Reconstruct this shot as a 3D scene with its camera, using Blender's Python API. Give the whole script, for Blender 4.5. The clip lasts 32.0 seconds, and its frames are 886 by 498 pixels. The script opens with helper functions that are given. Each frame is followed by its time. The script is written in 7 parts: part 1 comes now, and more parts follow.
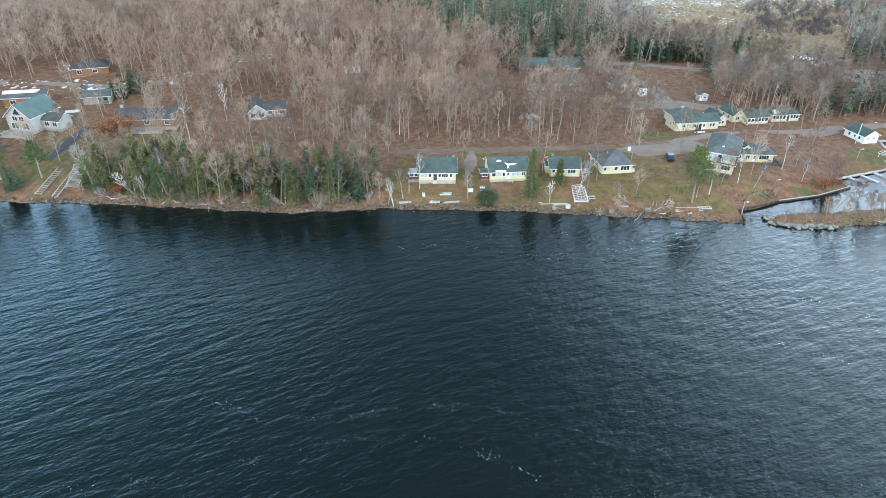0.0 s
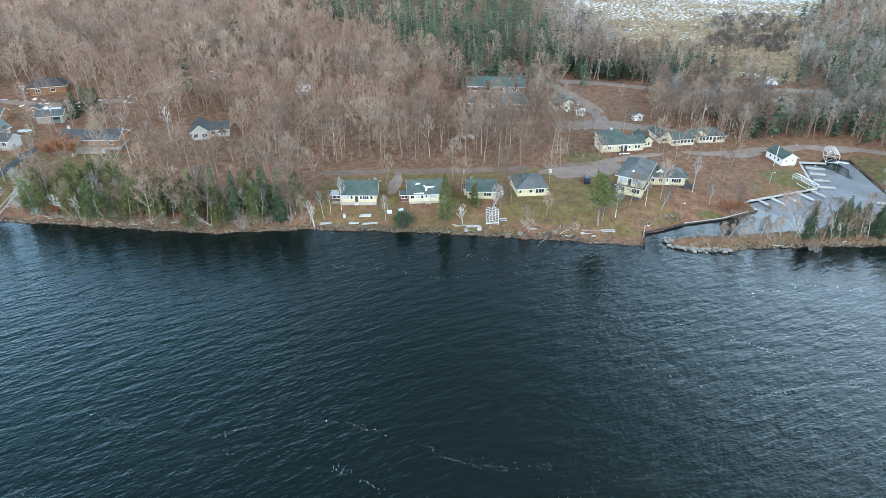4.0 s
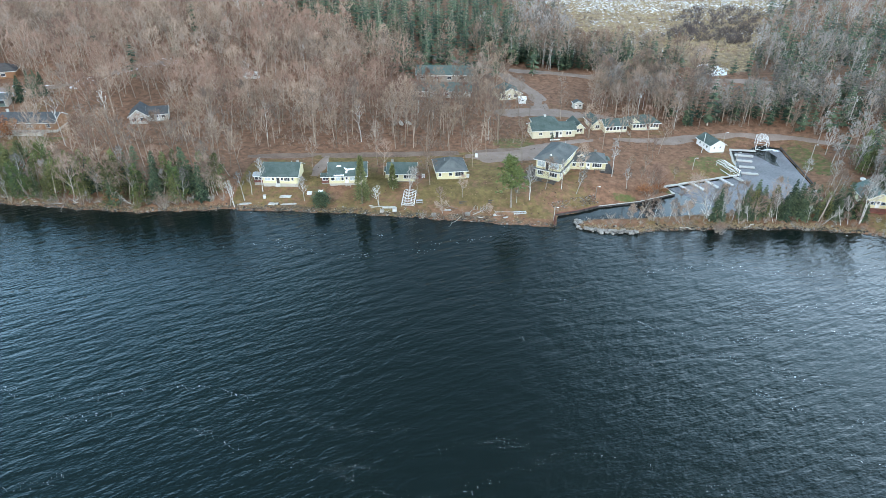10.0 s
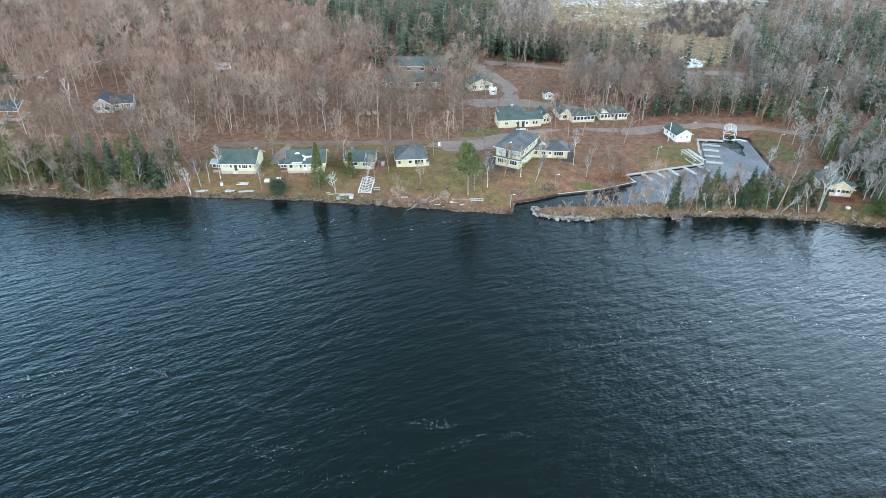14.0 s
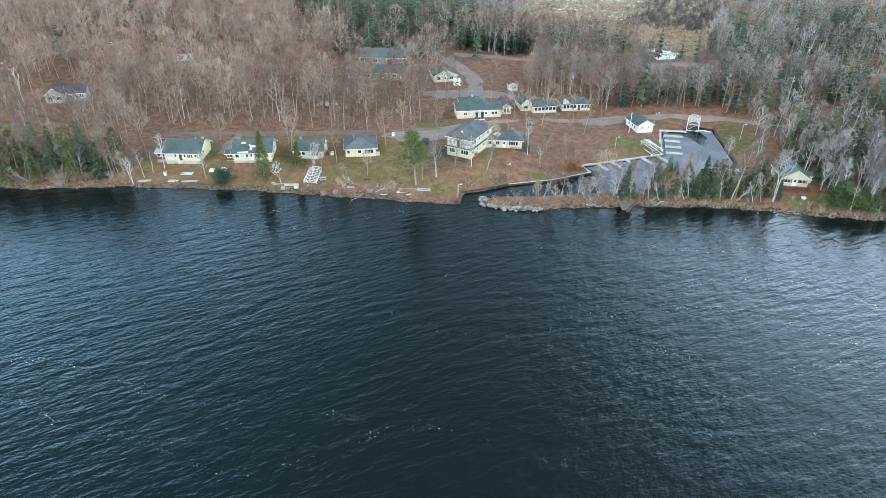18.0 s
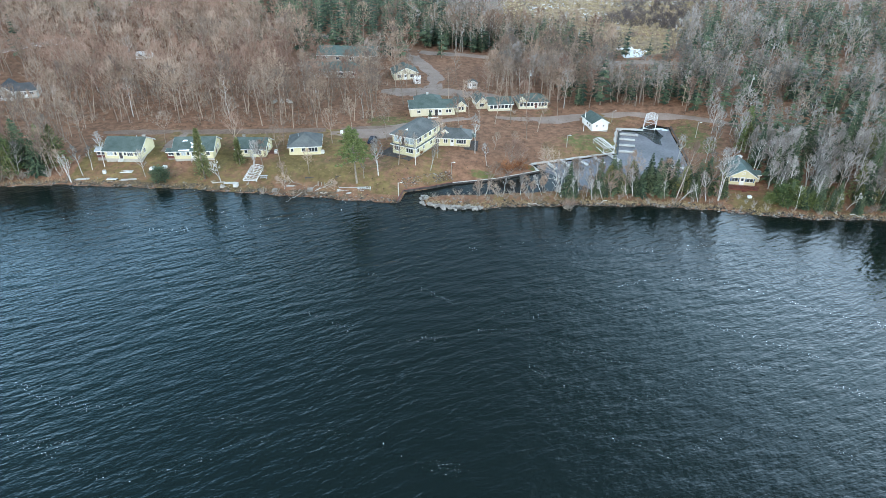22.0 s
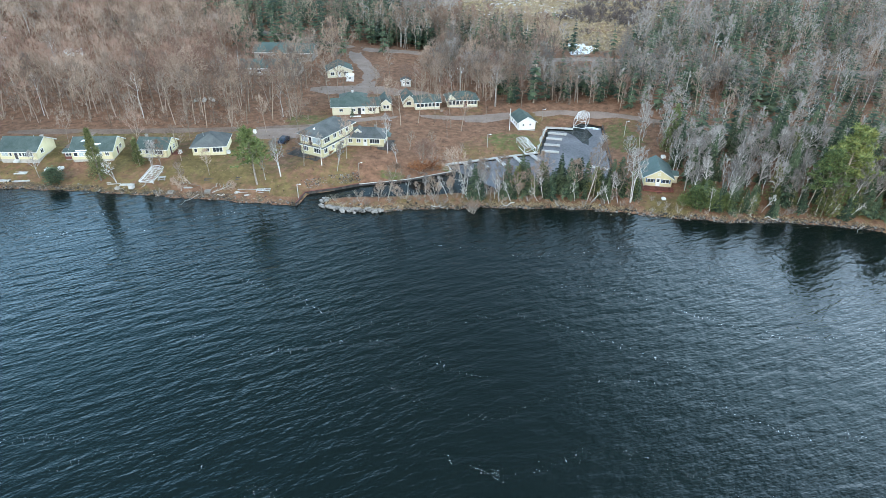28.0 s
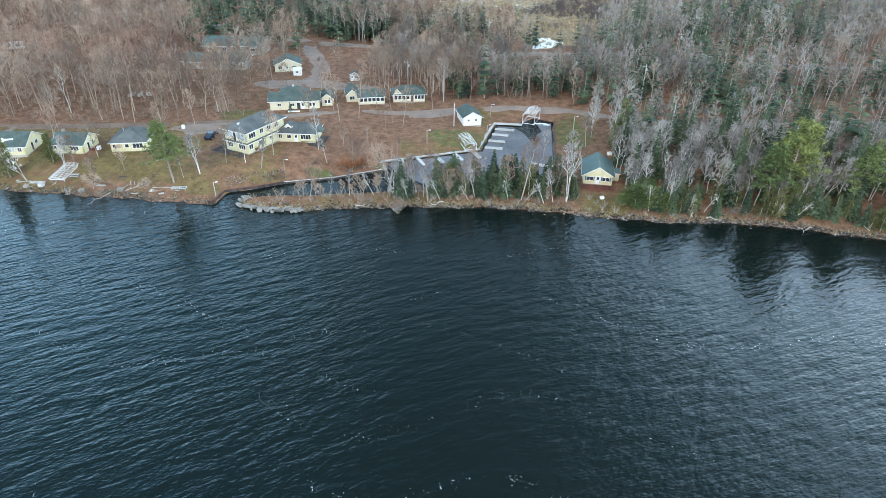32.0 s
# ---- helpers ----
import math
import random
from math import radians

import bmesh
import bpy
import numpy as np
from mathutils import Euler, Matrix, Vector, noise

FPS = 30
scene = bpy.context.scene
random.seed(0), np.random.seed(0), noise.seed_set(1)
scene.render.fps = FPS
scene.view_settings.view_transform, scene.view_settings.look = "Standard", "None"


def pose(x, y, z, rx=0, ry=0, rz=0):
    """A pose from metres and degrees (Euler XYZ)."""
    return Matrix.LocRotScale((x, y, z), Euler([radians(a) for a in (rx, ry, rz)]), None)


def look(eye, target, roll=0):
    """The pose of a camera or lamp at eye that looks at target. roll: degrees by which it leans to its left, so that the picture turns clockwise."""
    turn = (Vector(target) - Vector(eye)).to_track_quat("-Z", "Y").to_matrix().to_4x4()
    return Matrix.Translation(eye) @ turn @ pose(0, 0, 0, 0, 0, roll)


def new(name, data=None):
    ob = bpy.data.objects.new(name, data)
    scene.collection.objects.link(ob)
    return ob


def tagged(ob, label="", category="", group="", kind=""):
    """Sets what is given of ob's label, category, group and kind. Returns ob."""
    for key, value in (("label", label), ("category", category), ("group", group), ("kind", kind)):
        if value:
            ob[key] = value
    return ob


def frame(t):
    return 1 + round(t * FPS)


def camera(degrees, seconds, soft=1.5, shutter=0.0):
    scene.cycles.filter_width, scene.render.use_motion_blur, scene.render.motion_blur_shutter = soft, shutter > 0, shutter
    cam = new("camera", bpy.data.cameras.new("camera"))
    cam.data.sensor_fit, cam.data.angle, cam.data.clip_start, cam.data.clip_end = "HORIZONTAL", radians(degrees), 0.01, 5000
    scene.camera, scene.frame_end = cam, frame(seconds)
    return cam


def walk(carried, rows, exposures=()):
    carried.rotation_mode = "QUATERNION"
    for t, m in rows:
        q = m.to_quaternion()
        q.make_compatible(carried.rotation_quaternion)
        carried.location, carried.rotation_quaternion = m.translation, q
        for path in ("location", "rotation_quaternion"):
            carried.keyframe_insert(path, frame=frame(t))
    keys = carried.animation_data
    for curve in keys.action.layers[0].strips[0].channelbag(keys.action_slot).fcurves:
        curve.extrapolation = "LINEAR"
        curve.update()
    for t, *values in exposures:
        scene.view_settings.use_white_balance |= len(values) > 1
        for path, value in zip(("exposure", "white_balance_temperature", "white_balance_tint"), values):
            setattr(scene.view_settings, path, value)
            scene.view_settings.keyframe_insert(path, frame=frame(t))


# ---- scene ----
cam = camera(71.3, 32.0, soft=0.65)
# seconds, eye x, y, z in metres, pitch, yaw, roll in degrees
PATH = [
    (0, 0.00, -0.00, 70.64, -30.812, -0.000, 0.421),
    (0.5, 2.56, -0.52, 70.63, -30.794, 0.096, 0.452),
    (1, 5.17, -1.19, 71.06, -30.782, 0.199, 0.469),
    (1.5, 8.03, -1.70, 71.79, -30.782, 0.279, 0.457),
    (2, 10.88, -2.10, 72.75, -30.776, 0.372, 0.475),
    (2.5, 13.77, -2.56, 74.03, -30.771, 0.433, 0.481),
    (3, 16.67, -3.07, 75.89, -30.784, 0.446, 0.480),
    (3.5, 19.75, -3.70, 77.93, -30.777, 0.456, 0.503),
    (5.5, 30.94, -5.59, 80.37, -30.903, 0.599, 0.613),
    (6, 33.41, -6.10, 80.57, -30.935, 0.625, 0.644),
    (6.5, 35.55, -6.50, 80.61, -30.955, 0.684, 0.666),
    (7, 37.25, -6.87, 80.54, -30.968, 0.737, 0.670),
    (7.5, 38.70, -7.31, 80.08, -30.998, 0.802, 0.677),
    (8, 40.09, -7.73, 79.53, -31.021, 0.845, 0.672),
    (8.5, 41.52, -8.03, 78.88, -31.051, 0.887, 0.681),
    (9, 43.10, -8.27, 78.40, -31.057, 0.920, 0.685),
    (9.5, 44.77, -8.58, 77.90, -31.066, 0.953, 0.700),
    (10, 46.55, -8.87, 77.45, -31.074, 0.983, 0.682),
    (10.5, 48.32, -9.03, 77.03, -31.095, 1.017, 0.696),
    (11, 50.21, -9.23, 76.65, -31.112, 1.037, 0.699),
    (11.5, 51.86, -9.50, 76.22, -31.116, 1.051, 0.694),
    (12, 53.23, -9.61, 75.79, -31.106, 1.066, 0.708),
    (12.5, 54.25, -9.66, 75.41, -31.105, 1.081, 0.703),
    (13, 55.41, -9.64, 74.98, -31.085, 1.095, 0.691),
    (13.5, 56.80, -9.54, 74.59, -31.074, 1.106, 0.707),
    (14, 58.36, -9.44, 74.17, -31.063, 1.109, 0.704),
    (14.5, 60.10, -9.08, 73.74, -31.058, 1.093, 0.703),
    (16.5, 67.44, -7.94, 72.39, -31.129, 1.173, 0.660),
    (17, 69.11, -7.57, 71.72, -31.114, 1.182, 0.676),
    (17.5, 70.77, -7.34, 71.17, -31.102, 1.198, 0.676),
    (18, 72.36, -7.13, 70.60, -31.110, 1.218, 0.672),
    (18.5, 74.01, -6.88, 70.07, -31.097, 1.230, 0.671),
    (19, 75.68, -6.65, 69.55, -31.097, 1.226, 0.674),
    (19.5, 77.50, -6.33, 69.38, -31.106, 1.226, 0.679),
    (20, 79.34, -6.05, 69.36, -31.113, 1.223, 0.678),
    (20.5, 81.20, -5.71, 69.40, -31.128, 1.237, 0.686),
    (21, 83.27, -5.38, 69.41, -31.126, 1.251, 0.679),
    (21.5, 85.36, -5.09, 69.42, -31.112, 1.268, 0.677),
    (22, 87.39, -4.68, 69.41, -31.118, 1.273, 0.681),
    (22.5, 89.45, -4.37, 69.44, -31.135, 1.292, 0.667),
    (23, 91.52, -4.04, 69.47, -31.155, 1.309, 0.680),
    (23.5, 93.40, -3.73, 69.54, -31.171, 1.289, 0.653),
    (24, 95.45, -3.40, 69.55, -31.185, 1.291, 0.670),
    (24.5, 97.39, -3.13, 69.59, -31.211, 1.286, 0.650),
    (25, 99.37, -2.67, 69.61, -31.205, 1.297, 0.659),
    (25.5, 101.37, -2.15, 69.58, -31.213, 1.301, 0.670),
    (27.5, 108.95, 0.93, 68.09, -31.244, 1.262, 0.629),
    (28, 110.88, 1.83, 67.71, -31.260, 1.261, 0.628),
    (28.5, 112.90, 2.78, 67.38, -31.263, 1.260, 0.640),
    (29, 115.00, 3.78, 67.07, -31.291, 1.247, 0.659),
    (29.5, 117.15, 4.79, 66.70, -31.321, 1.244, 0.676),
    (30, 119.25, 5.70, 66.35, -31.328, 1.256, 0.684),
    (30.5, 121.34, 6.64, 66.00, -31.339, 1.266, 0.701),
    (31, 123.49, 7.69, 65.51, -31.339, 1.258, 0.708),
    (31.5, 125.56, 8.53, 64.97, -31.349, 1.246, 0.701),
    (32, 127.57, 9.57, 64.16, -31.345, 1.237, 0.691),
]
walk(cam, [(t, pose(x, y, z, 90 + pitch, 0, yaw) @ pose(0, 0, 0, 0, 0, roll)) for t, x, y, z, pitch, yaw, roll in PATH])

# ---- sky, sun, exposure ----
scene.view_settings.exposure = 0.82
SUN_UP, SUN_TURN = 30.0, 205.0          # degrees above the horizon, and round from north
world = bpy.data.worlds.new("overcast_sky")
scene.world = world
world.use_nodes = True
wt = world.node_tree
wt.nodes.clear()


def wnode(kind, **sets):
    n = wt.nodes.new(kind)
    for k, v in sets.items():
        n.inputs[k].default_value = v
    return n


sky = wt.nodes.new("ShaderNodeTexSky")
sky.sky_type, sky.sun_disc = "NISHITA", False
sky.sun_elevation, sky.sun_rotation = radians(SUN_UP), radians(SUN_TURN)
sky.air_density, sky.dust_density, sky.ozone_density = 1.0, 2.0, 1.0
coord = wt.nodes.new("ShaderNodeTexCoord")
cloud = wnode("ShaderNodeTexNoise", Scale=2.2, Detail=5.0, Roughness=0.55)
wt.links.new(coord.outputs["Generated"], cloud.inputs["Vector"])
# unseen sky darkened ahead and brightened to both sides, added for the water's reflections
parts_xyz = wt.nodes.new("ShaderNodeSeparateXYZ")
wt.links.new(coord.outputs["Generated"], parts_xyz.inputs[0])
side = wt.nodes.new("ShaderNodeMath")
side.operation = "ABSOLUTE"
off_axis = wt.nodes.new("ShaderNodeMath")
off_axis.operation = "SUBTRACT"
off_axis.inputs[1].default_value = -0.02
wt.links.new(parts_xyz.outputs["X"], off_axis.inputs[0])
wt.links.new(off_axis.outputs[0], side.inputs[0])
thin = wnode("ShaderNodeMapRange")
thin.interpolation_type = "SMOOTHSTEP"
thin.inputs["From Min"].default_value, thin.inputs["From Max"].default_value = 0.06, 0.58
thin.inputs["To Min"].default_value, thin.inputs["To Max"].default_value = 0.15, 1.0
wt.links.new(side.outputs[0], thin.inputs["Value"])
ramp = wt.nodes.new("ShaderNodeValToRGB")
ramp.color_ramp.elements[0].position, ramp.color_ramp.elements[0].color = 0.3, (4.0, 4.4, 4.8, 1)
ramp.color_ramp.elements[1].position, ramp.color_ramp.elements[1].color = 0.7, (6.6, 7.0, 7.3, 1)
wt.links.new(cloud.outputs["Fac"], ramp.inputs[0])
tone = wt.nodes.new("ShaderNodeMix")
tone.data_type, tone.blend_type = "RGBA", "MULTIPLY"
tone.inputs["B"].default_value = (0.35, 0.85, 1.36, 1)
wt.links.new(ramp.outputs[0], tone.inputs["A"])
lit = wt.nodes.new("ShaderNodeVectorMath")
lit.operation = "SCALE"
west = wnode("ShaderNodeMapRange")
west.inputs["From Min"].default_value, west.inputs["From Max"].default_value = 0.6, -0.4
west.inputs["To Min"].default_value = 0.62
wt.links.new(parts_xyz.outputs["X"], west.inputs["Value"])
# blue tint strongest ahead, weakened behind to keep the land's light warmer
beyond = wnode("ShaderNodeMapRange")
beyond.interpolation_type = "SMOOTHSTEP"
beyond.inputs["From Min"].default_value, beyond.inputs["From Max"].default_value = 0.05, 0.5
beyond.inputs["To Min"].default_value = 0.8
wt.links.new(parts_xyz.outputs["Y"], beyond.inputs["Value"])
tint = wt.nodes.new("ShaderNodeMath")
tint.operation = "MULTIPLY"
wt.links.new(west.outputs[0], tint.inputs[0])
wt.links.new(beyond.outputs[0], tint.inputs[1])
# tint weakened low down too, so water near the shore reflects grey
low_grey = wnode("ShaderNodeMapRange")
low_grey.interpolation_type = "SMOOTHSTEP"
low_grey.inputs["From Min"].default_value, low_grey.inputs["From Max"].default_value = 0.36, 0.62
low_grey.inputs["To Min"].default_value = 0.76
wt.links.new(parts_xyz.outputs["Z"], low_grey.inputs["Value"])
tinted = wt.nodes.new("ShaderNodeMath")
tinted.operation = "MULTIPLY"
wt.links.new(tint.outputs[0], tinted.inputs[0])
wt.links.new(low_grey.outputs[0], tinted.inputs[1])
wt.links.new(tinted.outputs[0], tone.inputs["Factor"])
wt.links.new(tone.outputs["Result"], lit.inputs[0])
# side brightening cut overhead, so steeply seen water reflects a darker sky
high_up = wnode("ShaderNodeMapRange")
high_up.inputs["From Min"].default_value, high_up.inputs["From Max"].default_value = 0.42, 0.74
high_up.inputs["To Min"].default_value, high_up.inputs["To Max"].default_value = 1.0, 0.11
slant = wt.nodes.new("ShaderNodeVectorMath")
slant.operation = "DOT_PRODUCT"
slant.inputs[1].default_value = (-0.11, 0.0, 1.0)
wt.links.new(coord.outputs["Generated"], slant.inputs[0])
wt.links.new(slant.outputs["Value"], high_up.inputs["Value"])
fade = wt.nodes.new("ShaderNodeMath")
fade.operation = "MULTIPLY"
wt.links.new(thin.outputs[0], fade.inputs[0])
wt.links.new(high_up.outputs[0], fade.inputs[1])
ahead = wnode("ShaderNodeMapRange")
ahead.inputs["From Min"].default_value, ahead.inputs["From Max"].default_value = -0.5, 0.5
ahead.inputs["To Min"].default_value, ahead.inputs["To Max"].default_value = 3.9, 5.8
wt.links.new(parts_xyz.outputs["X"], ahead.inputs["Value"])
# unseen sky brightened behind the camera, on the sun's side, to fill the land
rear_fill = wnode("ShaderNodeMapRange")
rear_fill.interpolation_type = "SMOOTHSTEP"
rear_fill.inputs["From Min"].default_value, rear_fill.inputs["From Max"].default_value = 0.3, -0.7
rear_fill.inputs["To Min"].default_value, rear_fill.inputs["To Max"].default_value = 0.28, 0.92
wt.links.new(parts_xyz.outputs["Y"], rear_fill.inputs["Value"])
bright = wt.nodes.new("ShaderNodeMath")
bright.operation = "MULTIPLY_ADD"
wt.links.new(fade.outputs[0], bright.inputs[0])
wt.links.new(ahead.outputs[0], bright.inputs[1])
wt.links.new(rear_fill.outputs[0], bright.inputs[2])
wt.links.new(bright.outputs[0], lit.inputs["Scale"])
both = wt.nodes.new("ShaderNodeMix")
both.data_type = "RGBA"
both.inputs["Factor"].default_value = 0.82
wt.links.new(sky.outputs[0], both.inputs["A"])
wt.links.new(lit.outputs[0], both.inputs["B"])
back = wnode("ShaderNodeBackground", Strength=0.11)
warm = wt.nodes.new("ShaderNodeMix")
warm.data_type, warm.blend_type = "RGBA", "MULTIPLY"
warm.inputs["Factor"].default_value = 1.0
warm.inputs["B"].default_value = (1.10, 1.0, 0.92, 1)
wt.links.new(both.outputs["Result"], warm.inputs["A"])
wt.links.new(warm.outputs["Result"], back.inputs[0])
wout = wt.nodes.new("ShaderNodeOutputWorld")
wt.links.new(back.outputs[0], wout.inputs[0])

sun = new("sun", bpy.data.lights.new("sun", "SUN"))
sun.data.energy, sun.data.angle, sun.data.color = 1.0, radians(20), (1.0, 0.86, 0.70)
sun.matrix_world = look((0, 0, 0), (-math.sin(radians(SUN_TURN)), -math.cos(radians(SUN_TURN)), -math.tan(radians(SUN_UP))))


# ---- materials ----
def material(name, dark, light, rough=0.85, scale=0.6, fine=12.0, bump=0.0, metal=0.0, vary=0.0, island=0.0, spec=0.3, tone=0.0):
    """Two colours blended by a broad and a fine noise, with optional relief and a shift from piece to piece."""
    m = bpy.data.materials.new(name)
    m.use_nodes = True
    nt = m.node_tree
    p = nt.nodes["Principled BSDF"]
    geo = nt.nodes.new("ShaderNodeNewGeometry")
    a = nt.nodes.new("ShaderNodeTexNoise")
    a.inputs["Scale"].default_value, a.inputs["Detail"].default_value = scale, 4
    b = nt.nodes.new("ShaderNodeTexNoise")
    b.inputs["Scale"].default_value, b.inputs["Detail"].default_value = fine, 3
    for n in (a, b):
        nt.links.new(geo.outputs["Position"], n.inputs["Vector"])
    add = nt.nodes.new("ShaderNodeMath")
    add.operation = "MULTIPLY_ADD"
    add.inputs[1].default_value = 0.5
    nt.links.new(b.outputs["Fac"], add.inputs[0])
    half = nt.nodes.new("ShaderNodeMath")
    half.operation = "MULTIPLY"
    half.inputs[1].default_value = 0.5
    nt.links.new(a.outputs["Fac"], half.inputs[0])
    nt.links.new(half.outputs[0], add.inputs[2])
    last = add
    for weight, kind, out in ((vary, "ShaderNodeObjectInfo", "Random"), (island, "ShaderNodeNewGeometry", "Random Per Island")):
        if weight:
            info = nt.nodes.new(kind)
            mad = nt.nodes.new("ShaderNodeMath")
            mad.operation = "MULTIPLY_ADD"
            mad.inputs[1].default_value = weight
            nt.links.new(info.outputs[out], mad.inputs[0])
            off = nt.nodes.new("ShaderNodeMath")
            off.operation = "SUBTRACT"
            off.inputs[1].default_value = weight / 2
            nt.links.new(last.outputs[0], off.inputs[0])
            nt.links.new(off.outputs[0], mad.inputs[2])
            last = mad
    if tone:
        own = nt.nodes.new("ShaderNodeAttribute")
        own.attribute_name = "tree_tone"
        mad = nt.nodes.new("ShaderNodeMath")
        mad.operation = "MULTIPLY_ADD"
        mad.inputs[1].default_value = tone
        nt.links.new(own.outputs["Fac"], mad.inputs[0])
        nt.links.new(last.outputs[0], mad.inputs[2])
        last = mad
    r = nt.nodes.new("ShaderNodeValToRGB")
    r.color_ramp.elements[0].position, r.color_ramp.elements[0].color = 0.32, (*dark, 1)
    r.color_ramp.elements[1].position, r.color_ramp.elements[1].color = 0.68, (*light, 1)
    nt.links.new(last.outputs[0], r.inputs[0])
    nt.links.new(r.outputs[0], p.inputs["Base Color"])
    p.inputs["Roughness"].default_value, p.inputs["Metallic"].default_value = rough, metal
    p.inputs["Specular IOR Level"].default_value = spec
    if bump:
        bu = nt.nodes.new("ShaderNodeBump")
        bu.inputs["Strength"].default_value, bu.inputs["Distance"].default_value = bump, 0.05
        nt.links.new(b.outputs["Fac"], bu.inputs["Height"])
        nt.links.new(bu.outputs[0], p.inputs["Normal"])
    return m


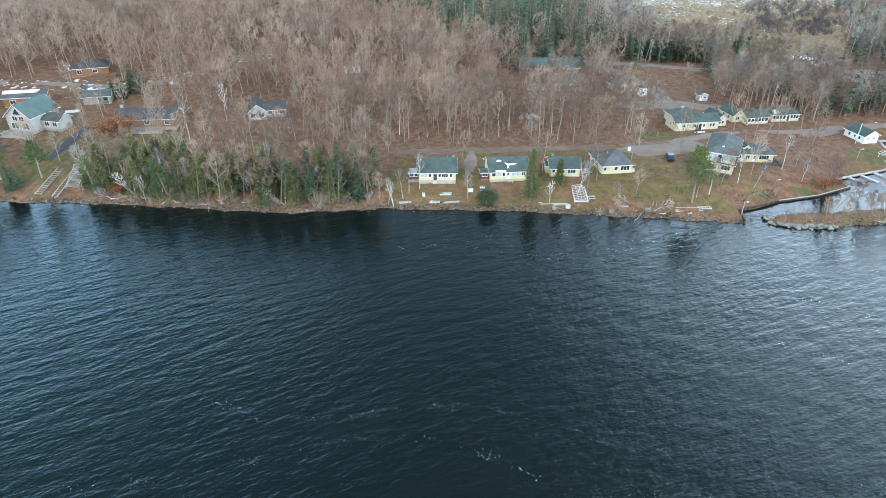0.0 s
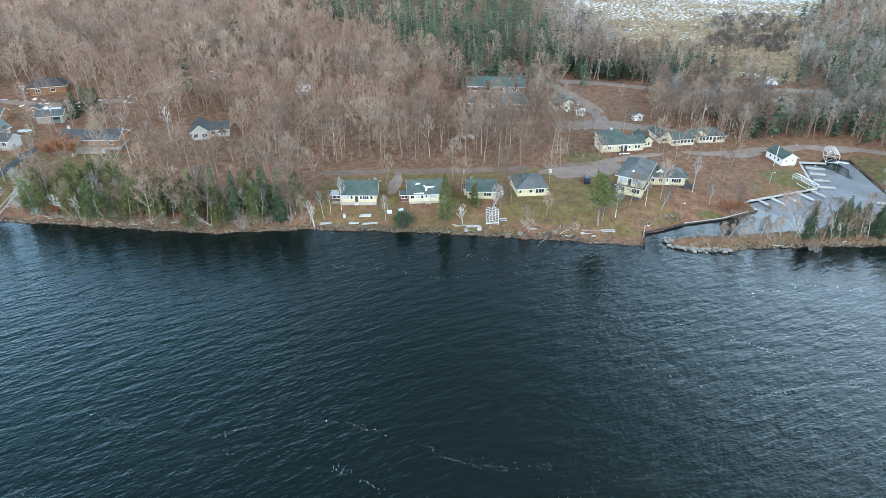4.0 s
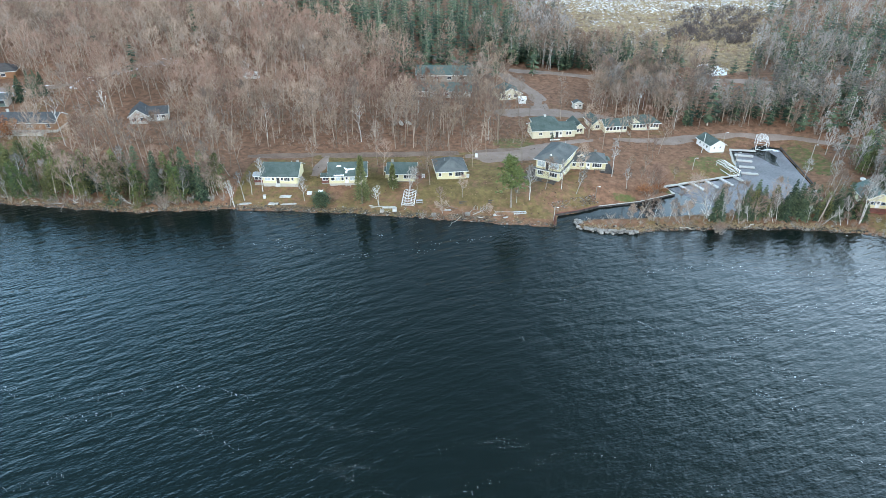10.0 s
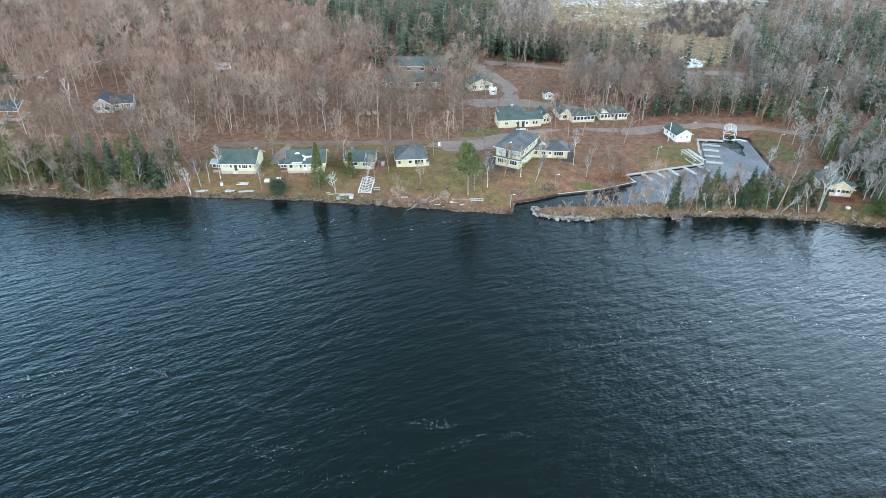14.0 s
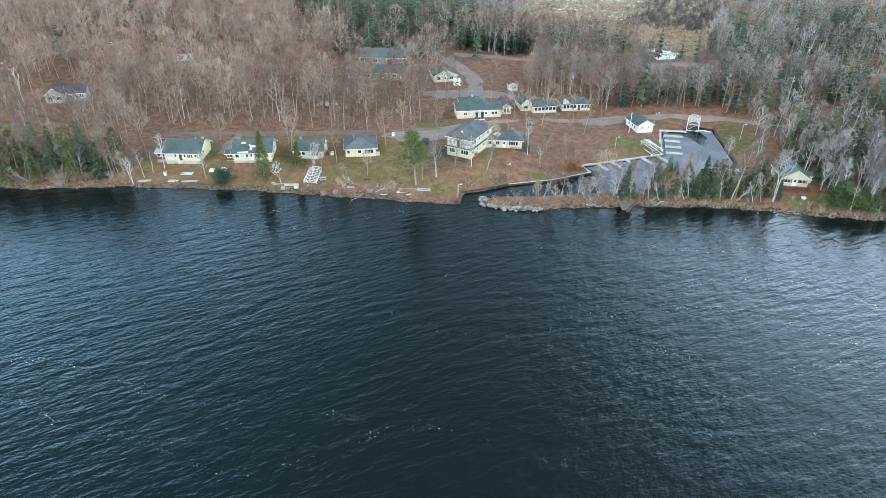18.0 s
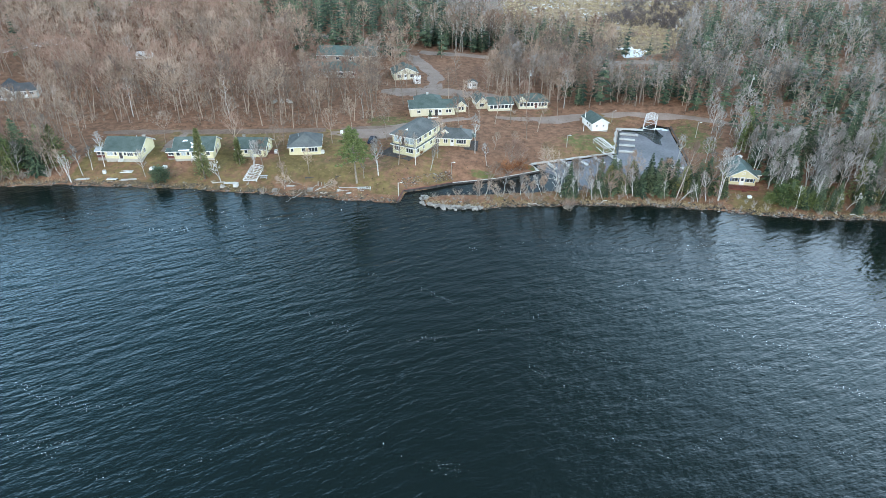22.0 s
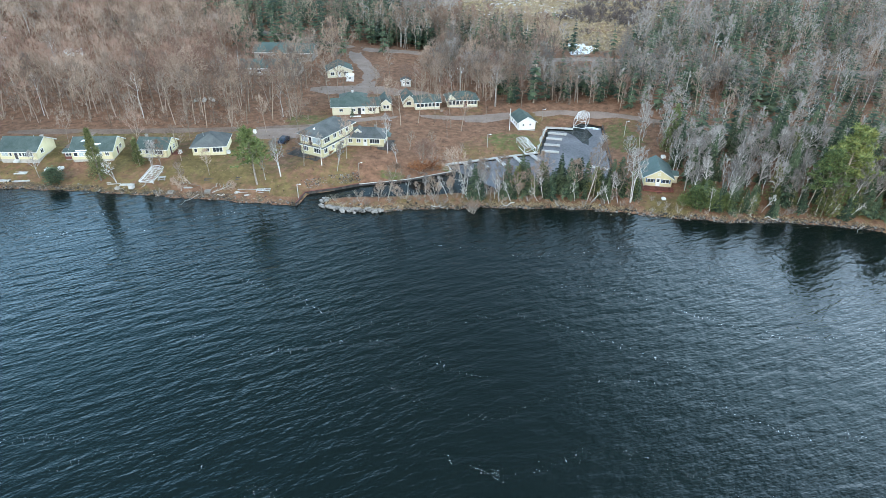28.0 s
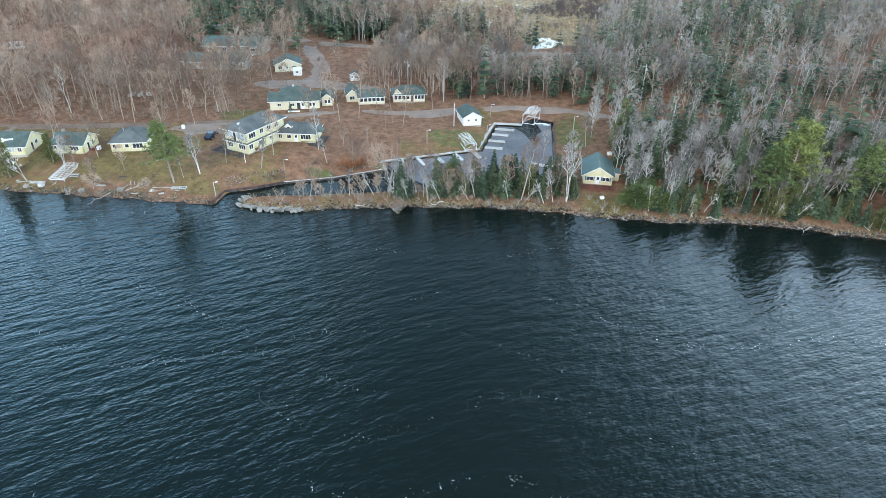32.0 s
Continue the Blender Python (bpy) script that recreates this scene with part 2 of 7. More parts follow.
M = {
    "yellow": material("pale_yellow_siding", (0.50, 0.45, 0.27), (0.63, 0.575, 0.37), 0.6, 0.8, 9),
    "cream": material("cream_siding", (0.52, 0.47, 0.33), (0.64, 0.585, 0.44), 0.6, 0.8, 9),
    "white": material("white_paint", (0.60, 0.60, 0.58), (0.78, 0.78, 0.76), 0.55, 1.2, 10),
    "dock": material("weathered_white_dock", (0.30, 0.30, 0.29), (0.54, 0.54, 0.52), 0.7, 1.5, 9, vary=0.3),
    "planks": material("grey_dock_boards", (0.30, 0.29, 0.27), (0.52, 0.51, 0.48), 0.8, 1.4, 8, 0.3),
    "green_roof": material("green_shingle", (0.036, 0.056, 0.050), (0.105, 0.132, 0.120), 0.8, 0.5, 7, 0.3, island=0.2),
    "teal_roof": material("teal_metal_roof", (0.062, 0.096, 0.088), (0.118, 0.160, 0.148), 0.5, 0.4, 6, island=0.1),
    "grey_roof": material("grey_shingle", (0.052, 0.058, 0.058), (0.125, 0.134, 0.132), 0.85, 0.5, 7, 0.3, island=0.2),
    "blue_roof": material("slate_blue_shingle", (0.036, 0.038, 0.042), (0.090, 0.094, 0.099), 0.85, 0.5, 7, 0.3),
    "log": material("orange_log_siding", (0.17, 0.085, 0.045), (0.30, 0.155, 0.078), 0.6, 0.9, 9, 0.2),
    "maroon": material("maroon_boards", (0.09, 0.03, 0.025), (0.17, 0.06, 0.045), 0.7, 1, 9, vary=0.3),
    "dark_wood": material("dark_stained_boards", (0.035, 0.03, 0.03), (0.085, 0.075, 0.07), 0.75, 1, 9, vary=0.3),
    "grey_wood": material("weathered_grey_wood", (0.20, 0.18, 0.155), (0.40, 0.37, 0.33), 0.85, 1, 9, 0.3, vary=0.4),
    "concrete": material("pale_concrete", (0.40, 0.39, 0.37), (0.60, 0.59, 0.56), 0.9, 1, 8, 0.2),
    "rock": material("shore_stone", (0.028, 0.026, 0.024), (0.235, 0.222, 0.205), 0.9, 0.5, 5, 0.5, vary=0.8, island=0.9),
    "gravel": material("packed_gravel_road", (0.152, 0.108, 0.088), (0.285, 0.222, 0.188), 0.95, 0.25, 5, 0.4),
    "lane": material("leaf_strewn_dirt_lane", (0.105, 0.066, 0.046), (0.225, 0.165, 0.132), 0.95, 0.22, 3, 0.4),
    "asphalt": material("dark_asphalt", (0.035, 0.037, 0.045), (0.065, 0.068, 0.08), 0.8, 0.4, 9),
    "snow": material("old_snow", (0.66, 0.69, 0.74), (0.86, 0.88, 0.90), 0.6, 1, 7, 0.2),
    "ice": material("thin_grey_ice", (0.045, 0.045, 0.052), (0.19, 0.185, 0.20), 0.45, 0.12, 1.6, 0.05, spec=0.3),
    "bark": material("grey_brown_bark", (0.17, 0.142, 0.116), (0.41, 0.352, 0.298), 0.9, 0.06, 2.0, vary=0.45, island=0.3),
    "forest_bark": material("shaded_forest_bark", (0.140, 0.105, 0.080), (0.375, 0.295, 0.230), 0.9, 0.06, 2.0, vary=0.45, island=0.4, tone=0.5),
    "twig": material("bare_grey_twigs", (0.155, 0.105, 0.077), (0.375, 0.272, 0.205), 0.9, 0.03, 0.5, vary=0.5, island=0.3, tone=0.55),
    "dark_twig": material("shaded_brown_twigs", (0.138, 0.102, 0.082), (0.315, 0.245, 0.200), 0.9, 0.03, 0.5, vary=0.45, island=0.3, tone=0.5),
    "red_twig": material("reddish_brown_twigs", (0.143, 0.084, 0.061), (0.325, 0.208, 0.158), 0.9, 0.03, 0.5, vary=0.45, island=0.3, tone=0.5),
    "grey_twig": material("cool_grey_twigs", (0.122, 0.110, 0.100), (0.335, 0.305, 0.282), 0.9, 0.03, 0.5, vary=0.45, island=0.3, tone=0.5),
    "birch": material("white_birch_bark", (0.30, 0.285, 0.258), (0.60, 0.575, 0.535), 0.8, 0.8, 4.0, vary=0.4),
    "spruce": material("dark_spruce_needles", (0.020, 0.040, 0.024), (0.098, 0.130, 0.070), 0.8, 0.10, 1.5, vary=0.4, island=0.5, tone=0.4),
    "cedar": material("olive_cedar_foliage", (0.054, 0.066, 0.022), (0.190, 0.192, 0.074), 0.8, 0.12, 1.5, vary=0.5, island=0.5),
    "pine": material("soft_pine_needles", (0.048, 0.078, 0.026), (0.165, 0.195, 0.068), 0.75, 0.3, 1.5, vary=0.3, island=0.5),
    "alder": material("dark_alder_twigs", (0.052, 0.043, 0.043), (0.135, 0.110, 0.106), 0.9, 0.03, 0.5, island=0.4),
    "greige": material("pale_grey_siding", (0.34, 0.325, 0.295), (0.47, 0.455, 0.42), 0.6, 0.8, 9),
    "pale_roof": material("pale_corrugated_roof", (0.24, 0.27, 0.28), (0.40, 0.43, 0.44), 0.4, 0.8, 6),
    "litter": material("fallen_leaves_and_twigs", (0.045, 0.028, 0.018), (0.25, 0.160, 0.095), 0.9, 0.3, 3.0, island=1.1),
    "olive": material("olive_spruce_needles", (0.062, 0.076, 0.026), (0.200, 0.205, 0.080), 0.8, 0.12, 1.5, island=0.5),
    "light_pine": material("yellow_green_pine_needles", (0.070, 0.098, 0.028), (0.225, 0.245, 0.078), 0.75, 0.3, 1.5, vary=0.2, island=0.5),
    "russet": material("dry_russet_leaves", (0.16, 0.06, 0.025), (0.34, 0.15, 0.07), 0.85, 0.4, 2.0, vary=0.3, island=0.6),
    "reed": material("dry_tan_reeds", (0.22, 0.16, 0.085), (0.44, 0.35, 0.21), 0.9, 0.4, 2.0, island=0.6),
    "metal": material("white_tube_metal", (0.60, 0.61, 0.61), (0.80, 0.80, 0.80), 0.4, 2, 9, metal=0.0, spec=0.5),
    "steel": material("galvanised_steel", (0.38, 0.39, 0.40), (0.58, 0.59, 0.60), 0.4, 2, 9, metal=0.7),
    "car": material("dark_blue_car_paint", (0.012, 0.018, 0.035), (0.022, 0.03, 0.055), 0.2, 1, 5, spec=0.6),
    "rubber": material("black_rubber", (0.012, 0.012, 0.012), (0.03, 0.03, 0.03), 0.8),
    "boat": material("pale_boat_shell", (0.55, 0.57, 0.58), (0.78, 0.79, 0.80), 0.3, 1, 6, spec=0.5),
    "blue": material("blue_shutter_paint", (0.03, 0.07, 0.16), (0.06, 0.12, 0.24), 0.6),
}


def glass_material():
    m = bpy.data.materials.new("window_glass")
    m.use_nodes = True
    p = m.node_tree.nodes["Principled BSDF"]
    p.inputs["Base Color"].default_value = (0.03, 0.04, 0.05, 1)
    p.inputs["Roughness"].default_value, p.inputs["Specular IOR Level"].default_value = 0.06, 0.8
    return m


M["glass"] = glass_material()
M["curtained"] = material("curtained_window_glass", (0.30, 0.36, 0.38), (0.48, 0.55, 0.57), 0.12, 0.6, 3, spec=0.6)


def water_material():
    m = bpy.data.materials.new("rippled_lake_water")
    m.use_nodes = True
    nt = m.node_tree
    p = nt.nodes["Principled BSDF"]
    p.inputs["Base Color"].default_value = (0.0042, 0.0080, 0.0070, 1)
    p.inputs["Roughness"].default_value, p.inputs["IOR"].default_value = 0.06, 1.333
    geo = nt.nodes.new("ShaderNodeNewGeometry")
    height = None
    # wind waves run obliquely to the shore: long crests, then chop, then fine ripple
    for turn, stretch, scale, weight, detail in ((25, 3.0, 0.46, 1.0, 2.0), (34, 2.6, 1.15, 0.50, 2.0), (17, 2.2, 2.8, 0.20, 1.0)):
        mp = nt.nodes.new("ShaderNodeMapping")
        mp.vector_type = "TEXTURE"
        mp.inputs["Rotation"].default_value = (0, 0, radians(turn))
        mp.inputs["Scale"].default_value = (stretch, 1, 1)
        nt.links.new(geo.outputs["Position"], mp.inputs["Vector"])
        nz = nt.nodes.new("ShaderNodeTexNoise")
        nz.inputs["Scale"].default_value, nz.inputs["Detail"].default_value, nz.inputs["Distortion"].default_value = scale, detail, 0.2
        nt.links.new(mp.outputs[0], nz.inputs["Vector"])
        mul = nt.nodes.new("ShaderNodeMath")
        mul.operation = "MULTIPLY_ADD"
        mul.inputs[1].default_value = weight
        nt.links.new(nz.outputs["Fac"], mul.inputs[0])
        if height:
            nt.links.new(height.outputs[0], mul.inputs[2])
        else:
            mul.inputs[2].default_value = 0
        height = mul
    # calmer and rougher patches of wind
    gust = nt.nodes.new("ShaderNodeTexNoise")
    gust.inputs["Scale"].default_value, gust.inputs["Detail"].default_value = 0.022, 2
    nt.links.new(geo.outputs["Position"], gust.inputs["Vector"])
    strong = nt.nodes.new("ShaderNodeMapRange")
    strong.inputs["From Min"].default_value, strong.inputs["From Max"].default_value = 0.3, 0.7
    strong.inputs["To Min"].default_value, strong.inputs["To Max"].default_value = 0.55, 1.0
    nt.links.new(gust.outputs["Fac"], strong.inputs["Value"])
    # the lee of the shore is calmer
    axes = nt.nodes.new("ShaderNodeSeparateXYZ")
    nt.links.new(geo.outputs["Position"], axes.inputs[0])
    lee = nt.nodes.new("ShaderNodeMapRange")
    lee.inputs["From Min"].default_value, lee.inputs["From Max"].default_value = 104.0, 132.0
    lee.inputs["To Min"].default_value, lee.inputs["To Max"].default_value = 1.0, 0.75
    nt.links.new(axes.outputs["Y"], lee.inputs["Value"])
    calm = nt.nodes.new("ShaderNodeMath")
    calm.operation = "MULTIPLY"
    nt.links.new(strong.outputs[0], calm.inputs[0])
    nt.links.new(lee.outputs[0], calm.inputs[1])
    # and the harbour is nearly still
    still = nt.nodes.new("ShaderNodeMapRange")
    still.inputs["From Min"].default_value, still.inputs["From Max"].default_value = 135.5, 138.5
    still.inputs["To Min"].default_value, still.inputs["To Max"].default_value = 1.0, 0.5
    nt.links.new(axes.outputs["Y"], still.inputs["Value"])
    calmer = nt.nodes.new("ShaderNodeMath")
    calmer.operation = "MULTIPLY"
    nt.links.new(calm.outputs[0], calmer.inputs[0])
    nt.links.new(still.outputs[0], calmer.inputs[1])
    bu = nt.nodes.new("ShaderNodeBump")
    bu.inputs["Distance"].default_value = 0.36
    nt.links.new(calmer.outputs[0], bu.inputs["Strength"])
    nt.links.new(height.outputs[0], bu.inputs["Height"])
    nt.links.new(bu.outputs[0], p.inputs["Normal"])
    return m


M["water"] = water_material()


def ground_material():
    m = bpy.data.materials.new("leaf_strewn_ground")
    m.use_nodes = True
    nt = m.node_tree
    p = nt.nodes["Principled BSDF"]
    p.inputs["Roughness"].default_value, p.inputs["Specular IOR Level"].default_value = 0.95, 0.15
    geo = nt.nodes.new("ShaderNodeNewGeometry")

    def two(dark, light, scale, detail=6):
        nz = nt.nodes.new("ShaderNodeTexNoise")
        nz.inputs["Scale"].default_value, nz.inputs["Detail"].default_value, nz.inputs["Roughness"].default_value = scale, detail, 0.7
        nt.links.new(geo.outputs["Position"], nz.inputs["Vector"])
        r = nt.nodes.new("ShaderNodeValToRGB")
        r.color_ramp.elements[0].position, r.color_ramp.elements[0].color = 0.34, (*dark, 1)
        r.color_ramp.elements[1].position, r.color_ramp.elements[1].color = 0.66, (*light, 1)
        nt.links.new(nz.outputs["Fac"], r.inputs[0])
        return r.outputs[0], nz

    result, fine = two((0.100, 0.053, 0.033), (0.255, 0.140, 0.088), 0.5, 8)
    for attr, dark, light, scale in (("grass", (0.084, 0.063, 0.026), (0.196, 0.145, 0.060), 0.45), ("marsh", (0.105, 0.074, 0.048), (0.33, 0.245, 0.16), 0.2),
                                     ("bare", (0.040, 0.031, 0.022), (0.135, 0.104, 0.072), 0.9), ("lawn", (0.062, 0.074, 0.024), (0.124, 0.132, 0.046), 0.5), ("snow", (0.62, 0.65, 0.70), (0.85, 0.87, 0.90), 0.8)):
        col, nz = two(dark, light, scale, 8)
        at = nt.nodes.new("ShaderNodeAttribute")
        at.attribute_name = attr
        edge = nt.nodes.new("ShaderNodeTexNoise")
        edge.inputs["Scale"].default_value, edge.inputs["Detail"].default_value = (0.22 if attr == "marsh" else 0.5 if attr == "snow" else 0.7), 6
        nt.links.new(geo.outputs["Position"], edge.inputs["Vector"])
        mad = nt.nodes.new("ShaderNodeMath")
        mad.operation = "ADD"
        nt.links.new(at.outputs["Fac"], mad.inputs[0])
        nt.links.new(edge.outputs["Fac"], mad.inputs[1])
        mr = nt.nodes.new("ShaderNodeMapRange")
        mr.inputs["From Min"].default_value, mr.inputs["From Max"].default_value = (0.98, 1.06) if attr == "snow" else (0.85, 1.2)
        nt.links.new(mad.outputs[0], mr.inputs["Value"])
        mix = nt.nodes.new("ShaderNodeMix")
        mix.data_type = "RGBA"
        nt.links.new(mr.outputs[0], mix.inputs["Factor"])
        nt.links.new(result, mix.inputs["A"])
        nt.links.new(col, mix.inputs["B"])
        result = mix.outputs["Result"]
    nt.links.new(result, p.inputs["Base Color"])
    bu = nt.nodes.new("ShaderNodeBump")
    bu.inputs["Strength"].default_value, bu.inputs["Distance"].default_value = 0.7, 0.15
    nt.links.new(fine.outputs["Fac"], bu.inputs["Height"])
    nt.links.new(bu.outputs[0], p.inputs["Normal"])
    return m


M["ground"] = ground_material()


# ---- mesh helpers ----
def mesh_of(name, verts, tris, mats, index=None, smooth=False):
    """A triangle mesh from arrays."""
    verts, tris = np.asarray(verts, np.float32), np.asarray(tris, np.int32)
    me = bpy.data.meshes.new(name)
    me.vertices.add(len(verts))
    me.vertices.foreach_set("co", verts.ravel())
    me.loops.add(3 * len(tris))
    me.loops.foreach_set("vertex_index", tris.ravel())
    me.polygons.add(len(tris))
    me.polygons.foreach_set("loop_start", np.arange(0, 3 * len(tris), 3, dtype=np.int32))
    if index is not None:
        me.polygons.foreach_set("material_index", np.asarray(index, np.int32))
    if smooth:
        me.polygons.foreach_set("use_smooth", np.ones(len(tris), bool))
    me.update(calc_edges=True)
    for m in mats:
        me.materials.append(m)
    return me


def part(name, bm, mat, parent=None, label="", smooth=False):
    """Links a bmesh as one mesh object under a thing or a part."""
    me = bpy.data.meshes.new(name)
    bm.to_mesh(me)
    bm.free()
    me.materials.append(mat)
    if smooth:
        for f in me.polygons:
            f.use_smooth = True
    ob = new(name, me)
    if parent is not None:
        ob.parent = parent
    if label:
        ob["label"] = label
    return ob


def thing(name, m, label, category, group="", kind=""):
    e = new(name)
    e.empty_display_size = 0.3
    e.matrix_world = m
    return tagged(e, label, category, group, kind)


def boxes(*spans):
    """A bmesh of boxes, each (x0, x1, y0, y1, z0, z1)."""
    bm = bmesh.new()
    for x0, x1, y0, y1, z0, z1 in spans:
        bmesh.ops.create_cube(bm, size=1, matrix=Matrix.Translation(((x0 + x1) / 2, (y0 + y1) / 2, (z0 + z1) / 2)) @ Matrix.Diagonal((x1 - x0, y1 - y0, z1 - z0, 1)))
    return bm


def part_each(name, spans, mat, root, m=None, label=""):
    """One box-shaped part for each span."""
    for s in spans:
        p = part(name, boxes(s), mat, root, label)
        if m is not None:
            p.matrix_local = m


def prism(points, vec):
    """A bmesh: a polygon pushed along vec."""
    bm = bmesh.new()
    a = [bm.verts.new(Vector(q)) for q in points]
    b = [bm.verts.new(Vector(q) + Vector(vec)) for q in points]
    bm.faces.new(a)
    bm.faces.new(b[::-1])
    for i in range(len(a)):
        j = (i + 1) % len(a)
        bm.faces.new((a[i], b[i], b[j], a[j]))
    bmesh.ops.recalc_face_normals(bm, faces=bm.faces)
    return bm


def rods(*runs, sides=6):
    """A bmesh of round bars, each (radius, point, point, ...), bent at its inner points."""
    bm = bmesh.new()
    for r, *pts in runs:
        pts = [Vector(q) for q in pts]
        rings = []
        for i, p in enumerate(pts):
            d = (pts[min(len(pts) - 1, i + 1)] - pts[max(0, i - 1)]).normalized()
            a = d.cross(Vector((0, 0, 1)) if abs(d.z) < 0.9 else Vector((1, 0, 0))).normalized()
            b = d.cross(a)
            rings.append([bm.verts.new(p + (a * math.cos(6.2832 * k / sides) + b * math.sin(6.2832 * k / sides)) * r) for k in range(sides)])
        for p, q in zip(rings, rings[1:]):
            for k in range(sides):
                bm.faces.new((p[k], p[(k + 1) % sides], q[(k + 1) % sides], q[k]))
        bm.faces.new(rings[0][::-1])
        bm.faces.new(rings[-1])
    bmesh.ops.recalc_face_normals(bm, faces=bm.faces)
    return bm


def rough_stone(seed, size):
    rnd = random.Random(seed)
    bm = bmesh.new()
    bmesh.ops.create_icosphere(bm, subdivisions=1, radius=0.5)
    sx, sy, sz = size * rnd.uniform(0.8, 1.3), size * rnd.uniform(0.7, 1.1), size * rnd.uniform(0.5, 0.8)
    for v in bm.verts:
        v.co *= rnd.uniform(0.78, 1.12)
        v.co = Vector((v.co.x * sx, v.co.y * sy, v.co.z * sz))
    return bm


# ---- plan: shore, harbour, heights ----
SHORE = [(-900, 165), (-400, 150), (-200, 143), (-112, 140.3), (-89, 139.8), (-64, 137.7), (-48, 136.0), (-37, 135.3), (-26, 136.8), (-15, 138.1), (-3.5, 137.7), (16, 137.4), (25, 136.6), (33, 135.8),
         (49, 134.3), (63, 132.8), (72, 131.6), (79.4, 131.6), (82, 130.2), (89.5, 129.4), (98, 130.7), (113, 132.5), (128, 133.2), (143, 133.0), (155, 130.7), (163, 129.5), (171, 128.3),
         (192, 128.3), (203, 126.1), (215, 123.2), (260, 114), (400, 84), (900, 10)]
HARBOUR = [(73.3, 128), (73.9, 137.8), (80.8, 140.4), (86.4, 143.4), (98.2, 146.7), (110, 152.4), (108.5, 157), (133.9, 166.6), (139, 187), (146, 188.5), (151, 193), (156.5, 190.3),
           (153, 158), (152, 151), (142, 145.5), (120, 141), (105, 138.6), (91, 136.6), (84, 136), (80, 134.4), (78.4, 128)]
ROAD = [(-16, 164.8), (20, 168), (54, 171.5), (67, 175.5), (84, 183), (110, 189), (127, 193.5), (149, 197.5), (162, 195), (172, 190), (186, 185), (215, 181), (260, 184)]
UPPER_ROAD = [(-10, 300), (40, 284), (62, 272), (76, 267), (110, 263.5), (150, 258), (190, 250), (242, 237), (300, 236), (420, 232)]
FIELD_TRACK = [(70, 207), (79, 216.5), (79.5, 228), (75, 242), (69, 257), (66, 270)]
LEFT_TRACK = [(-160, 214), (-128, 212), (-112, 210), (-96, 216), (-84, 232), (-70, 246)]
sx_, sy_ = np.array([p[0] for p in SHORE], float), np.array([p[1] for p in SHORE], float)


def shore_y(x):
    return np.interp(x, sx_, sy_) + 0.5 * np.sin(np.asarray(x) * 0.55) * np.sin(np.asarray(x) * 0.17 + 1) + 0.2 * np.sin(np.asarray(x) * 1.9)


def line_distance(x, y, line, closed=False):
    x, y = np.asarray(x, float), np.asarray(y, float)
    best = np.full(x.shape, 1e9)
    pts = line + [line[0]] if closed else line
    for (ax, ay), (bx, by) in zip(pts, pts[1:]):
        dx, dy = bx - ax, by - ay
        s = np.clip(((x - ax) * dx + (y - ay) * dy) / (dx * dx + dy * dy), 0, 1)
        best = np.minimum(best, np.hypot(x - ax - s * dx, y - ay - s * dy))
    return best


def inside(x, y, poly):
    x, y = np.asarray(x, float), np.asarray(y, float)
    odd = np.zeros(x.shape, bool)
    for (ax, ay), (bx, by) in zip(poly, poly[1:] + [poly[0]]):
        if ay != by:
            odd ^= ((ay > y) != (by > y)) & (x < (bx - ax) * (y - ay) / (by - ay) + ax)
    return odd


def ease(v, a, b):
    s = np.clip((np.asarray(v, float) - a) / (b - a), 0, 1)
    return s * s * (3 - 2 * s)


def height(x, y):
    """The ground's height; the lake stands at 0."""
    x, y = np.asarray(x, float), np.asarray(y, float)
    d = y - shore_y(x)
    h = line_distance(x, y, HARBOUR, True)
    h = np.where(inside(x, y, HARBOUR), -h, h)
    low = 1 - 0.58 * ease(x, 84, 116) * (1 - 0.55 * ease(x, 180, 230)) * (1 - 0.6 * ease(y, 188, 206))
    near = np.minimum(d, h * 1.6)
    up = np.interp(near, [-60, -8, 0, 0.6, 3, 8, 12, 20, 40, 80, 150, 400], [-6, -2, 0, 0.55, 1.2, 2.7, 3.6, 4.1, 4.6, 5.6, 7, 8])
    z = np.where(up > 0.55, 0.55 + (up - 0.55) * low, up)
    z = z + ease(x, -30, -85) * np.interp(d, [8, 30, 60, 130, 250], [0, 2.2, 3.2, 6.5, 9])
    z = z + ease(x, 70, 10) * np.interp(d, [60, 110, 200], [0, 1.0, 2.4])
    # the flat behind the cottages falls off towards the marsh
    z = z - ease(x, -30, 20) * (1 - ease(x, 130, 170)) * np.interp(d, [20, 40, 55, 80, 130, 250], [0, 0.6, 1.4, 1.8, 2.8, 3.6]) * (1 - 0.85 * ease(x, 80, 105) * (1 - ease(y, 200, 214)))
    wet = ease(y, 262, 290) * ease(x, 70, 115) * (1 - ease(x, 205 + (y - 290) * 0.35, 250 + (y - 290) * 0.35))
    return np.where(d > 0, z * (1 - wet) + 2.0 * wet, z)


def ground_z(x, y):
    return float(height(np.array([x]), np.array([y]))[0])


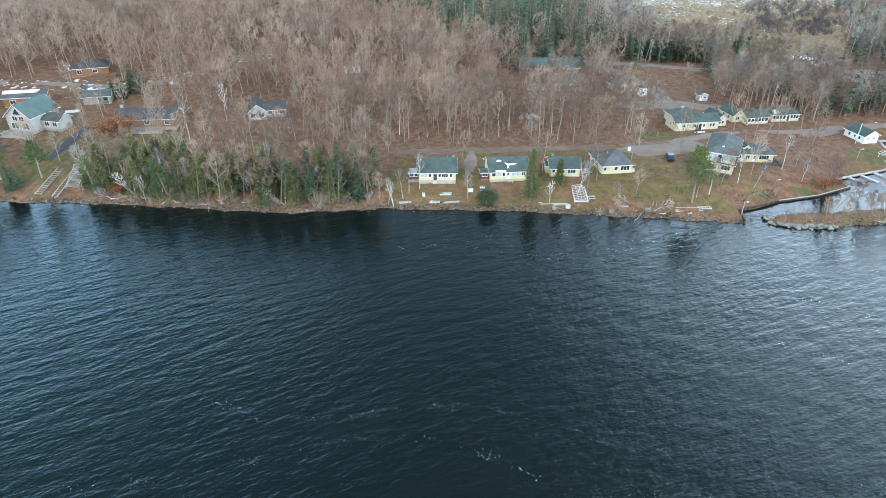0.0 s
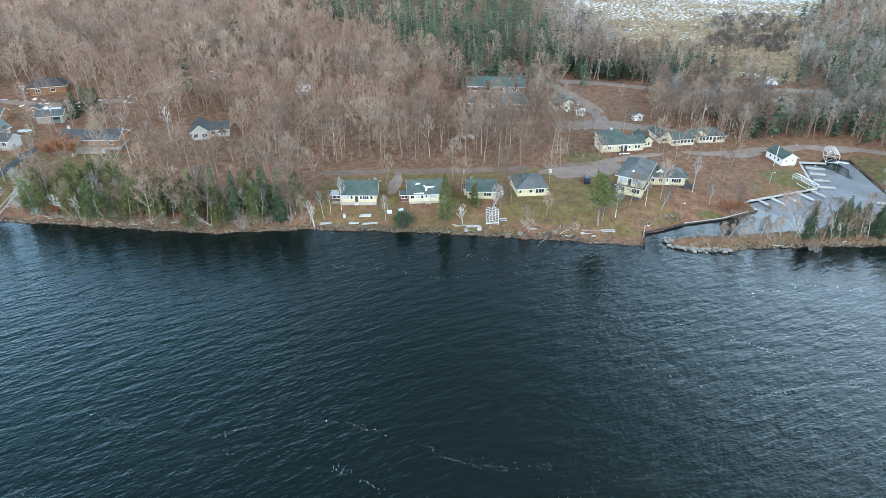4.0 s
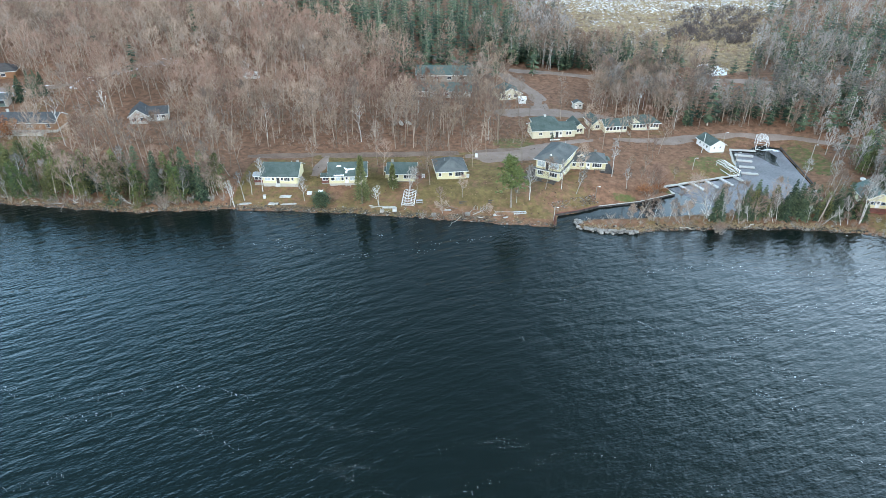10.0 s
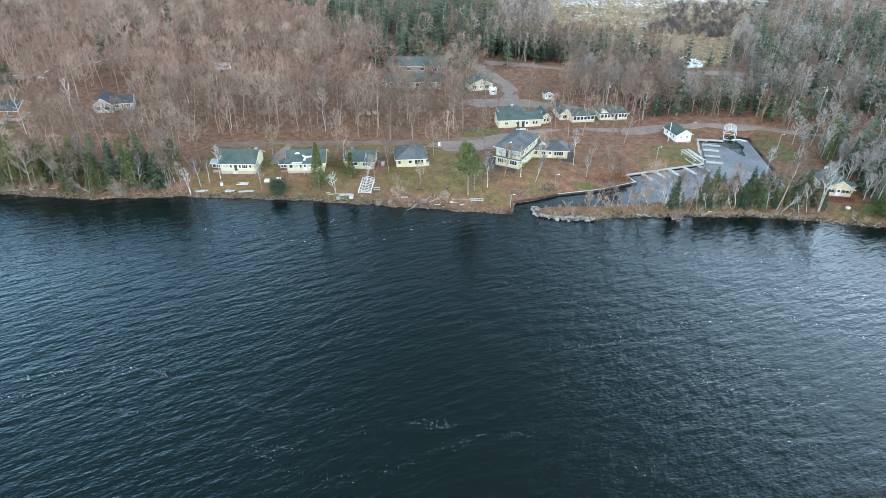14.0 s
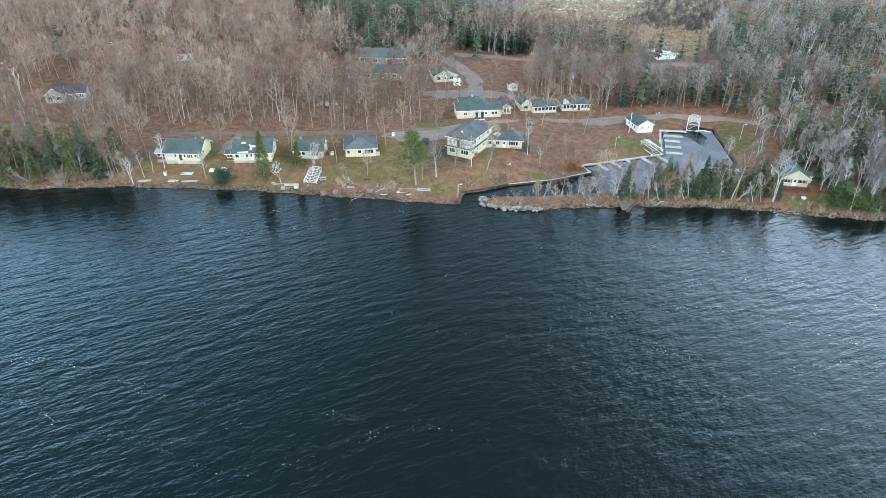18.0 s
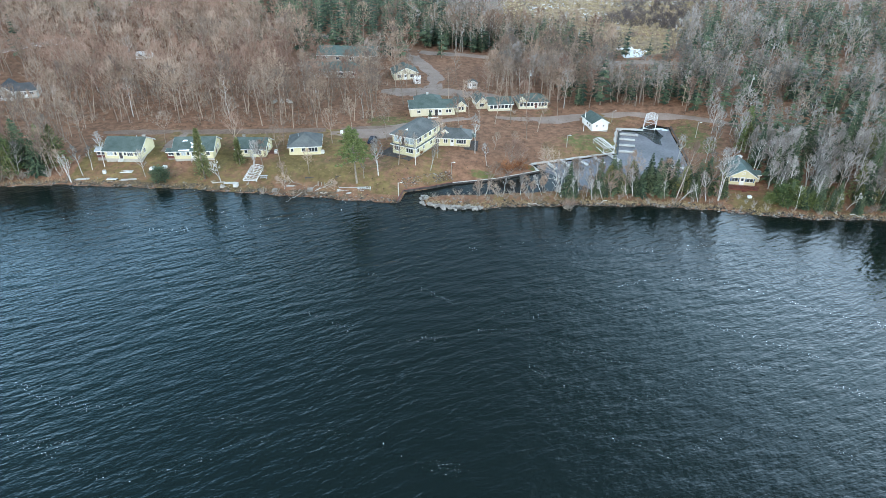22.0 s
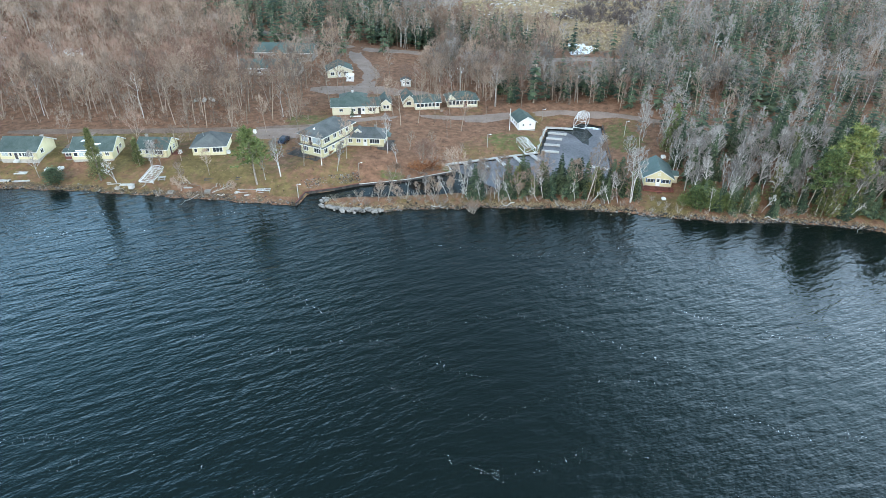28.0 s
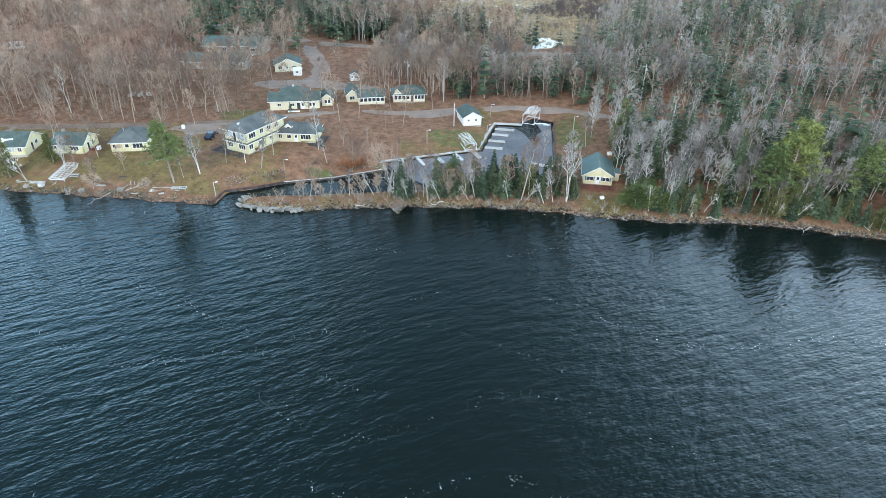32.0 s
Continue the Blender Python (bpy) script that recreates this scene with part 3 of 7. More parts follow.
FIELD = [(75, 243), (80, 229), (92, 219), (98, 225), (108, 246), (106, 257), (84, 259)]
YARD = [(-14, 139), (-14, 160), (0, 168), (56, 172), (66, 177), (100, 186), (124, 192), (150, 196), (168, 186), (160, 150), (168, 131), (150, 133), (140, 150), (100, 146), (84, 142), (72, 134), (30, 136)]
MOTEL_YARD = [(64, 178), (64, 206), (72, 226), (96, 222), (104, 212), (122, 206), (126, 193), (100, 186)]
LEFT_YARD = [(-150, 178), (-150, 214), (-100, 214), (-84, 196), (-74, 172), (-82, 152), (-96, 139), (-118, 140), (-122, 160)]
MARSH = [(92, 308), (112, 335), (112, 420), (100, 520), (330, 520), (250, 420), (206, 330), (186, 290), (176, 270), (160, 262), (152, 300)]


def build_ground():
    xs = np.concatenate([np.arange(-3000, -420, 120), np.arange(-420, -156, 8), np.arange(-156, 240, 1.4), np.arange(240, 470, 8), np.arange(470, 3001, 120)])
    ys = np.concatenate([np.arange(-3000, 80, 160), np.arange(80, 122, 6), np.arange(122, 172, 0.7), np.arange(172, 216, 1.3), np.arange(216, 520, 4), np.arange(520, 4000, 140)])
    gx, gy = np.meshgrid(xs, ys)
    gx, gy = gx.ravel(), gy.ravel()
    gz = height(gx, gy)
    small = np.array([noise.noise((a * 0.11, b * 0.11, 0)) * 0.28 + noise.noise((a * 0.5, b * 0.5, 3)) * 0.10 if -160 < a < 245 and 122 < b < 520 else 0.0 for a, b in zip(gx.tolist(), gy.tolist())])
    gz = gz + small * np.clip(gz, 0, 1)
    nx, ny = len(xs), len(ys)
    i = (np.arange(ny - 1)[:, None] * nx + np.arange(nx - 1)[None]).ravel()
    tris = np.concatenate([np.stack([i, i + 1, i + nx + 1], 1), np.stack([i, i + nx + 1, i + nx], 1)])
    me = mesh_of("ground", np.stack([gx, gy, gz], 1), tris, [M["ground"]], smooth=True)
    d = gy - shore_y(gx)
    wob = np.array([noise.noise((a * 0.045, b * 0.045, 9)) for a, b in zip(gx.tolist(), gy.tolist())])
    patch = np.array([noise.noise((a * 0.1, b * 0.1, 21)) for a, b in zip(gx.tolist(), gy.tolist())])
    yard = inside(gx, gy, YARD) & (gx < 100)
    masks = {
        "grass": np.where(yard, (0.5 + 0.10 * ease(gx, 78, 60) + 0.45 * patch - 0.05 * ease(d, 6, 3)) * (1 - 0.75 * ease(gx, 76, 96)), 0) + np.where(inside(gx, gy, LEFT_YARD), 0.30 + 0.4 * patch, 0)
        + np.where((gx > 84) & (d > 0.5) & (d < 7) & (gy < 146), 0.38 + 0.4 * patch, 0) + np.where((line_distance(gx, gy, HARBOUR, True) < 13) & (gy > 152) & (gy < 196) & (gx > 112), 0.42 + 0.3 * patch, 0)
        + np.where(np.hypot((gx - 161) / 7, (gy - 137) / 8) < 1, 0.5, 0) + np.where(inside(gx, gy, MOTEL_YARD), 0.28 + 0.4 * patch, 0),
        "marsh": np.where(inside(gx, gy, MARSH), 0.75 + 0.3 * wob, 0),
        "bare": np.where((d > 0) & (d < 1.8) & (gx < 260), 0.72 - 0.16 * d, 0) + np.where(inside(gx, gy, MOTEL_YARD), 0.1 + 0.3 * wob, 0) + np.where(yard & (d < 14), 0.08 + 0.35 * wob, 0),
        "lawn": np.where(np.hypot((gx - 112) / 7, (gy - 153.5) / 2.2) < 1, 0.55, 0) + np.where(np.hypot((gx - 94) / 4, (gy - 147.5) / 1.6) < 1, 0.5, 0) + np.where(yard, 0.22 * ease(patch, -0.1, 0.4) * ease(d, 3, 8), 0) + np.where((np.hypot((gx - 128) / 9, (gy - 172) / 6) < 1) | (np.hypot((gx - 160) / 5, (gy - 177) / 13) < 1) | (np.hypot((gx - 66) / 7, (gy - 180) / 6) < 1), 0.56, 0)
        + np.where(inside(gx, gy, LEFT_YARD) & (gy > 146) & (gy < 172) & (gx > -124), 0.52 + 0.25 * wob, 0),
        "snow": np.where(inside(gx, gy, MARSH) & (gy > 345), 0.38 + 0.10 * wob + 0.10 * ease(gy, 380, 470), 0) + np.where(line_distance(gx, gy, LEFT_TRACK) < 5, 0.42, 0)
        + np.where(np.hypot((gx + 117) / 10, (gy - 203) / 5) < 1, 0.38, 0) + np.where(line_distance(gx, gy, [(163.5, 290), (168.5, 283), (165, 275), (161, 266)]) < 4.4, 0.72, 0),
    }
    for key, values in masks.items():
        at = me.attributes.new(key, "FLOAT", "POINT")
        at.data.foreach_set("value", np.clip(values, 0, 1).astype(np.float32))
    tagged(new("ground", me), "leaf-strewn brown ground with dull lawn and marsh", "ground", kind="structure")


build_ground()


def build_water():
    bm = bmesh.new()
    vs = [bm.verts.new(q) for q in ((-3000, -3000, 0), (3000, -3000, 0), (3000, 300, 0), (-3000, 300, 0))]
    bm.faces.new(vs)
    tagged(part("water", bm, M["water"]), "dark rippled lake water under grey sky", "water", kind="structure")
    # thin ice over the harbour, with an open lead by the boat lift
    bm = bmesh.new()
    ring = [(112, 152.3), (109.5, 156.6), (134.6, 166.0), (139.6, 185.5), (144.0, 185.0), (146.6, 181.0), (148.0, 175.5), (149.6, 174.0), (150.4, 179.0), (152.2, 182.0), (151.4, 187.4), (155.8, 189), (152.6, 158.5), (151, 151), (141.5, 146.2), (122, 142.3)]
    bm.faces.new([bm.verts.new((x, y, 0.02)) for x, y in ring])
    tagged(part("harbour_ice", bm, M["ice"]), "thin grey ice skin over the calm harbour", "ice", kind="structure")

    # slush round the open lead
    rnd = random.Random(31)
    bm = bmesh.new()
    for cx, cy, w, h in ((152.6, 188.6, 2.2, 0.7), (154.2, 187.6, 1.3, 0.6)):
        bm.faces.new([bm.verts.new((cx + math.cos(6.283 * k / 26) * w * rnd.uniform(0.7, 1.1), cy + math.sin(6.283 * k / 26) * h * rnd.uniform(0.6, 1.2), 0.03)) for k in range(26)])
    tagged(part("harbour_slush", bm, M["snow"]), "white slush at the edge of the harbour ice", "ice", kind="structure")


build_water()


def drape(name, line, width, mat, label, lift=0.06, seed=1):
    """A strip laid over the ground along a line, with uneven edges."""
    rnd = random.Random(seed)
    pts = []
    for (ax, ay), (bx, by) in zip(line, line[1:]):
        n = max(1, int(math.hypot(bx - ax, by - ay) / 1.5))
        pts += [(ax + (bx - ax) * k / n, ay + (by - ay) * k / n) for k in range(n)]
    pts.append(line[-1])
    sm = [pts[0]] + [tuple(sum(pts[max(0, min(len(pts) - 1, i + k))][c] for k in range(-3, 4)) / 7 for c in (0, 1)) for i in range(1, len(pts) - 1)] + [pts[-1]]
    verts, tris = [], []
    for i, (x, y) in enumerate(sm):
        a, b = sm[max(0, i - 1)], sm[min(len(sm) - 1, i + 1)]
        t = Vector((b[0] - a[0], b[1] - a[1])).normalized()
        for k in range(7):
            s = (k / 6 - 0.5) * width * min(1, 0.45 + 0.14 * min(i, len(sm) - 1 - i)) * (1 + (rnd.uniform(-0.12, 0.12) if k in (0, 6) else 0))
            px, py = x - t.y * s, y + t.x * s
            verts.append((px, py, ground_z(px, py) + lift + (-0.12 if k in (0, 6) else 0.05)))
        if i:
            for k in range(6):
                q = (i - 1) * 7 + k
                tris += [(q, q + 1, q + 8), (q, q + 8, q + 7)]
    me = mesh_of(name, verts, tris, [mat], smooth=True)
    return tagged(new(name, me), label, "road", kind="structure")


drape("road", ROAD[3:], 3.6, M["gravel"], "grey gravel lane strewn with brown leaves")
drape("road_lane", ROAD[:4], 4.2, M["lane"], "brown dirt lane strewn with leaves behind the cottages", 0.05, 12)
drape("road_upper", UPPER_ROAD, 6.5, M["gravel"], "wide grey road behind the bare trees", seed=2)
drape("road_track", FIELD_TRACK, 6.5, M["gravel"], "gravel track up to the field", seed=3)
drape("parking", [(50, 168), (58, 168.5), (68, 170), (76, 175)], 9.0, M["gravel"], "grey gravel parking behind the lodge", 0.09, 4)
drape("parking_motel", [(60, 211), (78, 212), (92, 210), (104, 208)], 9.5, M["gravel"], "grey gravel lot behind the motel", 0.09, 5)
drape("parking_garage", [(113, 187), (120, 188.5), (127, 191)], 5.0, M["gravel"], "pale gravel beside the white garage", 0.09, 6)
drape("drive_cottage", [(8, 166), (7.2, 158), (6.8, 152)], 4.2, M["gravel"], "gravel drive between two cottages", 0.09, 7)
drape("driveway", [(-105.8, 176), (-106.3, 168), (-107.6, 156)], 3.8, M["asphalt"], "dark wet asphalt driveway beside the lawn", 0.08, 8)
drape("road_left", LEFT_TRACK, 4.0, M["gravel"], "snow-edged track between the houses", 0.05, 9)


# ---- buildings ----
def wall_panel(length, high, holes, thick=0.16):
    """A wall along x from 0, its outer face at y = 0, pierced by holes (x0, x1, z0, z1)."""
    cx = sorted({0.0, length, *[v for h in holes for v in h[:2]]})
    cz = sorted({0.0, high, *[v for h in holes for v in h[2:]]})
    bm = bmesh.new()
    grid = {}

    def vert(i, k, y):
        if (i, k, y) not in grid:
            grid[i, k, y] = bm.verts.new((cx[i], y * thick, cz[k]))
        return grid[i, k, y]

    def solid(i, k):
        if not (0 <= i < len(cx) - 1 and 0 <= k < len(cz) - 1):
            return False
        mx, mz = (cx[i] + cx[i + 1]) / 2, (cz[k] + cz[k + 1]) / 2
        return not any(h[0] < mx < h[1] and h[2] < mz < h[3] for h in holes)

    for i in range(len(cx) - 1):
        for k in range(len(cz) - 1):
            if not solid(i, k):
                continue
            bm.faces.new([vert(i, k, 0), vert(i + 1, k, 0), vert(i + 1, k + 1, 0), vert(i, k + 1, 0)])
            bm.faces.new([vert(i, k, 1), vert(i, k + 1, 1), vert(i + 1, k + 1, 1), vert(i + 1, k, 1)])
            for di, dk, a, b in ((-1, 0, (i, k), (i, k + 1)), (1, 0, (i + 1, k + 1), (i + 1, k)), (0, -1, (i + 1, k), (i, k)), (0, 1, (i, k + 1), (i + 1, k + 1))):
                if not solid(i + di, k + dk):
                    bm.faces.new([vert(*a, 0), vert(*b, 0), vert(*b, 1), vert(*a, 1)])
    bmesh.ops.recalc_face_normals(bm, faces=bm.faces)
    return bm


def add_window(root, m, x0, x1, z0, z1, mullions=1, trim="white", pane="glass"):
    """A window set into a wall whose pose is m: trim, bars, sill and panes."""
    w = part("window", boxes((x0 - 0.09, x1 + 0.09, -0.04, 0.04, z1, z1 + 0.1), (x0 - 0.09, x0, -0.04, 0.04, z0, z1), (x1, x1 + 0.09, -0.04, 0.04, z0, z1)), M[trim], root)
    w.matrix_local = m
    sill = part("sill", boxes((x0 - 0.12, x1 + 0.12, -0.09, 0.04, z0 - 0.09, z0)), M[trim], w)
    n = mullions + 1
    for k in range(n):
        a, b = x0 + (x1 - x0) * k / n, x0 + (x1 - x0) * (k + 1) / n
        part("pane", boxes((a + 0.03, b - 0.03, 0.07, 0.085, z0 + 0.02, z1 - 0.02)), M[pane], w)
    if mullions:
        part_each("mullion", [(x0 + (x1 - x0) * k / n - 0.035, x0 + (x1 - x0) * k / n + 0.035, 0.02, 0.1, z0, z1) for k in range(1, n)], M[trim], w)
    return w


def add_door(root, m, x0, x1, z1, mat="white"):
    d = part("door", boxes((x0 + 0.03, x1 - 0.03, 0.05, 0.1, 0.03, z1 - 0.02)), M[mat], root)
    d.matrix_local = m
    part("door_trim", boxes((x0 - 0.08, x0, -0.03, 0.06, 0, z1 + 0.08), (x1, x1 + 0.08, -0.03, 0.06, 0, z1 + 0.08), (x0, x1, -0.03, 0.06, z1, z1 + 0.08)), M["white"], d)
    part("door_glass", boxes((x0 + 0.2, x1 - 0.2, 0.03, 0.06, 1.1, z1 - 0.25)), M["glass"], d)
    return d


def block(root, m, w, d, high, wall="yellow", roof="green_roof", kind="gable_x", rise=1.8, eave=0.4, front=(), back=(), left=(), right=(), base=0.4):
    """Walls with windows and a roof, in the pose m under root. Openings: ('w', x0, x1, z0, z1, mullions) or ('d', x0, x1, z1, material)."""
    t = 0.16
    sides = (("front", Matrix.Identity(4), w, front), ("back", pose(w, d, 0, 0, 0, 180), w, back), ("left", pose(0, d, 0, 0, 0, -90), d, left), ("right", pose(w, 0, 0, 0, 0, 90), d, right))
    for which, local, length, holes in sides:
        cut = [(h[1], h[2], h[3], h[4]) if h[0] == "w" else (h[1], h[2], 0.0, h[3]) for h in holes]
        gable = rise if (kind == "gable_x" and which in ("left", "right")) or (kind == "gable_y" and which in ("front", "back")) else 0
        p = part("wall", wall_panel(length, high, cut, t), M[wall], root)
        p.matrix_local = m @ local
        if gable:
            p = part("gable", prism([(0, 0, high), (length, 0, high), (length / 2, 0, high + gable)], (0, t, 0)), M[wall], root)
            p.matrix_local = m @ local
        for h in holes:
            if h[0] == "w":
                add_window(root, m @ local, h[1], h[2], h[3], h[4], h[5] if len(h) > 5 else 1, pane=h[6] if len(h) > 6 else "glass")
            else:
                add_door(root, m @ local, h[1], h[2], h[3], h[4] if len(h) > 4 else "white")
    if base:
        b = part("foundation", boxes((0.06, w - 0.06, 0.06, d - 0.06, -base - 0.6, 0.02)), M["grey_wood"], root)
        b.matrix_local = m
    f = part("floor_slab", boxes((t, w - t, t, d - t, -0.1, 0.03)), M["dark_wood"], root)
    f.matrix_local = m
    o = eave
    slopes = []
    if kind == "gable_x":
        k = rise / (d / 2)
        slopes = [[(-o, -o, high - o * k), (w + o, -o, high - o * k), (w + o, d / 2, high + rise), (-o, d / 2, high + rise)], [(w + o, d + o, high - o * k), (-o, d + o, high - o * k), (-o, d / 2, high + rise), (w + o, d / 2, high + rise)]]
    elif kind == "gable_y":
        k = rise / (w / 2)
        slopes = [[(-o, d + o, high - o * k), (-o, -o, high - o * k), (w / 2, -o, high + rise), (w / 2, d + o, high + rise)], [(w + o, -o, high - o * k), (w + o, d + o, high - o * k), (w / 2, d + o, high + rise), (w / 2, -o, high + rise)]]
    else:
        # a hipped roof; its ridge runs the long way
        if w >= d:
            r0, r1 = (d / 2 * 0.9, d / 2, high + rise), (w - d / 2 * 0.9, d / 2, high + rise)
        else:
            r0, r1 = (w / 2, w / 2 * 0.9, high + rise), (w / 2, d - w / 2 * 0.9, high + rise)
        z = high - 0.12
        a, b, c, e = (-o, -o, z), (w + o, -o, z), (w + o, d + o, z), (-o, d + o, z)
        slopes = [[a, b, r1, r0], [b, c, r1], [c, e, r0, r1], [e, a, r0]] if w >= d else [[a, b, r0], [b, c, r1, r0], [c, e, r1], [e, a, r0, r1]]
    for s in slopes:
        r = part("roof", prism(s, (0, 0, 0.16)), M[roof], root)
        r.matrix_local = m
    fas = []
    if kind == "gable_x":
        zz = high - o * rise / (d / 2)
        fas = [(-o, w + o, -o - 0.03, -o, zz - 0.06, zz + 0.13), (-o, w + o, d + o, d + o + 0.03, zz - 0.06, zz + 0.13)]
    elif kind == "gable_y":
        zz = high - o * rise / (w / 2)
        fas = [(-o - 0.03, -o, -o, d + o, zz - 0.06, zz + 0.13), (w + o, w + o + 0.03, -o, d + o, zz - 0.06, zz + 0.13)]
    else:
        zz = high - 0.12
        fas = [(-o, w + o, -o - 0.03, -o, zz - 0.04, zz + 0.13), (-o, w + o, d + o, d + o + 0.03, zz - 0.04, zz + 0.13), (-o - 0.03, -o, -o, d + o, zz - 0.04, zz + 0.13), (w + o, w + o + 0.03, -o, d + o, zz - 0.04, zz + 0.13)]
    part_each("fascia", fas, M["white"], root, m)
    if kind != "hip":
        # barge boards up the gables
        runs = []
        if kind == "gable_x":
            k = rise / (d / 2)
            for x in (-o - 0.03, w + o):
                runs += [[(x, -o, high - o * k - 0.04), (x, d / 2, high + rise - 0.04), (x, d / 2, high + rise + 0.14), (x, -o, high - o * k + 0.14)], [(x, d + o, high - o * k - 0.04), (x, d / 2, high + rise - 0.04), (x, d / 2, high + rise + 0.14), (x, d + o, high - o * k + 0.14)]]
            vec = (0.03, 0, 0)
        else:
            k = rise / (w / 2)
            for y in (-o - 0.03, d + o):
                runs += [[(-o, y, high - o * k - 0.04), (w / 2, y, high + rise - 0.04), (w / 2, y, high + rise + 0.14), (-o, y, high - o * k + 0.14)], [(w + o, y, high - o * k - 0.04), (w / 2, y, high + rise - 0.04), (w / 2, y, high + rise + 0.14), (w + o, y, high - o * k + 0.14)]]
            vec = (0, 0.03, 0)
        for q in runs:
            b = part("barge_board", prism(q, vec), M["white"], root)
            b.matrix_local = m


def chimney(root, m, x, y, z0, z1, mat="concrete"):
    c = part("chimney", boxes((x - 0.3, x + 0.3, y - 0.3, y + 0.3, z0, z1), (x - 0.38, x + 0.38, y - 0.38, y + 0.38, z1 - 0.12, z1)), M[mat], root)
    c.matrix_local = m


def roof_pipe(root, m, x, y, z):
    c = part("vent_pipe", rods((0.07, (x, y, z - 0.5), (x, y, z + 0.4))), M["steel"], root)
    c.matrix_local = m


def deck(root, m, x0, x1, y0, y1, z, drop=1.0, mat="dark_wood", rail=True):
    """A raised board deck with skirt, boards and railing."""
    w = x1 - x0
    n = max(3, int(w / 0.6))
    d = part("deck", boxes((x0, x1, y0, y1, z - 0.16, z - 0.04)), M[mat], root)
    d.matrix_local = m
    for k in range(n):
        part("deck_board", boxes((x0 + w * k / n + 0.02, x0 + w * (k + 1) / n - 0.02, y0 - 0.04, y1, z - 0.04, z)), M[mat], d)
    part_each("skirt", [(x0 + 0.05, x1 - 0.05, y0 + 0.03, y0 + 0.08, z - drop, z - 0.17), (x0 + 0.05, x0 + 0.1, y0 + 0.08, y1, z - drop, z - 0.17), (x1 - 0.1, x1 - 0.05, y0 + 0.08, y1, z - drop, z - 0.17)], M[mat], d)
    if rail:
        k = max(2, int(w / 1.6))
        for i in range(k + 1):
            xx = x0 + 0.06 + (w - 0.12) * i / k
            part("rail_post", boxes((xx - 0.05, xx + 0.05, y0, y0 + 0.1, z + 0.003, z + 0.95)), M[mat], d)
        part_each("handrail", [(x0, x1, y0 - 0.02, y0 + 0.12, z + 0.95, z + 1.02), (x0, x1, y0 + 0.03, y0 + 0.07, z + 0.5, z + 0.57)], M[mat], d)


def on_ground(x, y, yaw=0, sink=0.0):
    return pose(x, y, ground_z(x, y) - sink, 0, 0, yaw)


# cottage with a lean-to porch on its west end, old snow on the green roof
def cottage_one():
    root = thing("cottage", pose(-6.4, 146.6, 3.9, 0, 0, 1), "pale yellow lakeside cottage with green shingle roof and porch", "cottage", "row of lakeside cottages")
    i = Matrix.Identity(4)
    block(root, i, 9.6, 8.6, 2.3, "yellow", "green_roof", "gable_x", 2.2, 0.5,
          front=(("w", 0.7, 2.2, 0.9, 2.0, 1, "curtained"), ("w", 2.6, 3.2, 0.9, 2.0, 0), ("d", 3.8, 4.7, 2.05, "dark_wood"), ("w", 5.1, 5.7, 0.9, 2.0, 0), ("w", 6.0, 7.5, 0.8, 2.05, 2), ("w", 8.0, 8.6, 0.9, 2.0, 0)), right=(("w", 2, 3.2, 0.9, 2.0, 1),), left=(("w", 4.5, 5.5, 0.9, 2.0, 1),))
    block(root, pose(-2.6, 0.6, 0), 2.6, 2.6, 1.9, "maroon", "pale_roof", "gable_x", 0.5, 0.25, front=(("w", 0.3, 1.2, 0.8, 1.6, 0), ("w", 1.5, 2.3, 0.8, 1.6, 0)))
    part("snow_patch", boxes((4.6, 6.5, 2.2, 2.6, 3.1, 3.52)), M["snow"], root, "old snow lying on the shingles")
    roof_pipe(root, i, 7.5, 4.3, 4.6)
    chimney(root, i, 9.0, 5.2, 3.5, 4.75, "grey_wood")
    part("step", boxes((3.7, 4.8, -1.1, -0.02, -0.5, -0.12), (3.7, 4.8, -0.7, -0.02, -0.12, 0.0)), M["concrete"], root)


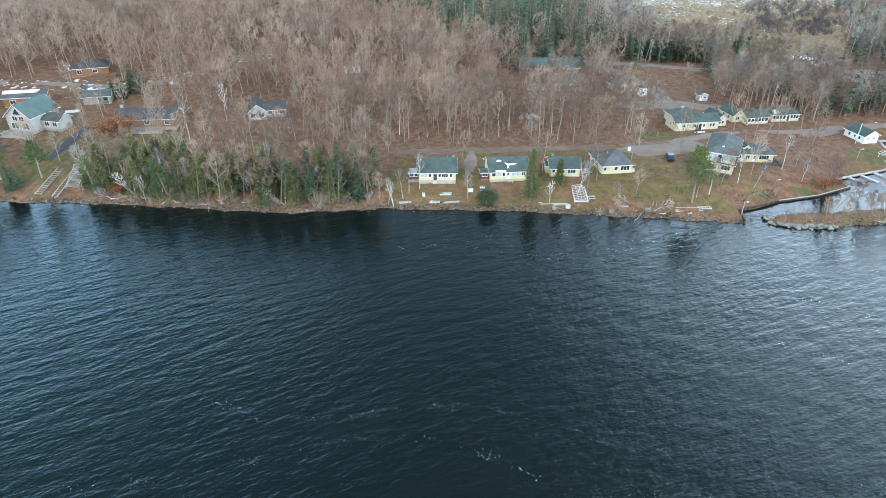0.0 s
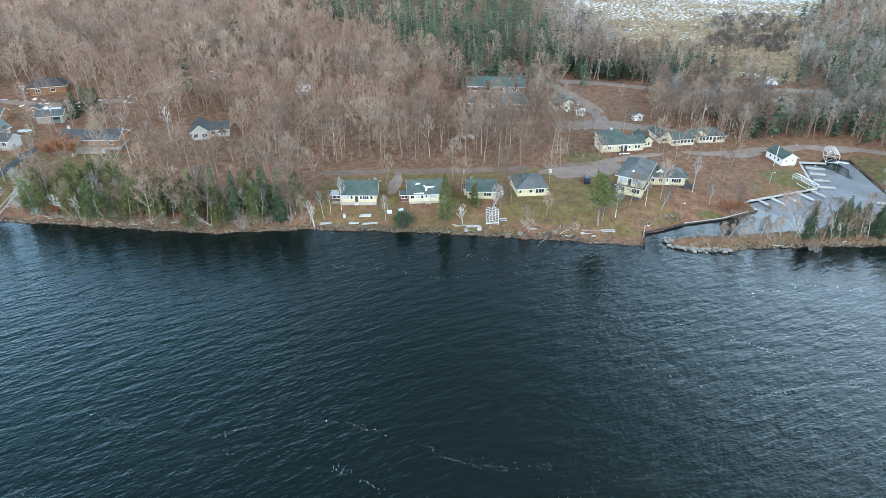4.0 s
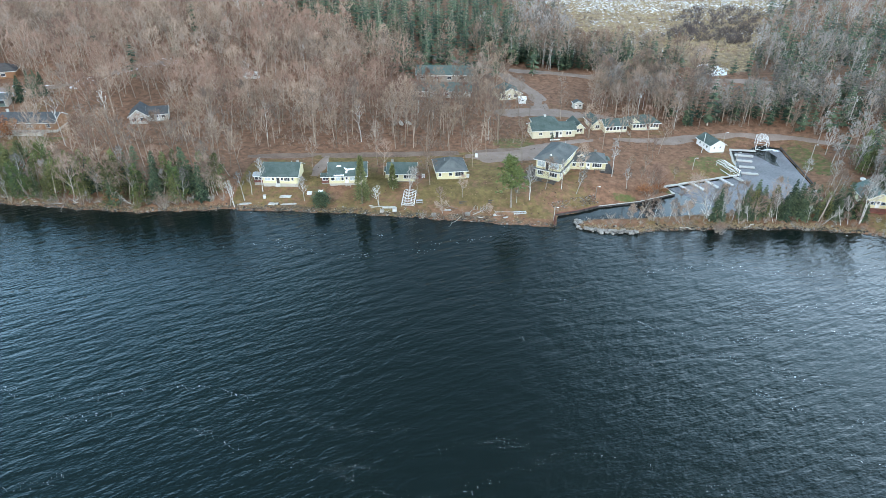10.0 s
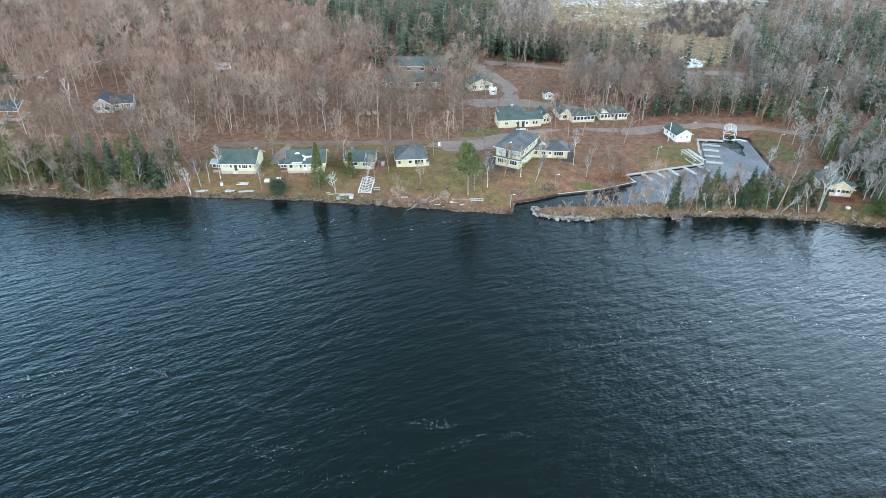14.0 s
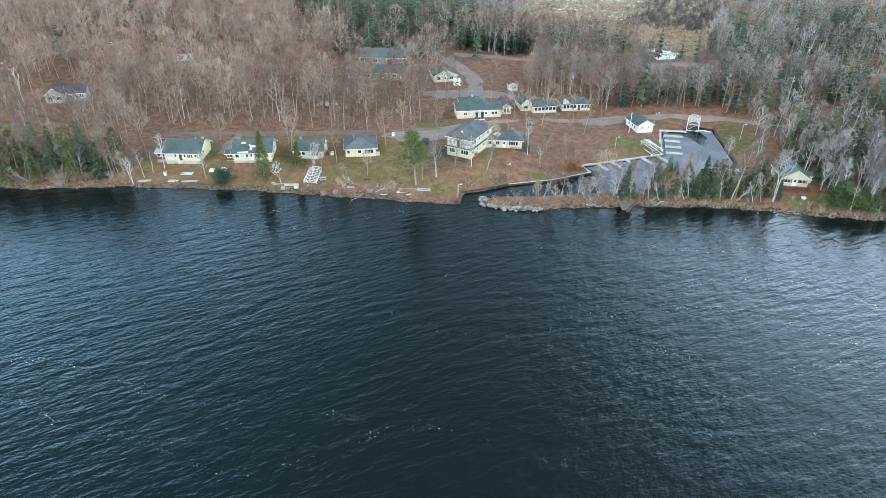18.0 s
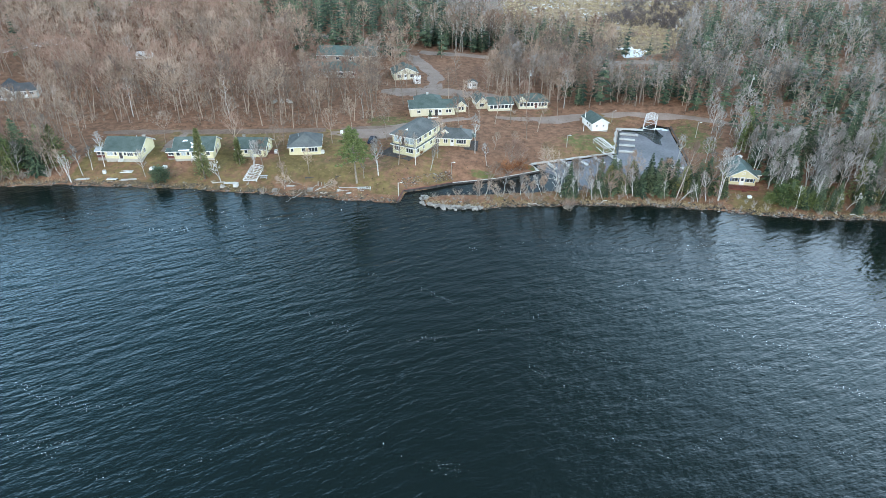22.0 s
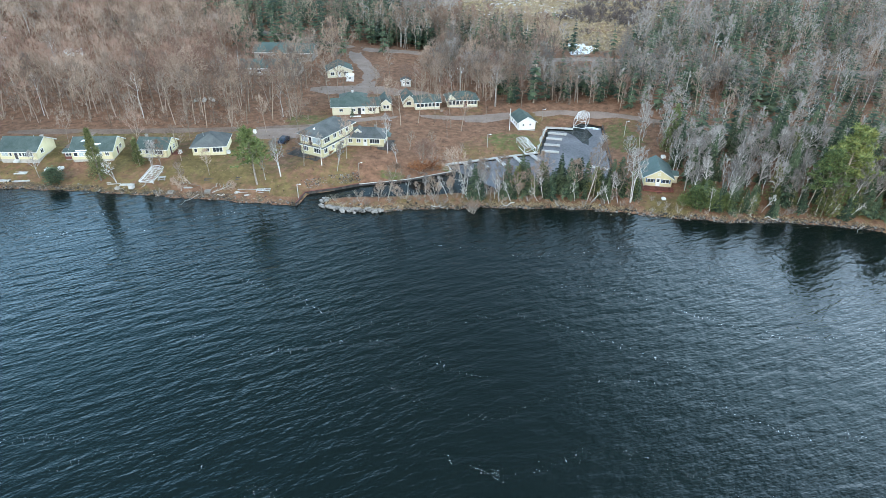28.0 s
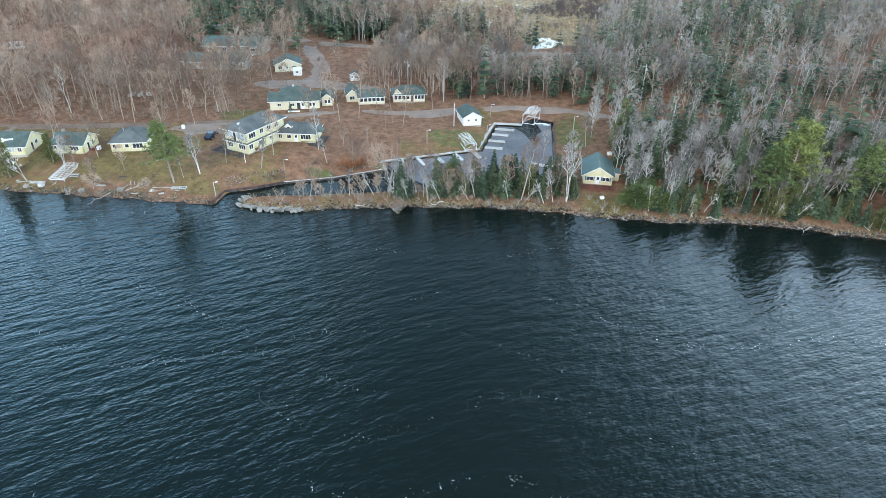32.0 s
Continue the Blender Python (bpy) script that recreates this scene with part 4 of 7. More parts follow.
def cottage_two():
    root = thing("cottage", pose(12.0, 147.2, 3.9, 0, 0, 6), "yellow cottage with green roof and patches of snow", "cottage", "row of lakeside cottages")
    i = Matrix.Identity(4)
    block(root, i, 10.2, 8.4, 2.3, "yellow", "green_roof", "gable_x", 2.2, 0.45,
          front=(("w", 0.6, 1.5, 0.9, 2.0, 0), ("w", 1.9, 3.0, 0.9, 2.0, 1, "curtained"), ("w", 3.4, 4.0, 0.9, 2.0, 0), ("d", 4.4, 5.3, 2.05, "white"), ("w", 5.8, 7.6, 0.9, 2.0, 2, "curtained"), ("w", 8.4, 9.3, 0.9, 2.0, 1)), right=(("d", 3, 4, 2.05, "maroon"), ("w", 5, 6.2, 0.9, 2.0, 1)))
    block(root, pose(-2.2, 0.9, -0.2), 2.2, 2.4, 1.9, "maroon", "green_roof", "gable_x", 0.45, 0.25, front=(("w", 0.4, 1.8, 0.9, 1.6, 1),))
    s = part("snow_patch", prism([(4.5, 0.6, 2.8), (5.0, 0.6, 2.8), (5.2, 1.4, 3.22), (7.2, 1.75, 3.4), (7.1, 2.0, 3.53), (5.0, 1.9, 3.48), (4.3, 2.3, 3.69), (4.1, 2.2, 3.64), (4.7, 1.5, 3.27)], (0, 0, 0.06)), M["snow"], root, "melting snow on the shingles")
    part("snow_patch", prism([(2.0, 2.6, 3.85), (3.4, 2.7, 3.9), (3.2, 3.1, 4.1), (2.3, 3.1, 4.1)], (0, 0, 0.06)), M["snow"], root)
    part("snow_strip", prism([(1.4, -0.3, 2.33), (4.2, -0.3, 2.33), (4.2, 0.1, 2.54), (1.4, 0.0, 2.49)], (0, 0, 0.05)), M["snow"], root)
    part("bench", boxes((4.5, 6.0, -1.4, -1.0, -0.1, 0.0), (4.6, 4.7, -1.35, -1.05, -0.6, -0.1), (5.8, 5.9, -1.35, -1.05, -0.6, -0.1)), M["grey_wood"], root)


def cottage_three():
    root = thing("cottage", pose(28.0, 149.6, 4.0, 0, 0, 0), "small yellow cottage with dark green roof", "cottage", "row of lakeside cottages")
    i = Matrix.Identity(4)
    block(root, i, 7.8, 7.0, 2.3, "yellow", "green_roof", "gable_x", 1.8, 0.4, front=(("w", 0.5, 1.2, 1.0, 1.9, 0), ("w", 2.2, 3.0, 1.0, 1.9, 0), ("w", 4.6, 6.6, 0.8, 2.0, 2)), right=(("d", 2.0, 3.0, 2.05, "dark_wood"), ("w", 4, 5, 0.9, 1.9, 1)), left=(("w", 3, 4, 0.9, 1.9, 1),))
    block(root, pose(-0.9, 2.0, 0), 0.95, 3.0, 2.0, "yellow", "green_roof", "gable_x", 0.6, 0.2, left=(("w", 0.8, 1.8, 0.9, 1.7, 0),))
    chimney(root, i, 1.1, 4.6, 3.2, 4.5, "grey_wood")
    deck(root, i, 7.9, 10.6, 2.0, 5.0, 0.0, 0.9, "maroon")


def cottage_four():
    root = thing("cottage", pose(41.9, 151.0, 4.0, 0, 0, 9), "yellow cottage with a grey hipped shingle roof", "cottage", "row of lakeside cottages")
    i = Matrix.Identity(4)
    block(root, i, 8.4, 8.8, 2.4, "yellow", "grey_roof", "hip", 2.2, 0.45, front=(("w", 0.5, 1.2, 1.0, 1.9, 0), ("w", 3.4, 4.3, 1.0, 1.9, 0), ("w", 5.2, 7.6, 0.8, 2.0, 2)), left=(("w", 2, 3, 1, 1.9, 1), ("w", 5, 6, 1, 1.9, 1)))
    roof_pipe(root, i, 2.5, 4.0, 4.4)


def lodge():
    root = thing("lodge", pose(69.8, 154.0, 4.3, 0, 0, -27), "two-storey yellow lodge with grey hipped roof and dark deck", "house")
    i = Matrix.Identity(4)
    w, d = 7.2, 13.6
    lower = (("w", 0.7, 2.3, 0.9, 2.1, 2), ("w", 4.3, 6.4, 0.9, 2.1, 2))
    block(root, i, w, d, 2.6, "yellow", "grey_roof", "hip", 0.45, 0.5, front=lower, right=(("w", 0.6, 1.9, 0.9, 2.1, 1), ("w", 4.0, 4.9, 1.0, 2.0, 1), ("w", 8.0, 9.0, 1.0, 2.0, 1), ("d", 10.5, 11.5, 2.05, "white")), left=(("w", 2, 3.4, 0.9, 2.1, 1), ("w", 7, 8, 0.9, 2.1, 1)))
    block(root, pose(0, 0, 2.75), w, d, 2.7, "yellow", "grey_roof", "hip", 1.9, 0.65, front=(("w", 0.5, 2.6, 0.7, 2.2, 1, "curtained"), ("d", 2.9, 3.8, 2.15, "dark_wood"), ("w", 4.0, 6.7, 0.7, 2.2, 1, "curtained")), right=(("w", 1.0, 3.2, 0.8, 2.1, 2), ("w", 4.8, 6.0, 1.0, 2.1, 1), ("w", 7.4, 8.6, 1.0, 2.1, 1), ("w", 10.2, 11.4, 1.0, 2.1, 1)), left=(("w", 2, 3.4, 0.9, 2.1, 1), ("w", 7, 8, 0.9, 2.1, 1)), base=0)
    part("roof_vent", prism([(2.7, 1.4, 6.2), (4.5, 1.4, 6.2), (3.6, 1.4, 6.9)], (0, 1.2, 0)), M["white"], root, "small white gablet on the roof")
    deck(root, i, -3.0, 6.6, -2.4, -0.12, -0.1, 1.2)
    deck(root, i, -3.0, -0.15, -0.1, 6.0, -0.1, 1.2)
    roof_pipe(root, i, 4.4, 11.8, 7.2)
    part("tub", boxes((5.4, 6.2, -3.4, -2.7, -1.0, -0.4)), M["white"], root)


def annex():
    root = thing("lodge_annex", pose(80.6, 160.2, 4.1, 0, 0, -3), "single-storey yellow annex with grey roof and dark porch", "house")
    i = Matrix.Identity(4)
    block(root, i, 10.4, 6.6, 2.4, "yellow", "grey_roof", "hip", 1.7, 0.5, front=(("w", 0.8, 1.7, 0.9, 1.9, 1), ("w", 3.0, 4.0, 0.9, 1.9, 1), ("d", 4.9, 5.8, 2.05, "white"), ("w", 6.6, 9.2, 0.8, 2.0, 3)), right=(("w", 0.8, 1.5, 0.9, 1.9, 0), ("d", 2.4, 3.3, 2.05, "dark_wood"), ("w", 4.3, 5.4, 0.9, 1.9, 1)))
    block(root, pose(2.4, 1.2, 2.7), 1.6, 2.4, 1.0, "cream", "grey_roof", "gable_y", 0.7, 0.25, front=(("w", 0.4, 1.2, 0.25, 0.85, 0),), base=0)
    chimney(root, i, 7.6, 3.9, 3.6, 4.6, "grey_wood")
    part("door_canopy", prism([(10.45, 1.6, 2.2), (12.0, 1.6, 2.2), (11.2, 1.6, 2.9)], (0, 2.6, 0)), M["green_roof"], root)
    deck(root, i, 7.0, 12.6, -1.7, -0.12, -0.15, 0.9)
    deck(root, i, 10.55, 12.6, -0.1, 5.2, -0.15, 0.9)


def motel_front():
    root = thing("motel", pose(72.3, 185.3, 3.65, 0, 0, 9), "long pale yellow motel with green shingle roof", "motel")
    i = Matrix.Identity(4)
    row = (("w", 2.2, 3.2, 1.1, 1.9, 1), ("w", 5.9, 7.0, 1.1, 1.9, 1), ("d", 7.8, 8.8, 2.1, "dark_wood"), ("d", 9.0, 10.0, 2.1, "white"), ("w", 11.4, 12.1, 1.0, 2.0, 0), ("w", 12.4, 13.1, 1.0, 2.0, 0))
    block(root, i, 14.4, 6.6, 2.8, "cream", "green_roof", "gable_x", 1.5, 0.5, front=row, left=(("w", 2.5, 3.5, 1, 1.9, 1),))
    block(root, pose(2.4, 6.0, 0.1), 8.4, 6.5, 2.5, "cream", "green_roof", "hip", 1.7, 0.4, left=(("w", 3, 4, 1, 1.9, 1),))
    block(root, pose(14.9, 2.2, -0.1), 3.4, 7.6, 2.5, "cream", "green_roof", "gable_y", 1.4, 0.35, front=(("w", 0.9, 1.6, 1.0, 2.0, 0), ("w", 1.9, 2.6, 1.0, 2.0, 0)), right=(("w", 2.5, 3.5, 1.0, 2.0, 1),))
    chimney(root, i, 6.4, 9.2, 3.9, 4.9)
    deck(root, i, 5.4, 8.6, -2.2, -0.12, -0.1, 0.7, "dark_wood")
    part("lattice", boxes((5.3, 8.7, -2.5, -2.35, -0.6, 0.5)), M["white"], root)


def motel_pair():
    root = thing("motel_cabin", pose(97.4, 192.2, 3.6, 0, 0, 12), "cream motel cabin with green gable roof and window row", "cabin", "pair of motel cabins")
    i = Matrix.Identity(4)
    block(root, i, 8.0, 5.6, 2.3, "cream", "green_roof", "gable_x", 1.5, 0.4, front=tuple(("w", 0.5 + 1.25 * k, 1.5 + 1.25 * k, 0.8, 2.0, 0) for k in range(6)))
    block(root, pose(-3.4, 2.4, 0), 3.6, 7.5, 2.4, "cream", "green_roof", "gable_y", 1.6, 0.35, left=(("w", 2, 3, 0.9, 1.9, 1), ("w", 4.6, 5.6, 0.9, 1.9, 1)), front=(("w", 1.0, 2.4, 0.9, 1.9, 1),))
    root = thing("motel_cabin", pose(107.6, 196.4, 3.2, 0, 0, 9), "cream motel cabin with green hipped roof", "cabin", "pair of motel cabins")
    block(root, i, 9.8, 6.4, 2.3, "cream", "green_roof", "hip", 1.9, 0.5, front=tuple(("w", 0.4 + 1.2 * k, 1.3 + 1.2 * k, 0.8, 2.0, 0) for k in range(4)) + (("d", 5.4, 6.3, 2.05, "maroon"),) + tuple(("w", 6.7 + 1.0 * k, 7.5 + 1.0 * k, 0.8, 2.0, 0) for k in range(3)))
    part("gable_front", prism([(-0.2, -0.2, 2.4), (3.0, -0.2, 2.4), (1.4, -0.2, 3.6)], (0, 2.2, 0)), M["cream"], root)


def garage():
    root = thing("garage", pose(129.3, 181.0, 1.55, 0, 0, 14), "white clapboard garage with dark green gable roof", "garage")
    block(root, Matrix.Identity(4), 5.4, 7.6, 2.5, "white", "green_roof", "gable_y", 1.5, 0.4, front=(("w", 1.3, 1.85, 1.3, 1.85, 0), ("w", 3.5, 4.05, 1.3, 1.85, 0)), left=(("w", 1.5, 2.3, 1.0, 1.9, 0), ("d", 3.6, 4.5, 2.05, "white"), ("w", 5.4, 6.2, 1.0, 1.9, 0)), base=0.5)


def cabin():
    root = thing("cabin", pose(157.4, 142.6, 2.15, 0, 0, -8), "pale yellow gabled cabin with teal roof and maroon deck", "cabin")
    i = Matrix.Identity(4)
    block(root, i, 6.6, 8.6, 2.35, "yellow", "teal_roof", "gable_y", 2.0, 0.5, front=(("w", 0.7, 2.2, 0.9, 1.8, 1), ("d", 2.8, 3.8, 2.05, "white"), ("w", 4.3, 5.9, 0.9, 1.8, 1)), left=(("w", 2, 3, 0.9, 1.9, 1), ("w", 5, 6, 0.9, 1.9, 1)), right=(("w", 3, 4, 0.9, 1.9, 1),))
    w = add_window(root, pose(0, -0.02, 0), 3.05, 3.55, 2.95, 3.4, 0)
    for x in (0.35, 2.25, 4.0, 5.95):
        part("shutter", boxes((x, x + 0.28, -0.05, -0.005, 0.85, 1.85)), M["blue"], root)
    deck(root, i, -0.3, 7.0, -2.2, -0.12, -0.15, 1.0, "maroon")
    part("step", boxes((3.0, 4.2, -2.9, -2.25, -1.0, -0.5)), M["maroon"], root)
    block(root, pose(6.6, 3.0, -0.1), 1.8, 3.0, 1.9, "cream", "teal_roof", "gable_x", 0.5, 0.2)


def far_buildings():
    i = Matrix.Identity(4)
    r = thing("garden_shed", pose(70.8, 221.0, ground_z(72, 222), 0, 0, 4), "small white garden shed with a pale roof", "shed")
    block(r, i, 2.6, 2.4, 1.9, "white", "white", "gable_x", 0.7, 0.15, front=(("d", 0.7, 1.9, 1.8, "white"),), base=0.1)
    r = thing("bungalow", pose(63.4, 225, ground_z(67, 227), 0, 0, 14), "cream bungalow with a green gable roof", "house")
    block(r, i, 9.0, 8.0, 2.5, "cream", "green_roof", "gable_y", 2.0, 0.4, front=(("w", 1.2, 2.4, 0.9, 2.0, 1), ("d", 3.8, 4.7, 2.05, "white"), ("w", 6.0, 7.4, 0.9, 2.0, 1)), right=(("w", 2, 3, 0.9, 2, 1), ("w", 5, 6, 0.9, 2, 1)))
    r = thing("pump_house", pose(90.8, 217.0, ground_z(92, 218), 0, 0, 6), "tiny cream hut with a dark roof", "shed")
    block(r, i, 3.4, 2.6, 2.0, "greige", "grey_roof", "gable_y", 0.8, 0.2, front=(("d", 0.5, 1.3, 1.8, "white"), ("w", 1.9, 2.8, 0.8, 1.6, 1)), base=0.1)
    r = thing("storage_barn", pose(30.3, 247, ground_z(40, 250), 0, 0, 0), "long storage barn with a teal metal roof", "barn")
    block(r, i, 23, 10, 3.1, "grey_wood", "teal_roof", "gable_x", 2.4, 0.5, front=tuple(("w", 2 + 5.4 * k, 3.6 + 5.4 * k, 1.2, 2.2, 1) for k in range(4)))
    r = thing("storage_barn", pose(30.5, 226, ground_z(40, 229), 0, 0, 0), "second long barn with a faded teal roof", "barn")
    block(r, i, 22, 9, 2.8, "grey_wood", "teal_roof", "gable_x", 2.0, 0.5, front=tuple(("w", 2 + 5 * k, 3.5 + 5 * k, 1.1, 2.0, 1) for k in range(4)))
    r = thing("travel_trailer", pose(-37.5, 234.5, ground_z(-35, 236) + 0.1, 0, 0, 20), "white camping trailer among the bare trees", "trailer")
    part("shell", boxes((0, 6.0, 0, 2.3, 0.5, 2.7), (0.3, 5.7, 0.1, 2.2, 2.7, 2.85)), M["white"], r)
    part("window", boxes((1.0, 2.2, -0.02, 0.0, 1.5, 2.1)), M["glass"], r)
    part("window", boxes((3.8, 5.0, -0.02, 0.0, 1.5, 2.1)), M["glass"], r)
    for x in (2.4, 3.2):
        part("wheel", rods((0.33, (x, 0.0, 0.33), (x, 0.25, 0.33)), sides=12), M["rubber"], r)
    r = thing("house", pose(-60.4, 184.6, ground_z(-56, 187) + 0.2, 0, 0, 17), "pale grey house with dark blue roof in the woods", "house", "houses on the wooded slope")
    block(r, i, 5.6, 8.6, 2.6, "greige", "blue_roof", "gable_y", 2.1, 0.4, front=(("w", 0.8, 2.0, 0.8, 2.0, 1), ("w", 3.3, 4.7, 0.8, 2.0, 1)), left=(("w", 3, 4, 0.9, 2, 1),))
    block(r, pose(5.4, 2.0, -0.1), 6.2, 5.4, 2.4, "greige", "blue_roof", "gable_x", 1.7, 0.4, front=(("w", 0.7, 1.8, 0.9, 1.9, 1), ("d", 2.5, 3.4, 2.05, "white"), ("w", 4.2, 5.3, 0.9, 1.9, 1)))
    r = thing("log_house", pose(-96.0, 173.6, ground_z(-88, 176) + 0.9, 0, 0, 4), "orange log bungalow with slate roof and long deck", "house", "houses on the wooded slope")
    block(r, i, 17.0, 7.6, 2.5, "log", "blue_roof", "gable_x", 1.9, 0.5, front=(("w", 0.8, 2.0, 0.8, 2.0, 1), ("w", 2.8, 4.8, 0.5, 2.1, 2), ("w", 8.2, 9.6, 0.7, 2.0, 1), ("w", 14.0, 15.2, 0.7, 2.0, 1)), left=(("w", 3, 4.2, 0.8, 2, 1),), base=0.9)
    deck(r, i, 4.6, 13.5, -2.6, -0.12, -0.1, 1.8, "grey_wood")
    chimney(r, i, 0.4, 5.6, 2.5, 4.9)
    r = thing("lake_house", pose(-126.6, 172.2, ground_z(-121, 172) + 0.8, 0, 0, -12), "tall pale grey house with teal roof and glazed gable", "house", "houses on the wooded slope")
    block(r, i, 8.2, 11.0, 4.2, "greige", "teal_roof", "gable_y", 3.4, 0.5, front=(("w", 1.2, 3.4, 0.5, 2.2, 1), ("w", 4.6, 7.0, 0.5, 2.2, 1), ("w", 2.2, 3.8, 2.9, 4.2, 1), ("w", 4.4, 6.0, 2.9, 4.2, 1)))
    part("gable_window", prism([(2.9, -0.04, 4.8), (5.3, -0.04, 4.8), (4.1, -0.04, 6.6)], (0, 0.03, 0)), M["glass"], r)
    block(r, pose(8.2, 3.5, 0), 6.0, 5.0, 2.5, "greige", "grey_roof", "gable_x", 1.5, 0.4, front=(("w", 1, 2.4, 0.7, 2.1, 1), ("w", 3.6, 5, 0.7, 2.1, 1)))
    deck(r, i, -0.6, 8.0, -3.4, -0.12, 0.0, 2.0, "grey_wood")
    r = thing("orange_workshop", pose(-139.5, 191, ground_z(-134, 195), 0, 0, 12), "orange board workshop with snow on its roof", "shed", "outbuildings up the slope")
    block(r, i, 12.5, 7.0, 2.8, "log", "grey_roof", "gable_x", 1.3, 0.4, front=(("w", 2, 3.6, 0.9, 2.0, 1), ("w", 9.6, 10.8, 0.9, 2.0, 1)), right=(("w", 2.5, 3.7, 1, 2, 1),))
    part("roof_snow", prism([(-0.3, 1.7, 3.61), (9.6, 1.9, 3.69), (10.4, 3.3, 4.2), (-0.3, 3.35, 4.22)], (0, 0, 0.1)), M["snow"], r, "snow lying on the roof slope")
    r = thing("brown_cabin", pose(-131.5, 218, ground_z(-127, 221), 0, 0, 22), "brown log cabin with a dark hipped roof", "cabin", "outbuildings up the slope")
    block(r, i, 12.0, 8.0, 2.7, "log", "dark_wood", "hip", 2.2, 0.5, front=(("w", 2, 3.4, 0.9, 2, 1), ("w", 7, 8.4, 0.9, 2, 1)))
    r = thing("green_shed", pose(-115.5, 193.5, ground_z(-112, 196), 0, 0, 16), "grey shed with a green door in its open gable", "shed", "outbuildings up the slope")
    block(r, i, 8.2, 6.5, 2.5, "grey_wood", "grey_roof", "gable_x", 1.2, 0.4, front=(("d", 4.4, 7.4, 2.2, "teal_roof"),))
    r = thing("tool_hut", pose(-121.5, 200.5, ground_z(-120, 202), 0, 0, 10), "small orange tool hut beside the track", "shed", "outbuildings up the slope")
    block(r, i, 3.2, 3.0, 2.2, "log", "grey_roof", "gable_y", 1.0, 0.3, front=(("d", 1.0, 2.0, 1.9, "log"),), base=0.1)


cottage_one()
cottage_two()
cottage_three()
cottage_four()
lodge()
annex()
motel_front()
motel_pair()
garage()
cabin()
far_buildings()


# ---- harbour, docks and waterside things ----
def run_frame(a, b):
    """A pose at a whose x axis points to b."""
    return math.degrees(math.atan2(b[1] - a[1], b[0] - a[0])), math.hypot(b[0] - a[0], b[1] - a[1])


def dock_run(a, b, width, z=0.45, name="dock", label="weathered grey harbour walkway with white edge", group="harbour walkways"):
    yaw, n = run_frame(a, b)
    r = thing(name, pose(a[0], a[1], z, 0, 0, yaw), label, "dock", group)
    part("deck", boxes((0, n, 0.06, width - 0.06, -0.1, -0.03)), M["planks"], r)
    k = max(2, int(n / 0.5))
    for i in range(k):
        part("plank", boxes((n * i / k + 0.015, n * (i + 1) / k - 0.015, 0.08, width - 0.08, -0.03, 0.0)), M["planks"], r)
    part("edge_beam", boxes((0, n, 0, 0.1, -0.22, 0.06)), M["dock"], r)
    part("edge_beam", boxes((0, n, width - 0.1, width, -0.22, 0.06)), M["dock"], r)
    for i in range(int(n / 3) + 1):
        part("pile", rods((0.09, (min(n - 0.1, i * 3 + 0.1), width * 0.5, -1.8), (min(n - 0.1, i * 3 + 0.1), width * 0.5, -0.1))), M["grey_wood"], r)
    return r


def finger(a, b, group="finger docks"):
    yaw, n = run_frame(a, b)
    r = thing("finger_dock", pose(a[0], a[1], 0.38, 0, 0, yaw), "narrow white floating finger dock in the harbour", "dock", group)
    w = 0.45
    part("float", boxes((0.05, n - 0.05, -w + 0.08, w - 0.08, -0.42, -0.12)), M["planks"], r)
    part("deck", boxes((0, n, -w, w, -0.12, 0.0)), M["dock"], r)
    for s in (-1, 1):
        part("rub_rail", boxes((0, n, s * w - 0.05, s * w + 0.05, -0.16, 0.05)), M["dock"], r)
    for i in range(3):
        part("cleat", boxes((0.6 + i * (n - 1.2) / 2 - 0.12, 0.6 + i * (n - 1.2) / 2 + 0.12, w - 0.2, w - 0.1, 0.003, 0.1)), M["steel"], r)


dock_run((108.4, 156.6), (133.9, 166.4), 1.3)
dock_run((133.6, 166.6), (138.8, 187.0), 1.3)
dock_run((138.4, 186.6), (146.8, 185.9), 1.1)
dock_run((110.1, 152.2), (108.3, 156.8), 0.8)
for a, b in (((113.1, 158.4), (114.9, 154.2)), ((117.3, 160.0), (119.3, 155.4)), ((122.1, 161.8), (124.1, 157.3)), ((127.0, 163.6), (129.0, 159.0)), ((131.8, 165.4), (133.7, 161.0))):
    finger(a, b)
for a, b in (((135.2, 168.3), (140.0, 167.5)), ((136.4, 173.4), (141.0, 172.6)), ((137.6, 178.4), (142.2, 177.5)), ((138.6, 182.8), (144.2, 181.7))):
    finger(a, b)
dock_run((146.6, 157.2), (152.4, 155.2), 1.2, 0.4, "dock_end", "short white dock at the east bank", "harbour walkways")


def ashore(x, y, n):
    """The slope of the bank over n metres inland, in degrees."""
    return math.degrees(math.atan2(ground_z(x, y + n) - ground_z(x, y), n))


def slatted_dock(x, y, yaw, n, w, z, tilt=0.0, label="weathered slatted dock section pulled onto the bank", legs=0.6):
    """A white frame with cross slats, as docks and canopies lie ashore."""
    r = thing("dock_section", pose(x, y, z, 0, 0, yaw) @ pose(0, 0, 0, tilt), label, "dock", "dock sections ashore")
    for s in (0, w - 0.1):
        part("rail", boxes((s, s + 0.1, 0, n, -0.12, 0.0)), M["dock"], r)
    k = int(n / 0.45)
    for i in range(k + 1):
        part("slat", boxes((0, w, i * n / k - 0.06, i * n / k + 0.06, 0.003, 0.05)), M["dock"], r)
    for s in (0.05, w - 0.05):
        for q in (0.1, n - 0.1):
            part("leg", rods((0.05, (s, q, -legs), (s, q, -0.1))), M["dock"], r)


